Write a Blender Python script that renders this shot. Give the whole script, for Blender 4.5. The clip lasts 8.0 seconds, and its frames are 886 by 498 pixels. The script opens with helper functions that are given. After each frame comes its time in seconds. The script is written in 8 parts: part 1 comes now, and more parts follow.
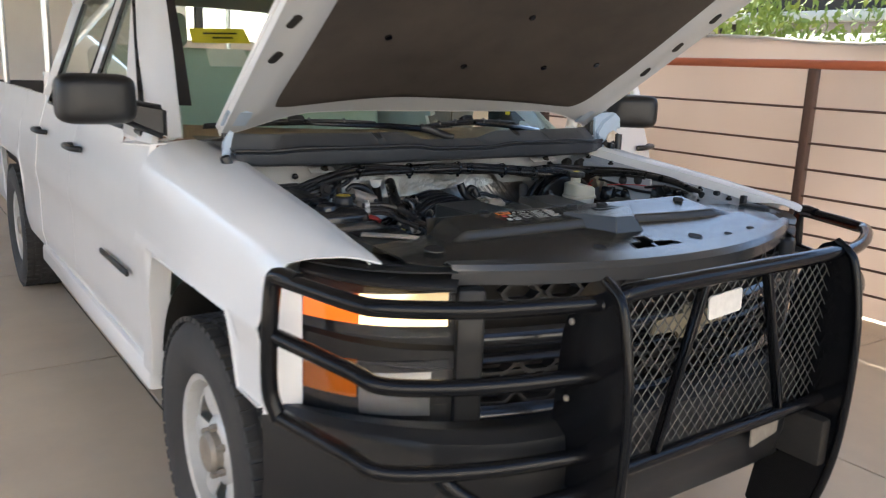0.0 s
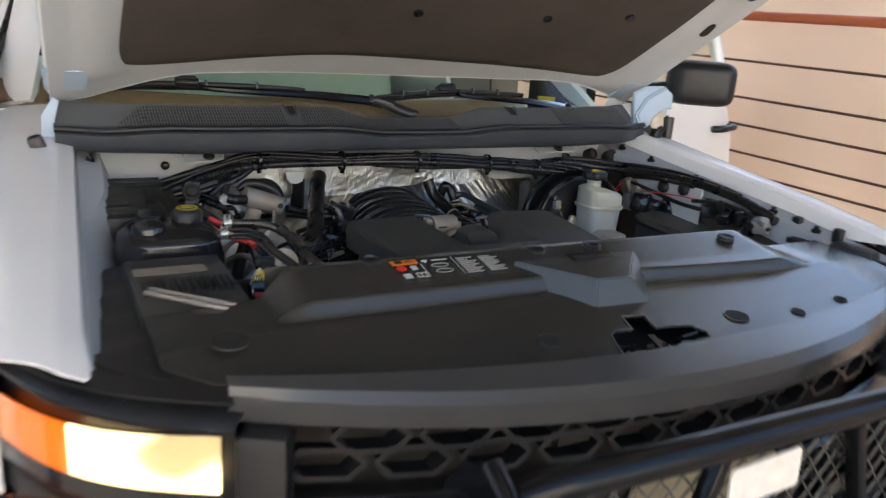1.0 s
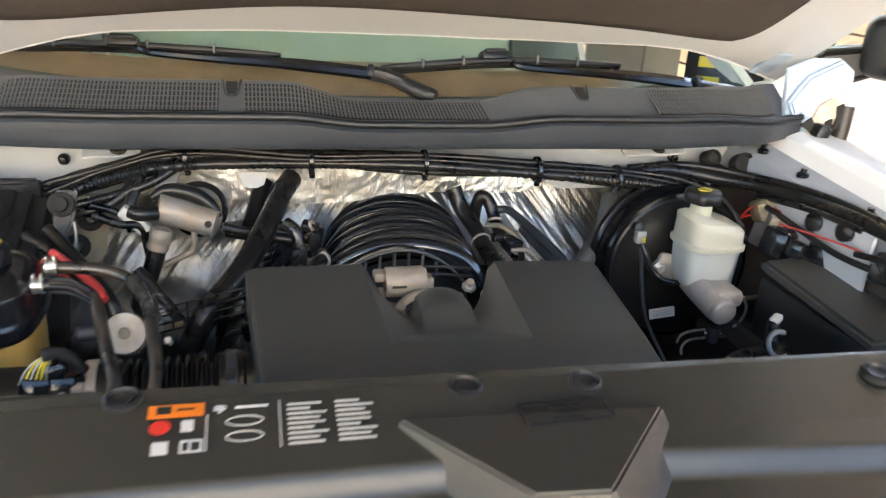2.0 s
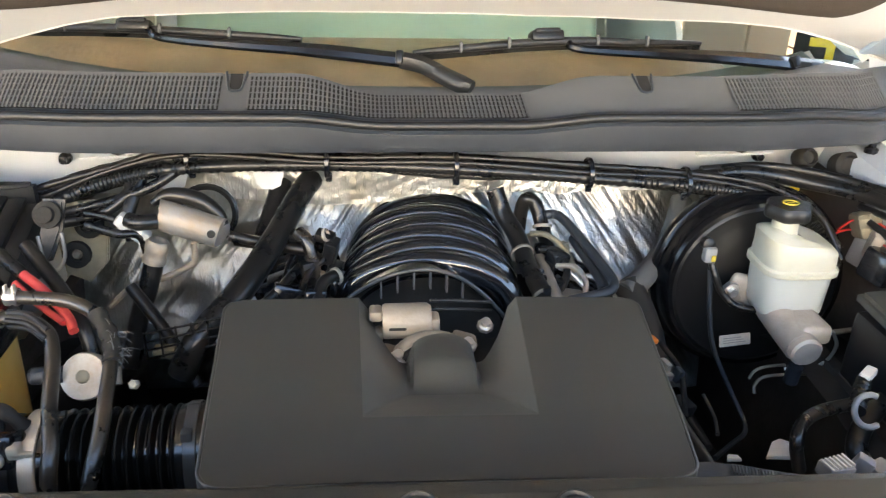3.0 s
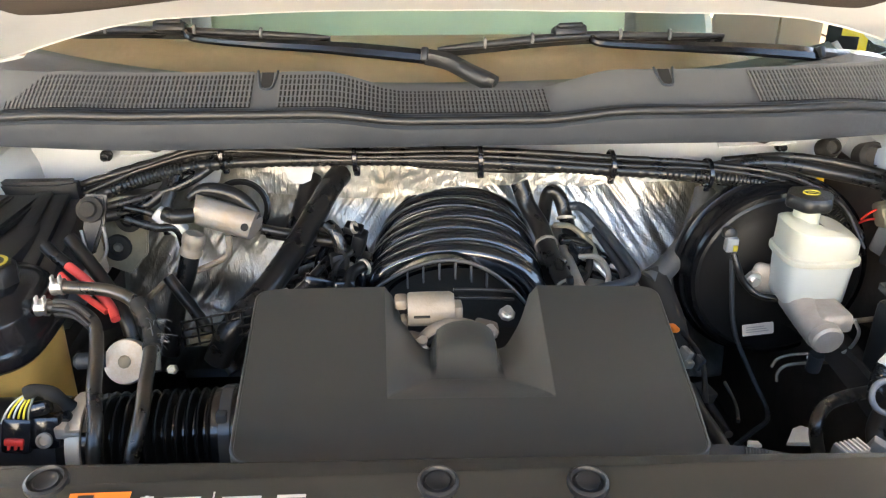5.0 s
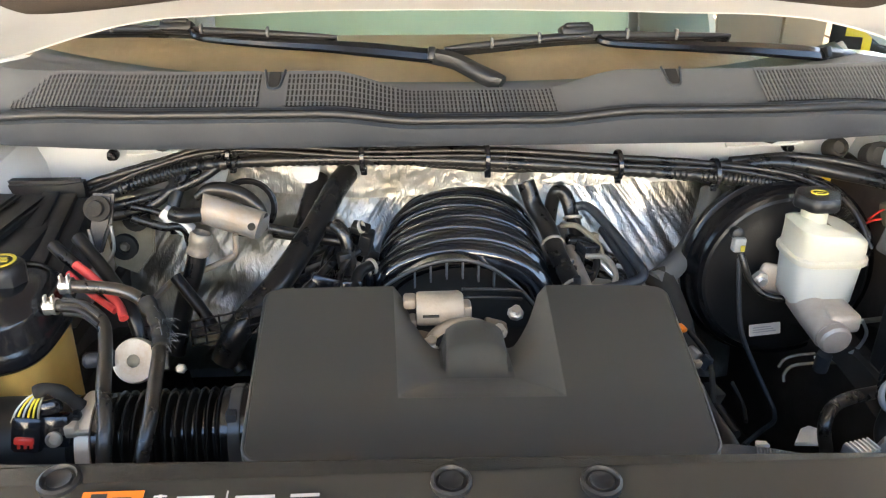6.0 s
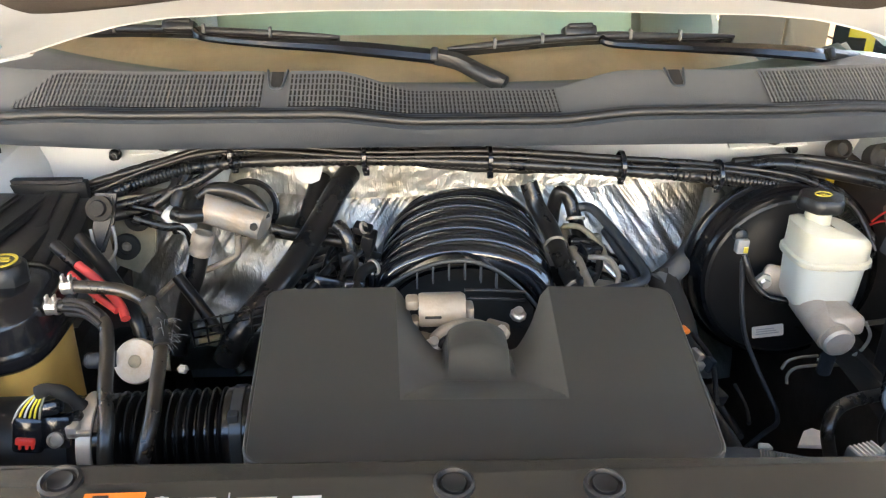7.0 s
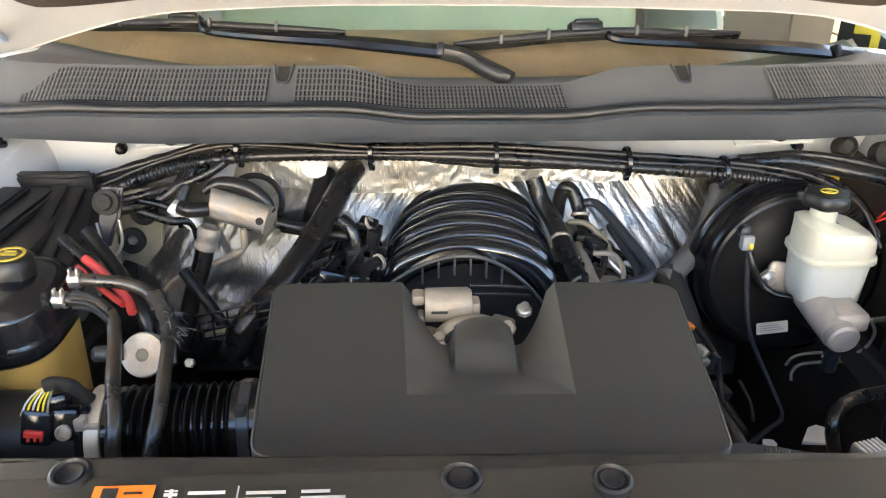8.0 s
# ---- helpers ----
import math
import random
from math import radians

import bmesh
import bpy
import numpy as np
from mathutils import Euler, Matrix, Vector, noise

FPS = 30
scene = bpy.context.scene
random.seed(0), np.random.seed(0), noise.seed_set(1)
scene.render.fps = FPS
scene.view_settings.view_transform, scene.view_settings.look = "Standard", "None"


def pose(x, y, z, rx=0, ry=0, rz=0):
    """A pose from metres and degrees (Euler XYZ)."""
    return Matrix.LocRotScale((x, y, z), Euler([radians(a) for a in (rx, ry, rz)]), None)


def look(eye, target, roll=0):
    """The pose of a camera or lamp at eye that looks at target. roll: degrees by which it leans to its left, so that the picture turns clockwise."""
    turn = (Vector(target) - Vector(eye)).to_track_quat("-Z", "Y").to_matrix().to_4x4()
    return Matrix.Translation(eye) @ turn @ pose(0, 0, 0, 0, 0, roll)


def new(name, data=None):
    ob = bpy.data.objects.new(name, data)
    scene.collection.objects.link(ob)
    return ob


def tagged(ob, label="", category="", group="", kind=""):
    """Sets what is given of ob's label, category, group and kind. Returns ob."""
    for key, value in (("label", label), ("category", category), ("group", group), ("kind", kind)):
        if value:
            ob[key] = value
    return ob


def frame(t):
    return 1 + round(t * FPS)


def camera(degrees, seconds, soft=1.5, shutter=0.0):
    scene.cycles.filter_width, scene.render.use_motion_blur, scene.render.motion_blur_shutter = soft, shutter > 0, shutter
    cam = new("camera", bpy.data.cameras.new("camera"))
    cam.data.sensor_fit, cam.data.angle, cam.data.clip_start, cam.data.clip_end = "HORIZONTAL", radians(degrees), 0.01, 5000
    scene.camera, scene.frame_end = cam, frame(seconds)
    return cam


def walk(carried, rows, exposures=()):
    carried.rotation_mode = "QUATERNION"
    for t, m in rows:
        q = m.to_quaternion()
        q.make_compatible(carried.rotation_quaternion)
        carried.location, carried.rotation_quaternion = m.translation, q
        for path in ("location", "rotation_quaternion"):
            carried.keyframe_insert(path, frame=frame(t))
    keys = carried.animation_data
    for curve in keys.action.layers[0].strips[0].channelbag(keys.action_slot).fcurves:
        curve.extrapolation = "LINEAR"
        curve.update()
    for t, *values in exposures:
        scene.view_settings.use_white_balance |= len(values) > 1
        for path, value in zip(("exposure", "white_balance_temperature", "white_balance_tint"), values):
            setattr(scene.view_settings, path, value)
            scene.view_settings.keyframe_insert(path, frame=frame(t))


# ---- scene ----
cam = camera(58.0, 8.0, 1.2, 0.4)
PATH = [
    (0, (-1.663, -2.112, 1.516), (-0.535, -0.522, 1.068), 2.2),
    (0.5, (-1.235, -1.866, 1.519), (-0.192, -0.237, 1.011), 3.3),
    (1, (-0.844, -1.587, 1.531), (0.068, 0.097, 0.953), 4.0),
    (1.5, (-0.518, -1.297, 1.529), (0.181, 0.458, 0.869), 4.4),
    (1.7, (-0.392, -1.215, 1.527), (0.197, 0.568, 0.838), 4.1),
    (2.8, (-0.096, -0.935, 1.562), (0.125, 0.864, 0.716), 2.0),
    (3, (-0.095, -0.931, 1.566), (0.092, 0.864, 0.704), 1.7),
    (3.5, (-0.093, -0.942, 1.562), (0.038, 0.851, 0.686), 0.7),
    (4, (-0.088, -0.957, 1.572), (0.028, 0.835, 0.693), 0.4),
    (4.5, (-0.082, -0.965, 1.576), (0.022, 0.83, 0.701), 0.2),
    (6, (-0.095, -0.964, 1.574), (0.007, 0.832, 0.701), 0.3),
    (6.5, (-0.097, -0.964, 1.574), (0.004, 0.833, 0.702), 0.4),
    (7, (-0.096, -0.961, 1.574), (0.002, 0.835, 0.701), 0.4),
    (7.5, (-0.096, -0.961, 1.573), (-0.004, 0.833, 0.694), 0.5),
    (8, (-0.102, -0.962, 1.575), (-0.008, 0.83, 0.69), 0.6),
]
walk(cam, [(t, look(eye, target, roll)) for t, eye, target, roll in PATH], exposures=[(0, 1.9, 6150, 10), (0.5, 2.02, 6150, 10), (1.0, 2.15, 6250, 10), (1.5, 2.72, 6600, 10), (2.8, 3.88, 7000, 10), (4.5, 3.97, 7050, 10), (8, 3.97, 7050, 10)])

# ---- world and light ----
world = bpy.data.worlds.new("sky")
scene.world = world
world.use_nodes = True
wn = world.node_tree.nodes
sky = wn.new("ShaderNodeTexSky")
sky.sky_type = "NISHITA"
sky.sun_disc = False
SUN_EL, SUN_AZ = 46, 18
sky.sun_elevation, sky.sun_rotation = radians(SUN_EL), radians(SUN_AZ)
wn["Background"].inputs[1].default_value = 0.12
world.node_tree.links.new(sky.outputs[0], wn["Background"].inputs[0])
sun = new("sun", bpy.data.lights.new("sun", "SUN"))
sun.data.energy, sun.data.angle, sun.data.color = 5.0, radians(0.5), (1.0, 0.95, 0.87)
sun.matrix_world = look((0, 0, 0), (-math.sin(radians(SUN_AZ)) * math.cos(radians(SUN_EL)), -math.cos(radians(SUN_AZ)) * math.cos(radians(SUN_EL)), -math.sin(radians(SUN_EL))))


# ---- materials ----
def material(name, color, rough=0.5, metal=0.0, coat=0.0, grain=0.0, grain_size=200.0, stain=0.0, stain_size=4.0, stain_color=None, spec=0.5):
    m = bpy.data.materials.new(name)
    m.use_nodes = True
    nt = m.node_tree
    b = nt.nodes["Principled BSDF"]
    b.inputs["Base Color"].default_value = (*color, 1)
    b.inputs["Roughness"].default_value = rough
    b.inputs["Metallic"].default_value = metal
    b.inputs["Coat Weight"].default_value = coat
    b.inputs["Coat Roughness"].default_value = 0.05
    b.inputs["Specular IOR Level"].default_value = spec
    tc = nt.nodes.new("ShaderNodeTexCoord")
    if stain:
        n = nt.nodes.new("ShaderNodeTexNoise")
        n.inputs["Scale"].default_value = stain_size
        n.inputs["Detail"].default_value = 8
        n.inputs["Roughness"].default_value = 0.65
        nt.links.new(tc.outputs["Object"], n.inputs["Vector"])
        r = nt.nodes.new("ShaderNodeMapRange")
        r.inputs[1].default_value, r.inputs[2].default_value = 0.38, 0.72
        nt.links.new(n.outputs["Fac"], r.inputs[0])
        mul = nt.nodes.new("ShaderNodeMath")
        mul.operation = "MULTIPLY"
        mul.inputs[1].default_value = stain
        nt.links.new(r.outputs[0], mul.inputs[0])
        mix = nt.nodes.new("ShaderNodeMix")
        mix.data_type = "RGBA"
        mix.inputs["A"].default_value = (*color, 1)
        mix.inputs["B"].default_value = (*(stain_color or tuple(c * 0.45 for c in color)), 1)
        nt.links.new(mul.outputs[0], mix.inputs["Factor"])
        nt.links.new(mix.outputs["Result"], b.inputs["Base Color"])
        rr = nt.nodes.new("ShaderNodeMapRange")
        rr.inputs[3].default_value, rr.inputs[4].default_value = max(0.02, rough - 0.25 * rough), min(1, rough + 0.35 * rough) if rough > 0.26 else rough + 0.03
        nt.links.new(n.outputs["Fac"], rr.inputs[0])
        nt.links.new(rr.outputs[0], b.inputs["Roughness"])
    if grain:
        g = nt.nodes.new("ShaderNodeTexNoise")
        g.inputs["Scale"].default_value = grain_size
        g.inputs["Detail"].default_value = 4
        nt.links.new(tc.outputs["Object"], g.inputs["Vector"])
        bump = nt.nodes.new("ShaderNodeBump")
        bump.inputs["Strength"].default_value = grain
        bump.inputs["Distance"].default_value = 0.002
        nt.links.new(g.outputs["Fac"], bump.inputs["Height"])
        nt.links.new(bump.outputs[0], b.inputs["Normal"])
    return m


def glow(name, color, strength):
    m = material(name, color, 0.3)
    b = m.node_tree.nodes["Principled BSDF"]
    b.inputs["Emission Color"].default_value = (*color, 1)
    b.inputs["Emission Strength"].default_value = strength
    return m


def clear(name, color, rough=0.02, weight=1.0, ior=1.45):
    m = material(name, color, rough)
    b = m.node_tree.nodes["Principled BSDF"]
    b.inputs["Transmission Weight"].default_value = weight
    b.inputs["IOR"].default_value = ior
    return m


def foil_material():
    """Crinkled foil: slanting creases over a finer crumple."""
    m = material("heat_shield_foil", (0.44, 0.443, 0.43), 0.36, 1.0, 0, 0, 0, 0.85, 8.0, (0.19, 0.162, 0.112))
    nt = m.node_tree
    b = nt.nodes["Principled BSDF"]
    tc = nt.nodes.new("ShaderNodeTexCoord")
    prev = None
    for rot, scale, freq, dist in (((0, 0.75, 0), (1.0, 1.0, 0.12), 130, 0.0024), ((0, -0.3, 0), (1.0, 1.0, 0.35), 230, 0.0012)):
        mp = nt.nodes.new("ShaderNodeMapping")
        mp.inputs["Rotation"].default_value = rot
        mp.inputs["Scale"].default_value = scale
        nt.links.new(tc.outputs["Object"], mp.inputs["Vector"])
        w = nt.nodes.new("ShaderNodeTexNoise")
        w.inputs["Scale"].default_value = freq
        w.noise_type = "RIDGED_MULTIFRACTAL"
        w.inputs["Detail"].default_value = 2
        w.inputs["Distortion"].default_value = 0.9
        nt.links.new(mp.outputs[0], w.inputs["Vector"])
        bump = nt.nodes.new("ShaderNodeBump")
        bump.inputs["Strength"].default_value = 0.56
        bump.inputs["Distance"].default_value = dist
        nt.links.new(w.outputs["Fac"], bump.inputs["Height"])
        if prev:
            nt.links.new(prev.outputs[0], bump.inputs["Normal"])
        prev = bump
    nt.links.new(prev.outputs[0], b.inputs["Normal"])
    return m


def screen_material():
    """Sun-lit shade cloth: partly lets the light through."""
    m = material("shade_cloth", (0.74, 0.66, 0.60), 0.9, 0, 0, 0.5, 900, 0.3, 0.8, (0.66, 0.53, 0.45))
    nt = m.node_tree
    b = nt.nodes["Principled BSDF"]
    t = nt.nodes.new("ShaderNodeBsdfTranslucent")
    t.inputs["Color"].default_value = (0.78, 0.68, 0.60, 1)
    mx = nt.nodes.new("ShaderNodeMixShader")
    mx.inputs[0].default_value = 0.4
    nt.links.new(b.outputs[0], mx.inputs[1])
    nt.links.new(t.outputs[0], mx.inputs[2])
    nt.links.new(mx.outputs[0], nt.nodes["Material Output"].inputs[0])
    return m


WHITE = material("white_paint", (0.78, 0.77, 0.75), 0.32, 0, 0.7, 0, 0, 0.10, 3.0, (0.62, 0.59, 0.53))
APRON_SHADE = material("blue_grey_shaded_paint", (0.30, 0.325, 0.35), 0.5, 0, 0.1, 0, 0, 0.4, 8.0, (0.20, 0.205, 0.21))
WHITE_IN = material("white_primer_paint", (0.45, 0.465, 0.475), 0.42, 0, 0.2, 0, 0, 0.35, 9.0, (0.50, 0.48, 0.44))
BLACK = material("black_plastic", (0.010, 0.010, 0.0102), 0.36, 0, 0, 0.2, 900, 0.35, 7.0, (0.028, 0.026, 0.023), 0.38)
RADCOVER = material("glossy_grained_black_plastic", (0.030, 0.0285, 0.0235), 0.21, 0, 0, 0.10, 1100, 0.35, 1.6, (0.045, 0.041, 0.034))
COVER = material("grained_black_plastic", (0.040, 0.0395, 0.0335), 0.30, 0, 0, 0.18, 1100, 0.35, 4.0, (0.052, 0.050, 0.041))
HINGEMAT = material("pale_blue_grey", (0.34, 0.43, 0.53), 0.4, 0, 0.2, 0, 0, 0.4, 20.0, (0.36, 0.37, 0.37))
HEADER = material("satin_dark_grey_plastic", (0.054, 0.052, 0.048), 0.25, 0, 0, 0.06, 700, 0.25, 1.5, (0.070, 0.066, 0.060))
SLAT = material("pale_grey_plastic", (0.095, 0.093, 0.088), 0.6, 0, 0, 0.2, 700, 0.4, 9.0, (0.075, 0.07, 0.065))
TAN = material("tan_zinc_metal", (0.27, 0.235, 0.16), 0.5, 0.4, 0, 0.2, 300, 0.6, 25.0, (0.15, 0.125, 0.085))
COWL_TOP = material("lighter_grey_plastic", (0.077, 0.077, 0.074), 0.55, 0, 0, 0.3, 700, 0.5, 6.0, (0.13, 0.124, 0.115), 0.4)
RUNNER = material("satin_black_nylon", (0.010, 0.0105, 0.012), 0.13, 0, 0.7, 0.02, 300, 0.4, 14.0, (0.024, 0.023, 0.022))
BEIGE = material("oxidised_beige_metal", (0.27, 0.228, 0.178), 0.5, 0.25, 0, 0.3, 260, 0.6, 24.0, (0.17, 0.125, 0.08))
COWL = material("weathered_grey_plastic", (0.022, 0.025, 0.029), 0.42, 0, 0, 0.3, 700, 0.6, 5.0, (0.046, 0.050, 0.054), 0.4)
GLOSS = material("glossy_black_plastic", (0.010, 0.010, 0.011), 0.16, 0, 0, 0, 0, 0.3, 12.0, (0.03, 0.028, 0.025))
SATIN = material("black_powder_coat", (0.006, 0.006, 0.0065), 0.15, 0, 0, 0.03, 500, 0.12, 2.5, (0.011, 0.010, 0.009), 0.22)
RUBBER = material("black_rubber", (0.0105, 0.0098, 0.009), 0.27, 0, 0, 0.08, 300, 0.35, 14.0, (0.024, 0.021, 0.018), 0.35)
TYRE = material("tyre_rubber", (0.028, 0.027, 0.026), 0.75, 0, 0, 0.5, 250, 0.5, 6.0, (0.09, 0.08, 0.068))
# Serves grimy parts and also dark pieces that stand in for shade.
DARK = material("dark_grime_and_shade", (0.022, 0.020, 0.0175), 0.7, 0, 0, 0.4, 120, 0.5, 18.0, (0.037, 0.032, 0.026), 0.18)
DARK_BROWN = material("dark_brown_coating", (0.060, 0.047, 0.037), 0.55, 0, 0, 0.4, 90, 0.7, 9.0, (0.024, 0.019, 0.016), 0.3)
LINER = material("hood_liner_felt", (0.072, 0.060, 0.050), 0.95, 0, 0, 0.9, 420, 0.55, 3.2, (0.040, 0.034, 0.030), 0.15)
STEEL = material("dull_aluminium", (0.37, 0.325, 0.265), 0.5, 0.55, 0, 0.4, 260, 0.5, 22.0, (0.20, 0.17, 0.135))
BRIGHT = material("bright_zinc_steel", (0.72, 0.71, 0.68), 0.3, 0.9, 0, 0.2, 300, 0.4, 30.0, (0.42, 0.38, 0.32))
RIM = material("silver_wheel_steel", (0.62, 0.61, 0.58), 0.4, 0.3, 0.2, 0, 0, 0.4, 8.0, (0.36, 0.33, 0.28))
FOIL = foil_material()
DUSTY_LIT = material("dusty_lit_grained_plastic", (0.058, 0.056, 0.047), 0.40, 0, 0, 0.18, 1100, 0.5, 9.0, (0.082, 0.075, 0.058))
CAST = material("pale_cast_aluminium", (0.44, 0.40, 0.355), 0.48, 0.4, 0, 0.4, 260, 0.5, 22.0, (0.27, 0.23, 0.18))
MUFFLER = material("chalky_oxidised_metal", (0.27, 0.26, 0.245), 0.5, 0.3, 0, 0.3, 220, 0.9, 16.0, (0.30, 0.20, 0.11))
BELLOWS = material("oily_black_rubber", (0.008, 0.0078, 0.0075), 0.17, 0, 0, 0.03, 200, 0.4, 20.0, (0.030, 0.025, 0.020), 0.6)
HOSE = material("dusty_black_hose", (0.014, 0.012, 0.010), 0.27, 0, 0, 0.1, 300, 0.8, 22.0, (0.050, 0.040, 0.028), 0.6)
BANDSTEEL = material("pale_band_steel", (0.60, 0.54, 0.44), 0.42, 0.5, 0, 0.2, 300, 0.5, 20.0, (0.40, 0.33, 0.24))
STAINED = material("oil_stained_pale_metal", (0.56, 0.50, 0.41), 0.4, 0.0, 0, 0.2, 300, 0.95, 26.0, (0.36, 0.24, 0.12))
FACEBLACK = material("flat_black_enamel", (0.009, 0.009, 0.0092), 0.34, 0, 0, 0.15, 200, 0.4, 10.0, (0.012, 0.011, 0.010), 0.35)
FLUID = material("bluish_milky_plastic", (0.40, 0.425, 0.405), 0.30, 0, 0, 0, 0, 0.4, 10.0, (0.43, 0.43, 0.36))
FADED_YELLOW = material("faded_yellow_print", (0.42, 0.32, 0.03), 0.5, 0, 0, 0, 0, 0.4, 60.0)
GREYPLUG = material("grey_connector_plastic", (0.22, 0.22, 0.22), 0.45, 0, 0, 0.2, 300, 0.4, 30.0, (0.20, 0.19, 0.185))
MILKY = material("milky_white_plastic", (0.44, 0.435, 0.365), 0.34, 0, 0, 0, 0, 0.6, 14.0, (0.40, 0.37, 0.25))
MILKY.node_tree.nodes["Principled BSDF"].inputs["Subsurface Weight"].default_value = 0.3
MILKY.node_tree.nodes["Principled BSDF"].inputs["Subsurface Radius"].default_value = (0.02, 0.02, 0.015)
TANK = material("aged_amber_plastic", (0.78, 0.48, 0.13), 0.35, 0, 0, 0, 0, 0.4, 9.0, (0.50, 0.28, 0.06))
YELLOW = material("yellow_print", (0.75, 0.56, 0.03), 0.5, 0, 0, 0, 0, 0.15, 20.0)
ORANGE = material("orange_print", (0.62, 0.15, 0.012), 0.5)
RED = material("red_plastic", (0.55, 0.03, 0.02), 0.4, 0, 0, 0, 0, 0.2, 40.0)
PINK = material("faded_red_cable", (0.52, 0.055, 0.05), 0.5)
INK = material("white_print", (0.46, 0.45, 0.42), 0.6)
GREYINK = material("grey_print", (0.34, 0.33, 0.30), 0.6)
PAPER = material("pale_label", (0.66, 0.62, 0.55), 0.6, 0, 0, 0, 0, 0.3, 40.0)
AMBER = clear("amber_lens", (0.95, 0.26, 0.02), 0.12, 0.35)
AMBER_LIT = glow("amber_marker_lit", (1.0, 0.17, 0.008), 0.30)
LAMP_LIT = glow("headlamp_lit", (1.0, 0.70, 0.33), 1.0)
ln = LAMP_LIT.node_tree
lt, lr = ln.nodes.new("ShaderNodeTexNoise"), ln.nodes.new("ShaderNodeMapRange")
lt.inputs["Scale"].default_value, lt.inputs["Detail"].default_value = 1.7, 0.0
lr.inputs[1].default_value, lr.inputs[2].default_value, lr.inputs[3].default_value, lr.inputs[4].default_value = 0.35, 0.68, 0.12, 1.1
ln.links.new(lt.outputs["Fac"], lr.inputs[0])
ln.links.new(lr.outputs[0], ln.nodes["Principled BSDF"].inputs["Emission Strength"])
REFLECTOR = material("hazy_lamp_reflector", (0.36, 0.345, 0.32), 0.38, 0.8, 0, 0.4, 60)
LENS = clear("clear_lens", (0.97, 0.97, 0.97), 0.05)
GLASS = clear("green_tinted_glass", (0.86, 0.93, 0.84), 0.0, 1.0, 1.30)
SCREEN_GLASS = clear("green_screen_glass", (0.86, 0.93, 0.84), 0.0, 1.0, 1.025)
DASH = material("brown_grey_dashboard", (0.285, 0.178, 0.122), 0.38, 0, 0, 0.7, 70, 0.5, 14.0)
SEAT = material("grey_green_seat_cloth", (0.50, 0.56, 0.44), 0.9, 0, 0, 0.4, 600, 0.2, 5.0)
TRIMIN = material("pale_cabin_trim", (0.50, 0.47, 0.42), 0.8, 0, 0, 0.2, 400, 0.2, 4.0)
CONCRETE = material("tan_concrete", (0.66, 0.53, 0.375), 0.62, 0, 0, 0.35, 160, 0.5, 1.6, (0.50, 0.395, 0.29))
BOARD = material("grey_brown_board", (0.20, 0.185, 0.155), 0.6, 0, 0, 0.2, 90, 0.4, 3.0, (0.15, 0.135, 0.11))
TANBOARD = material("tan_board", (0.36, 0.315, 0.25), 0.6, 0, 0, 0.2, 90, 0.3, 3.0, (0.29, 0.25, 0.20))
JOINT = material("dark_joint", (0.10, 0.08, 0.06), 0.95)
PLASTER = material("pale_plaster", (0.78, 0.72, 0.63), 0.85, 0, 0, 0.4, 120, 0.25, 1.2, (0.58, 0.53, 0.46))
ROOFMAT = material("painted_steel_deck", (0.42, 0.39, 0.35), 0.6, 0, 0, 0.2, 60, 0.3, 1.5, (0.30, 0.27, 0.23))
DECKDARK = material("dark_brown_steel", (0.045, 0.038, 0.034), 0.55, 0, 0, 0.2, 80, 0.4, 4.0, (0.09, 0.06, 0.045))
RUST = material("orange_red_painted_steel", (0.56, 0.15, 0.065), 0.5, 0, 0, 0.3, 200, 0.45, 7.0, (0.40, 0.12, 0.06))
CABLE = material("brown_steel_rod", (0.10, 0.055, 0.04), 0.55, 0, 0, 0, 0, 0.3, 10.0, (0.16, 0.09, 0.06))
CLOTH = screen_material()
LEAF = material("sunny_leaf", (0.20, 0.27, 0.05), 0.6, 0, 0, 0, 0, 0.5, 6.0, (0.30, 0.33, 0.09))
BARK = material("bark", (0.14, 0.10, 0.07), 0.9, 0, 0, 0.8, 40, 0.4, 8.0)
EARTH = material("pale_dry_earth", (0.40, 0.33, 0.25), 0.95, 0, 0, 0.5, 8, 0.4, 0.4, (0.30, 0.26, 0.19))
NAVY = material("dark_blue_car_paint", (0.035, 0.045, 0.07), 0.3, 0, 0.8)


# ---- mesh helpers ----
def B():
    return bmesh.new()


def link(name, bm, mat, parent=None, label="", sharp=40, solid=0.0, offset=-1.0):
    bmesh.ops.remove_doubles(bm, verts=bm.verts, dist=1e-6)
    bmesh.ops.recalc_face_normals(bm, faces=bm.faces)
    cosang = math.cos(radians(sharp))
    for e in bm.edges:
        if len(e.link_faces) == 2:
            e.smooth = e.link_faces[0].normal.dot(e.link_faces[1].normal) > cosang
        elif solid:
            e.smooth = False
    for f in bm.faces:
        f.smooth = True
    me = bpy.data.meshes.new(name)
    bm.to_mesh(me)
    bm.free()
    me.materials.append(mat)
    ob = new(name, me)
    if parent:
        ob.parent = parent
    if label:
        tagged(ob, label)
    if solid:
        s = ob.modifiers.new("thickness", "SOLIDIFY")
        s.thickness, s.offset = solid, offset
    return ob


def part(name, bm, mat, parent, label="", sharp=40, solid=0.0, offset=-1.0):
    while parent.parent and parent.parent.parent:
        parent = parent.parent
    return link(name, bm, mat, parent, label, sharp, solid, offset)


def empty(name, parent=None, label=""):
    ob = new(name)
    ob.empty_display_size = 0.1
    if parent:
        ob.parent = parent
    if label:
        tagged(ob, label)
    return ob


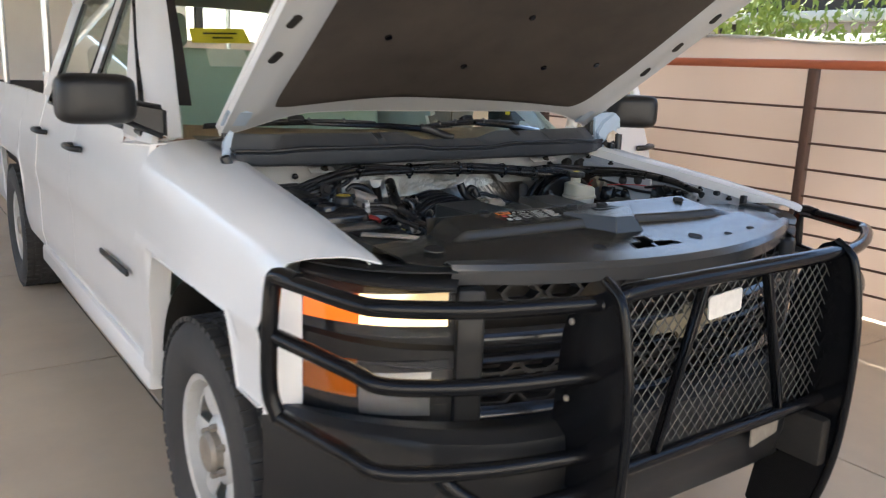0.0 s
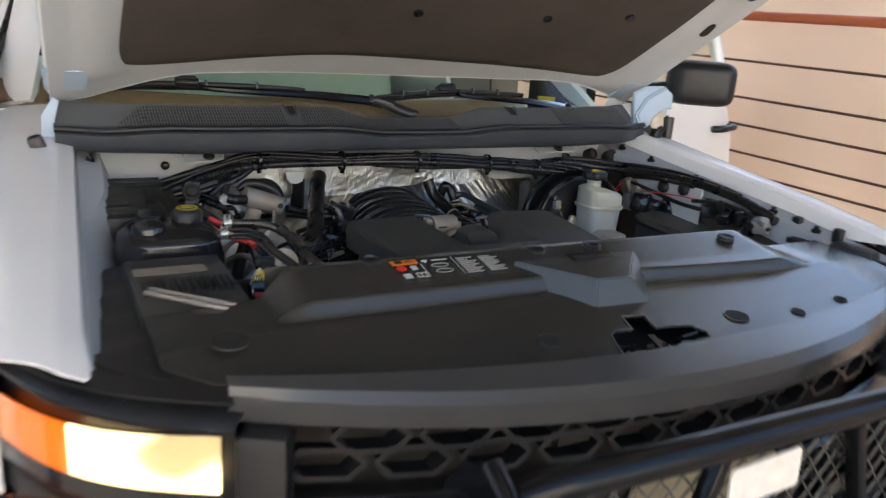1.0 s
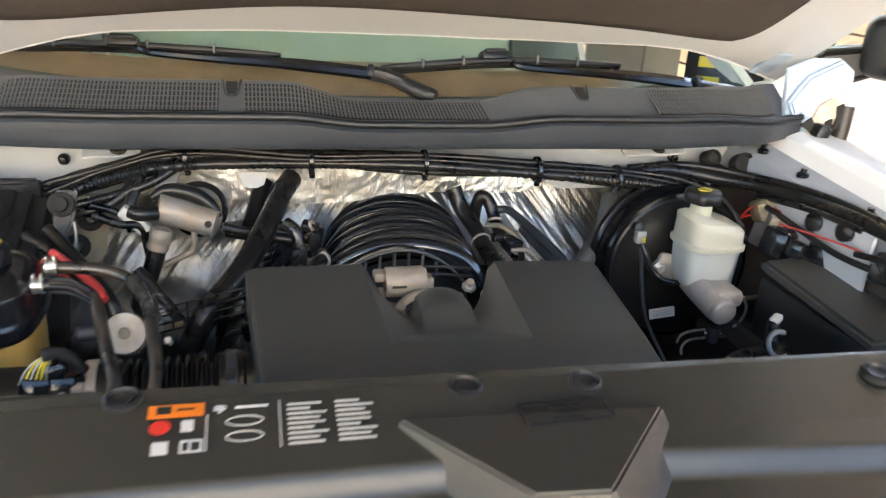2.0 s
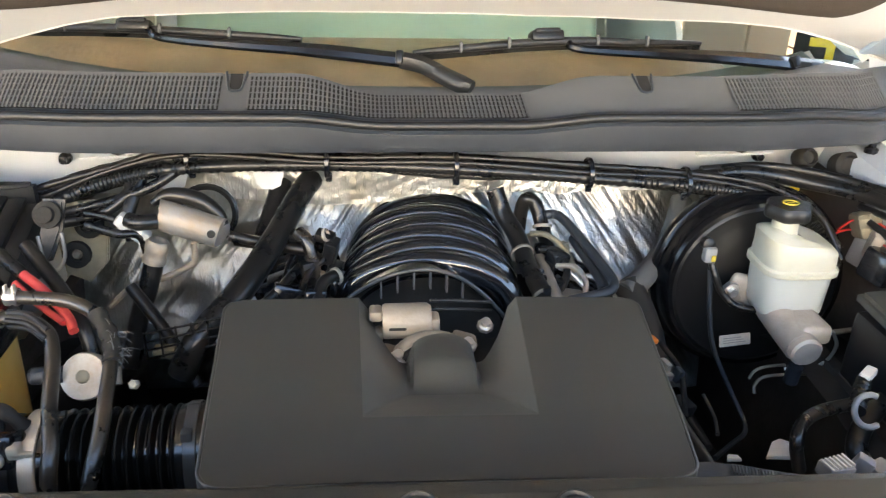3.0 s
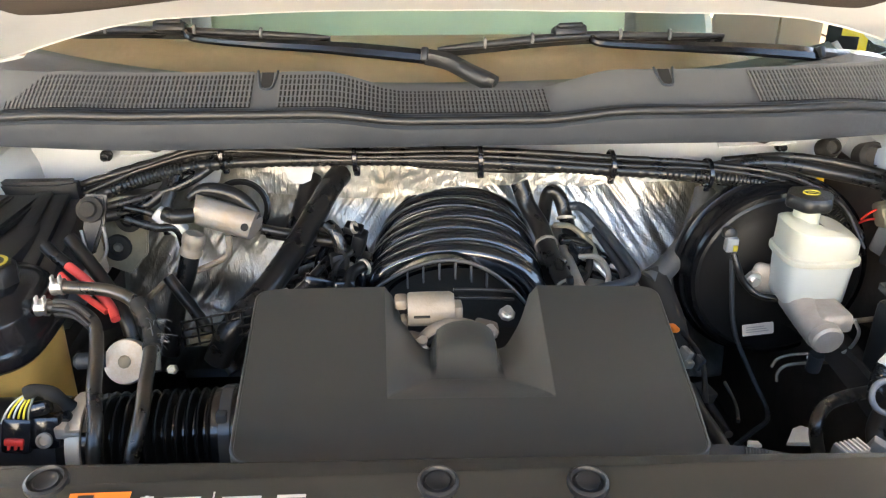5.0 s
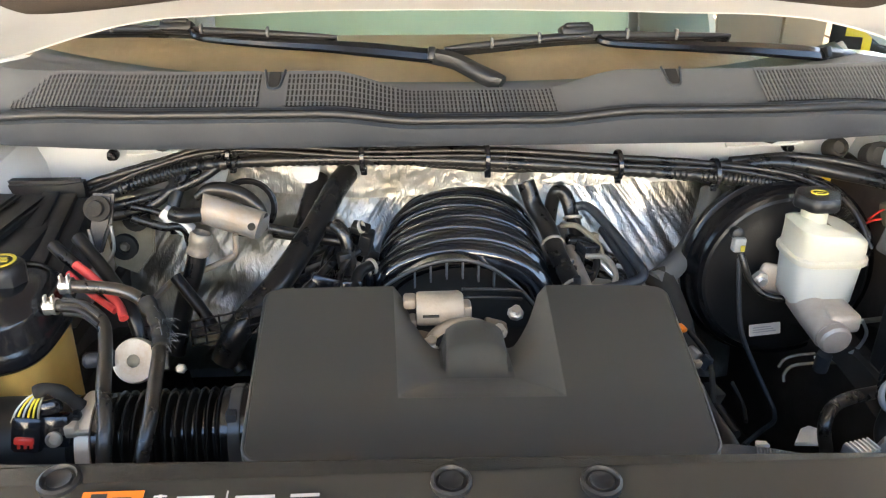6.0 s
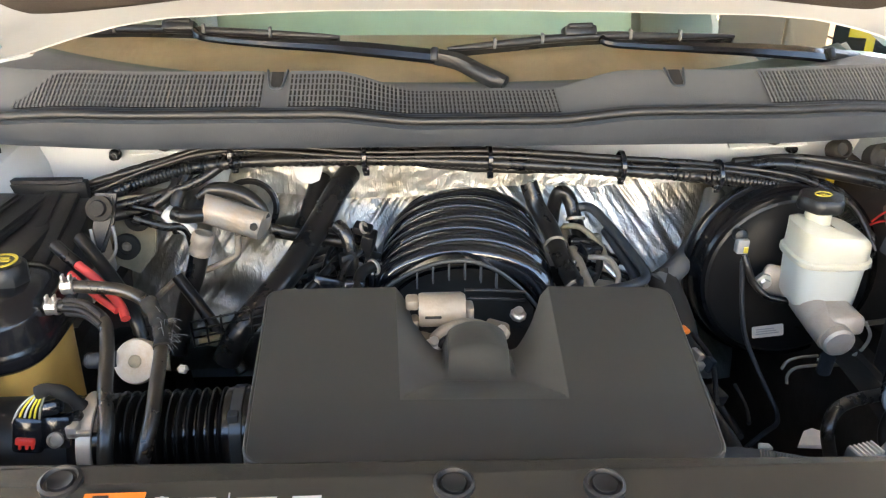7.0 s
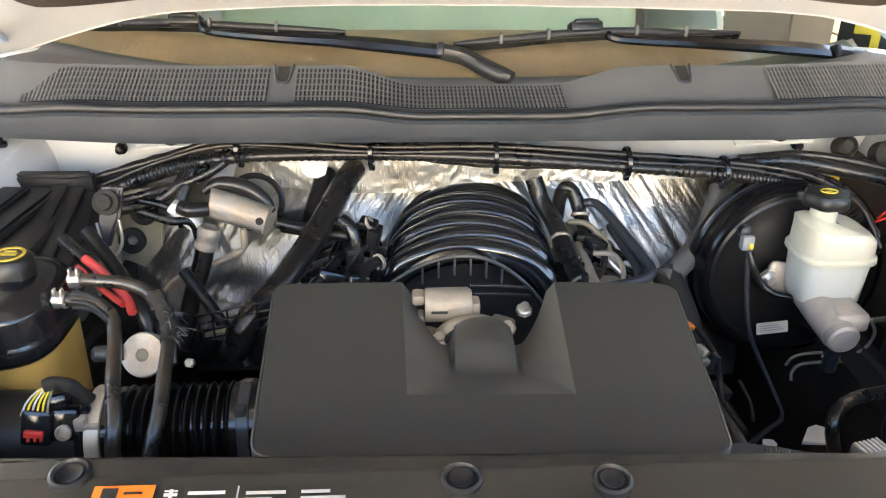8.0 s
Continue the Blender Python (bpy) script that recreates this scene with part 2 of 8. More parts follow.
def box(bm, c, s, bevel=0.0, rot=None, seg=2):
    m = Matrix.Translation(c) @ (rot.to_4x4() if rot else Matrix()) @ Matrix.Diagonal((*s, 1))
    r = bmesh.ops.create_cube(bm, size=1.0, matrix=m)
    if bevel:
        es = list({e for v in r["verts"] for e in v.link_edges})
        bmesh.ops.bevel(bm, geom=es, offset=bevel, segments=seg, affect="EDGES", profile=0.5)
    return bm


def turn(rx=0, ry=0, rz=0):
    return Euler((radians(rx), radians(ry), radians(rz))).to_matrix()


def spline(pts, n=6):
    """A smooth line through a few points."""
    P = [Vector(p) for p in pts]
    if len(P) < 3:
        return P
    P = [P[0] * 2 - P[1]] + P + [P[-1] * 2 - P[-2]]
    out = []
    for i in range(1, len(P) - 2):
        a, b, c, d = P[i - 1:i + 3]
        for k in range(n):
            t = k / n
            out.append(0.5 * ((2 * b) + (c - a) * t + (2 * a - 5 * b + 4 * c - d) * t * t + (3 * b - a - 3 * c + d) * t ** 3))
    out.append(P[-2])
    return out


def tube(bm, pts, r, seg=10, smooth=5, cap=True):
    """A round bar or hose along a line; r may be a function of the way 0..1."""
    seg = max(seg, 10)
    P = spline(pts, smooth) if smooth else [Vector(p) for p in pts]
    rf = r if callable(r) else (lambda t: r)
    rings = []
    up = None
    for i, p in enumerate(P):
        d = (P[min(i + 1, len(P) - 1)] - P[max(i - 1, 0)]).normalized()
        if up is None:
            up = d.orthogonal().normalized()
        up = (up - d * up.dot(d)).normalized()
        side = d.cross(up)
        rad = rf(i / (len(P) - 1))
        rings.append([bm.verts.new(p + (up * math.cos(a) + side * math.sin(a)) * rad) for a in (2 * math.pi * k / seg for k in range(seg))])
    for a, b in zip(rings, rings[1:]):
        for k in range(seg):
            bm.faces.new((a[k], a[(k + 1) % seg], b[(k + 1) % seg], b[k]))
    if cap:
        bm.faces.new(rings[0][::-1])
        bm.faces.new(rings[-1])
    return bm


def lathe(bm, profile, origin, axis, seg=24):
    """Turns a profile of (radius, height) round an axis."""
    ax = Vector(axis).normalized()
    u = ax.orthogonal().normalized()
    w = ax.cross(u)
    o = Vector(origin)
    rings = []
    for r, h in profile:
        if r < 1e-5:
            rings.append([bm.verts.new(o + ax * h)])
        else:
            rings.append([bm.verts.new(o + ax * h + (u * math.cos(2 * math.pi * k / seg) + w * math.sin(2 * math.pi * k / seg)) * r) for k in range(seg)])
    for a, b in zip(rings, rings[1:]):
        for k in range(seg):
            j = (k + 1) % seg
            if len(a) == 1 and len(b) == 1:
                continue
            if len(a) == 1:
                bm.faces.new((a[0], b[j], b[k]))
            elif len(b) == 1:
                bm.faces.new((a[k], a[j], b[0]))
            else:
                bm.faces.new((a[k], a[j], b[j], b[k]))
    return bm


def sheet(bm, f, nu, nv, keep=None):
    """A surface f(u, v), u and v from 0 to 1; keep(u, v) leaves faces out."""
    g = [[bm.verts.new(f(i / nu, j / nv)) for j in range(nv + 1)] for i in range(nu + 1)]
    for i in range(nu):
        for j in range(nv):
            if keep is None or keep((i + 0.5) / nu, (j + 0.5) / nv):
                bm.faces.new((g[i][j], g[i + 1][j], g[i + 1][j + 1], g[i][j + 1]))
    loose = [v for v in bm.verts if not v.link_faces]
    bmesh.ops.delete(bm, geom=loose, context="VERTS")
    return bm


def slab(bm, outline, thick, place, bevel=0.0):
    """A flat plate: an outline in its own x, y, thick along z, laid by the matrix place."""
    n = len(outline)
    lo = [bm.verts.new(place @ Vector((x, y, 0))) for x, y in outline]
    hi = [bm.verts.new(place @ Vector((x, y, thick))) for x, y in outline]
    fs = [bm.faces.new(lo[::-1]), bm.faces.new(hi)]
    fs += [bm.faces.new((lo[i], lo[(i + 1) % n], hi[(i + 1) % n], hi[i])) for i in range(n)]
    if bevel:
        es = list({e for f in fs[:2] for e in f.edges})
        bmesh.ops.bevel(bm, geom=es, offset=bevel, segments=2, affect="EDGES")
    return bm


def rounded(w, h, r, n=5):
    pts = []
    for cx, cy, a0 in ((w / 2 - r, h / 2 - r, 0), (-w / 2 + r, h / 2 - r, 90), (-w / 2 + r, -h / 2 + r, 180), (w / 2 - r, -h / 2 + r, 270)):
        for k in range(n + 1):
            a = radians(a0 + 90 * k / n)
            pts.append((cx + r * math.cos(a), cy + r * math.sin(a)))
    return pts


def lerp(a, b, t):
    return a + (b - a) * t


def ramp(x, pts):
    """Straight-line interpolation through (x, value) pairs."""
    if x <= pts[0][0]:
        return pts[0][1]
    for (a, va), (b, vb) in zip(pts, pts[1:]):
        if x <= b:
            return lerp(va, vb, (x - a) / (b - a))
    return pts[-1][1]


def step(a, b, x):
    t = min(1, max(0, (x - a) / (b - a)))
    return t * t * (3 - 2 * t)


# ---- setting: floor, roof, fence, distance ----
def floor_top():
    bm = B()
    sheet(bm, lambda u, v: Vector((lerp(-9, 3.0, u), lerp(-7, 14, v), 0)), 1, 1)
    return bm


ground = link("ground", sheet(B(), lambda u, v: Vector((lerp(-400, 400, u), lerp(-400, 400, v), -0.22)), 1, 1), EARTH)
tagged(ground, "pale dry earth reaching to the horizon", "ground", "", "structure")

pavement = empty("floor")
tagged(pavement, "tan sealed concrete slab floor with saw-cut joints", "floor", "", "structure")
bm = B()
box(bm, (-1.0, 3.5, -0.115), (14.0, 24.0, 0.21))
part("slab_bed", bm, JOINT, pavement, "dark joint bed under the slabs")
XJ = [-8.0, -5.2, -2.95, -0.76, 1.45, 3.2, 6.0]
YJ = [-8.0, -5.4, -3.6, -1.75, 0.1, 1.99, 3.9, 5.8, 8.0, 11.0, 15.4]
for i in range(len(XJ) - 1):
    for j in range(len(YJ) - 1):
        bm = B()
        a, b, c, d = XJ[i] + 0.004, XJ[i + 1] - 0.004, YJ[j] + 0.004, YJ[j + 1] - 0.004
        box(bm, ((a + b) / 2, (c + d) / 2, -0.02), (b - a, d - c, 0.04), 0.004, None, 1)
        part("slab", bm, CONCRETE, pavement)

bm = B()
box(bm, (-0.6, 6.1, 3.55), (8.6, 16.8, 0.16))
for k in range(27):
    box(bm, (-0.6, -1.9 + k * 0.62, 3.45), (8.6, 0.16, 0.06))
for x in (-4.7, -2.2, 0.9, 3.55):
    box(bm, (x, 6.1, 3.30), (0.14, 16.8, 0.30))
ceiling = link("ceiling", bm, ROOFMAT)
tagged(ceiling, "pale ribbed steel carport roof deck with beams", "ceiling", "", "structure")
bm = B()
box(bm, (3.78, 6.1, 3.26), (0.10, 16.8, 0.50), 0.01)
fascia = link("trim", bm, DECKDARK)
tagged(fascia, "dark brown steel fascia beam along the roof edge", "trim", "", "structure")
bm = B()
box(bm, (-2.9, 14.9, 1.7), (13.2, 0.2, 3.5))
wall_back = link("wall_back", bm, PLASTER)
tagged(wall_back, "pale plaster wall at the carport's end", "wall", "", "structure")
bm = B()
box(bm, (-9.4, 4.0, 1.0), (0.2, 24.0, 2.2))
wall_side = link("wall_side", bm, PLASTER)
tagged(wall_side, "sunlit pale plaster wall along the carport", "wall", "", "structure")

# Unseen wall, added to throw warm bounce light into the engine bay.
bm = B()
box(bm, (-3.4, -9.6, 2.6), (13.0, 0.25, 5.6))
wall_bounce = link("wall_bounce", bm, PLASTER)
tagged(wall_bounce, "unseen pale wall added to bounce warm sunlight at the truck", "wall", "", "structure")
bm = B()
box(bm, (11.5, 4.0, 2.98), (5.0, 34.0, 1.14), 0.05)
for k in range(8):
    box(bm, (9.4, -10.5 + k * 4.1, 1.1), (0.3, 0.3, 2.6))
canopy = link("backdrop", bm, DECKDARK)
tagged(canopy, "dark brown neighbouring canopy beyond the bushes", "canopy", "", "structure")
bm = B()
box(bm, (8.93, 4.0, 2.35), (0.12, 34.0, 0.15), 0.02)
gutter = link("gutter", bm, PLASTER)
tagged(gutter, "pale gutter edge of the neighbouring canopy", "gutter", "", "structure")

for x, y in ((-4.7, -2.0), (-4.7, 6.0), (3.55, -2.1), (3.55, 13.6)):
    bm = B()
    box(bm, (x, y, 1.6), (0.14, 0.14, 3.2), 0.008)
    c = link("column", bm, DECKDARK)
    tagged(c, "dark brown square steel carport column", "column", "carport columns", "structure")

# railing beside the parking bay
FX = 3.05
rail = empty("railing")
tagged(rail, "steel railing with orange-red top tube and thin horizontal rods", "railing", "", "structure")
rail.location = (0, 0, 0)
part("top_rail", tube(B(), [(FX, -5, 1.605), (FX, 14, 1.605)], 0.028, 14, 0), RUST, rail, "orange-red painted round top rail")
for k in range(8):
    z = (1.345, 1.13, 0.969, 0.803, 0.684, 0.566, 0.43, 0.28)[k]
    part("rod", tube(B(), [(FX, -5, z), (FX, 14, z)], 0.0075, 6, 0), CABLE, rail)
for k in range(7):
    bm = B()
    box(bm, (FX, 0.690 + (k - 2) * 2.4, 0.79), (0.055, 0.055, 1.58), 0.004)
    part("post", bm, CABLE, rail, "reddish brown square steel post")


def cloth(u, v):
    y, z = lerp(-6, 15, u), lerp(0.02, 1.775, v)
    sag = 0.03 * math.sin(y * 2.6) * v ** 3
    return Vector((FX + 0.42 + 0.012 * math.sin(y * 5.1 + z * 2) + 0.02 * math.sin(y * 1.7 + z * 4), y, z - sag))


screen = link("privacy_screen", sheet(B(), cloth, 160, 14), CLOTH, None, "", 35, 0.004)
tagged(screen, "pinkish tan shade cloth stretched behind the railing", "screen", "", "structure")
bm = B()
tube(bm, [cloth(i / 60, 1.0) for i in range(61)], 0.012, 6, 0)
hem = part("hem", bm, PAPER, screen, "pale rolled hem of the cloth")


# bushes beyond the screen
def bush(x, y, h, seed):
    rnd = random.Random(seed)
    top = empty("bush")
    tagged(top, "sunlit yellow-green bush behind the screen", "bush", "bushes behind the screen")
    top.location = (x, y, -0.22)
    bm = B()
    for k in range(5):
        a = rnd.uniform(0, 6.28)
        p = [(0, 0, 0), (math.cos(a) * 0.2, math.sin(a) * 0.2, h * 0.4), (math.cos(a) * 0.6, math.sin(a) * 0.6, h * 0.85)]
        tube(bm, p, lambda t: 0.05 * (1 - 0.8 * t), 6, 4)
    part("trunk", bm, BARK, top)
    bm = B()
    for k in range(2200):
        a, e, r = rnd.uniform(0, 6.28), rnd.uniform(-0.9, 1.5), rnd.uniform(0.45, 1.0)
        wob = 1 + 0.25 * math.sin(3 * a + seed) + 0.2 * math.sin(5 * e + a)
        c = Vector((math.cos(a) * math.cos(e) * 1.15 * r * wob, math.sin(a) * math.cos(e) * 1.15 * r * wob, h * 0.62 + math.sin(e) * h * 0.42 * r * wob))
        q = Euler((rnd.uniform(0, 6), rnd.uniform(0, 6), rnd.uniform(0, 6))).to_matrix()
        s = rnd.uniform(0.04, 0.085)
        vs = [bm.verts.new(c + q @ Vector(v)) for v in ((-s, 0, 0), (0, -s * 0.4, 0.01), (s, 0, 0), (0, s * 0.4, 0.01))]
        bm.faces.new(vs)
    part("crown", bm, LEAF, top)


for k in range(9):
    bush(FX + 4.3 + 0.4 * math.sin(k * 2.3), -3.0 + k * 1.75, 2.5 + 0.25 * math.sin(k * 1.9), k)


# ---- the pickup truck: front axle at y = 0, nose towards -y ----
truck = empty("pickup_truck")
tagged(truck, "white crew-cab pickup truck with raised hood and black grille guard", "pickup truck")

BELT = 1.255
FRONTIN = ((-0.70, 0.800), (-0.55, 0.795), (0.0, 0.765), (0.30, 0.748), (0.62, 0.742))
CROWNZ = ((-0.70, 1.086), (-0.60, 1.108), (-0.325, 1.146), (0.0, 1.180), (0.3, 1.212), (0.66, 1.238))


def arch_bottom(y, r=0.485, flat=0.90):
    """Lower edge of a fender over the wheel: a squared arch."""
    a = abs(y)
    if a >= r:
        return 0.46
    return min(flat, 0.39 + 0.62 * (1 - (a / r) ** 3.2) ** (1 / 3.2))


def front_arch(y):
    """Lower edge of the front fender: arch set back a little, ending on the bumper."""
    z = arch_bottom(y - 0.08, 0.41)
    return max(z, 0.722) if y < -0.25 else z


def fender(sx):
    """Front fender: rolled inner edge, crown, shoulder, side and wheel arch."""
    prof_front = (-0.66, -0.667, -0.655, -0.60, -0.50, -0.470, -0.462, -0.458, -0.455, -0.455)

    def f(u, v):
        k = v * 9
        i = min(8, int(k + 1e-6))
        y0 = lerp(prof_front[i], prof_front[i + 1], k - i)
        y = lerp(y0, 0.605, u)
        xi, zc = ramp(y, FRONTIN), ramp(y, CROWNZ)
        zb = front_arch(y)
        side = 0.012 * math.exp(-((y - 0.0) / 0.42) ** 2)
        prof = ((xi - 0.004, zc - 0.002 - 0.033 * step(-0.62, -0.45, y)), (xi, zc), (xi + 0.03, zc + 0.006), (0.885, zc - 0.006), (0.945, zc - 0.050), (0.978, zc - 0.13),
                (0.992 + side, 0.94), (1.000 + side, 0.915), (0.985 + side, max(zb, 0.905) if zb > 0.8 else lerp(0.88, zb, 0.3)), (0.988 + side, zb))
        t = k - i
        if 2 <= i <= 4:
            q = [prof[j] for j in (i - 1, i, i + 1, i + 2)]
            cr = [0.5 * (2 * q[1][c] + (q[2][c] - q[0][c]) * t + (2 * q[0][c] - 5 * q[1][c] + 4 * q[2][c] - q[3][c]) * t * t + (3 * q[1][c] - q[0][c] - 3 * q[2][c] + q[3][c]) * t ** 3) for c in (0, 1)]
            return Vector((sx * cr[0], y, cr[1]))
        a, b = prof[i], prof[i + 1]
        return Vector((sx * lerp(a[0], b[0], t), y, lerp(a[1], b[1], t)))
    bm = sheet(B(), f, 54, 54)
    # front edge rolled in behind the lamp
    sheet(bm, lambda u, v: Vector((sx * lerp(0.988, 0.903, v), -0.455 - 0.034 * math.sin(v * math.pi / 2), lerp(0.70, 1.035, u))), 8, 6)
    # arch lip turned inwards
    sheet(bm, lambda u, v: Vector((sx * lerp(1.0 if abs(lerp(-0.455, 0.605, u)) < 0.48 else 0.988, 0.93, v), lerp(-0.455, 0.605, u), front_arch(lerp(-0.455, 0.605, u)) + 0.004 * v)), 54, 2)
    return bm


for sx in (-1, 1):
    fen = part("fender", fender(sx), WHITE, truck, "white painted front fender with squared wheel arch", 60, 0.004)
    # dark wheel-house liner
    part("wheel_liner", sheet(B(), lambda u, v: Vector((sx * lerp(0.955, 0.55, v), 0.50 * math.cos(math.pi * u) * 1.02, 0.30 + 0.60 * math.sin(math.pi * u) ** 0.7)), 24, 2), DARK, truck, "dark plastic wheel-house liner")
    bm = B()
    box(bm, (sx * 0.60, 0.05, 0.60), (0.02, 1.0, 0.62))
    part("inner_wheel_panel", bm, DARK_BROWN, truck)
    # inner apron beside the engine bay, a shelf under the fender edge
    def apron(u, v):
        y = lerp(-0.60, 0.34, u)
        xi, zc = ramp(y, FRONTIN), ramp(y, CROWNZ)
        sw = 0.05 if sx == 1 else lerp(0.010, 0.05, step(-0.15, 0.1, y))
        pr = ((xi - 0.004, zc - 0.03), (xi - sw, zc - 0.045), (xi - sw - 0.015, zc - 0.09), (xi - 0.075, 0.98), (xi - 0.085, 0.70))
        k = v * 4
        i = min(3, int(k))
        return Vector((sx * lerp(pr[i][0], pr[i + 1][0], k - i), y, lerp(pr[i][1], pr[i + 1][1], k - i)))
    # Driver's apron carries its bluish shade in the paint colour.
    ap = part("inner_apron", sheet(B(), lambda u, v: apron(u, v * (0.5 if sx == 1 else 1)), 24, 12), APRON_SHADE if sx == 1 else WHITE_IN, truck, "inner apron with clips, bluish shade painted in" if sx == 1 else "pale painted inner apron with clips", 35, 0.003)
    # Lower wall is darker than the shelf above it.
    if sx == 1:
        part("apron_wall", sheet(B(), lambda u, v: apron(u, 0.5 + 0.5 * v), 24, 6), DARK_BROWN, ap, "dark brown lower apron wall", 35, 0.003)
    for y in ((-0.42, -0.30, -0.05, 0.12, 0.24) if sx == 1 else (0.24,)):
        bm = B()
        lathe(bm, ((0.011, -0.002), (0.011, 0.005), (0.006, 0.008), (0.006, 0.014), (0, 0.014)), (sx * (ramp(y, FRONTIN) - 0.030), y, ramp(y, CROWNZ) - 0.038), (0, 0, 1), 10)
        part("bolt", bm, GLOSS, ap)

# black foam and bracket blocks at the driver's fender edge
for y, h in ((-0.53, 0.055), (-0.42, 0.018)):
    bm = B()
    box(bm, (0.745, y, 1.068), (0.05, 0.10, h), 0.014, turn(0, 0, 14))
    box(bm, (0.762, y + 0.055, 1.095), (0.018, 0.022, 0.045), 0.005)
    part("rubber_bumper", bm, BLACK, truck)

# ---- wheels ----


def wheel(x, y, sx):
    w = empty("wheel", truck)
    w.location = (x, y, 0.395)
    bm = B()
    prof = [(0.232, -0.105), (0.26, -0.125), (0.32, -0.133), (0.37, -0.124), (0.392, -0.100), (0.395, -0.06), (0.395, 0.06), (0.392, 0.100), (0.37, 0.124), (0.32, 0.133), (0.26, 0.125), (0.232, 0.105)]
    lathe(bm, prof, (0, 0, 0), (1, 0, 0), 64)
    ty = part("tyre", bm, TYRE, w, "dusty all-terrain tyre")
    bm = B()
    for k in range(60):
        a = 2 * math.pi * k / 60
        for j, (h, wd) in enumerate(((-0.104, 0.034), (-0.062, 0.026), (-0.02, 0.026), (0.022, 0.026), (0.063, 0.026), (0.104, 0.034))):
            b = a + 0.03 * (j % 2)
            box(bm, Vector((h, math.cos(b) * 0.394, math.sin(b) * 0.394)), (wd, 0.030, 0.014), 0, Euler((b - math.pi / 2, 0, 0)).to_matrix())
    tagged(part("tread", bm, TYRE, ty), "", "", "", "stuff")
    bm = B()
    o = sx
    lathe(bm, ((0.235, -0.10), (0.236, 0.0), (0.238, 0.098), (0.228, 0.106), (0.214, 0.100), (0.208, 0.05), (0.205, -0.09)), (0, 0, 0), (o, 0, 0), 48)
    rim = part("rim", bm, RIM, w, "silver painted steel wheel rim")
    bm = B()
    lathe(bm, ((0.206, 0.03), (0.200, 0.050), (0.190, 0.066), (0.178, 0.068)), (0, 0, 0), (o, 0, 0), 48)
    lathe(bm, ((0.0, 0.078), (0.085, 0.075), (0.098, 0.066), (0.104, 0.055)), (0, 0, 0), (o, 0, 0), 40)
    for k in range(6):
        a0 = 2 * math.pi * k / 6
        def spoke(u, v):
            r = lerp(0.095, 0.188, u)
            a = a0 + (v - 0.5) * lerp(0.66, 0.44, u)
            return Vector((o * (0.052 + 0.016 * math.sin(u * math.pi * 0.6) + 0.008 * math.cos((v - 0.5) * math.pi)), math.cos(a) * r, math.sin(a) * r))
        sheet(bm, spoke, 5, 6)
    part("wheel_disc", bm, RIM, w, "silver six-window steel wheel disc", 35, 0.006, 0.0)
    bm = B()
    lathe(bm, ((0.060, 0.05), (0.062, 0.10), (0.052, 0.112), (0.0, 0.116)), (0, 0, 0), (o, 0, 0), 28)
    cap = part("hub_cap", bm, STEEL, w, "worn dull centre hub")
    for k in range(6):
        a = 2 * math.pi * (k + 0.5) / 6
        bm = B()
        lathe(bm, ((0.012, 0.06), (0.012, 0.095), (0.008, 0.100), (0, 0.101)), (0, math.cos(a) * 0.074, math.sin(a) * 0.074), (o, 0, 0), 6)
        part("lug_nut", bm, STEEL, cap)
    bm = B()
    lathe(bm, ((0.0, 0.0), (0.17, 0.0), (0.17, -0.03), (0.0, -0.03)), (0, 0, 0), (o, 0, 0), 32)
    part("brake_disc", bm, DARK, w)


for sx in (-1, 1):
    for y in (0.0, 3.645):
        wheel(sx * 0.868, y, sx)

# ---- doors, cab sides, bed ----


def side_profile(z):
    return ramp(z, ((0.45, 0.962), (0.55, 0.985), (0.80, 0.985), (0.905, 1.000), (0.94, 0.992), (1.08, 0.978), (1.16, 0.952), (1.20, 0.940), (BELT, 0.922)))


def door(sx, y0, y1, name="door"):
    bm = B()
    sheet(bm, lambda u, v: Vector((sx * side_profile(lerp(0.46, BELT, v)), lerp(y0, y1, u), lerp(0.46, BELT, v))), 6, 18)
    return part(name, bm, WHITE, truck, "white painted door", 40, 0.02)


def handle(parent, sx, y, z=1.115):
    bm = B()
    tube(bm, [(sx * 0.978, y - 0.10, z), (sx * 1.012, y - 0.07, z + 0.003), (sx * 1.018, y, z + 0.004), (sx * 1.012, y + 0.07, z + 0.003), (sx * 0.978, y + 0.10, z)], 0.013, 8, 4)
    part("door_handle", bm, BLACK, parent, "black door handle")


for sx in (-1, 1):
    for (y0, y1, hy) in ((0.611, 1.737, 1.60), (1.743, 2.604, 2.42)):
        if sx == 1 and y0 < 1:
            continue
        d = door(sx, y0, y1)
        handle(d, sx, hy)
        if sx == -1 and y0 < 1:
            bm = B()
            box(bm, (-1.006, 0.90, 0.770), (0.012, 0.40, 0.022), 0.004)
            part("side_badge", bm, BLACK, d, "thin black side badge")
    # rear cab corner and bed side with wheel arch
    def bed(u, v):
        y = lerp(2.61, 5.0, u)
        zb = arch_bottom(y - 3.645, 0.47, 0.88)
        z = lerp(zb, 1.285, v)
        return Vector((sx * (side_profile(min(z, BELT)) + 0.004), y, z))
    part("bed_side", sheet(B(), bed, 60, 16), WHITE, truck, "white pickup bed side", 40, 0.03)
    bm = B()
    box(bm, (sx * 0.94, 1.6, 0.43), (0.10, 2.1, 0.10), 0.02)
    part("rocker_panel", bm, WHITE, truck, "white rocker panel")
bm = B()
box(bm, (0, 3.9, 0.72), (1.7, 2.2, 0.06))
box(bm, (0, 2.78, 1.0), (1.7, 0.05, 0.56))
box(bm, (0, 4.97, 1.0), (1.86, 0.06, 0.56), 0.01)
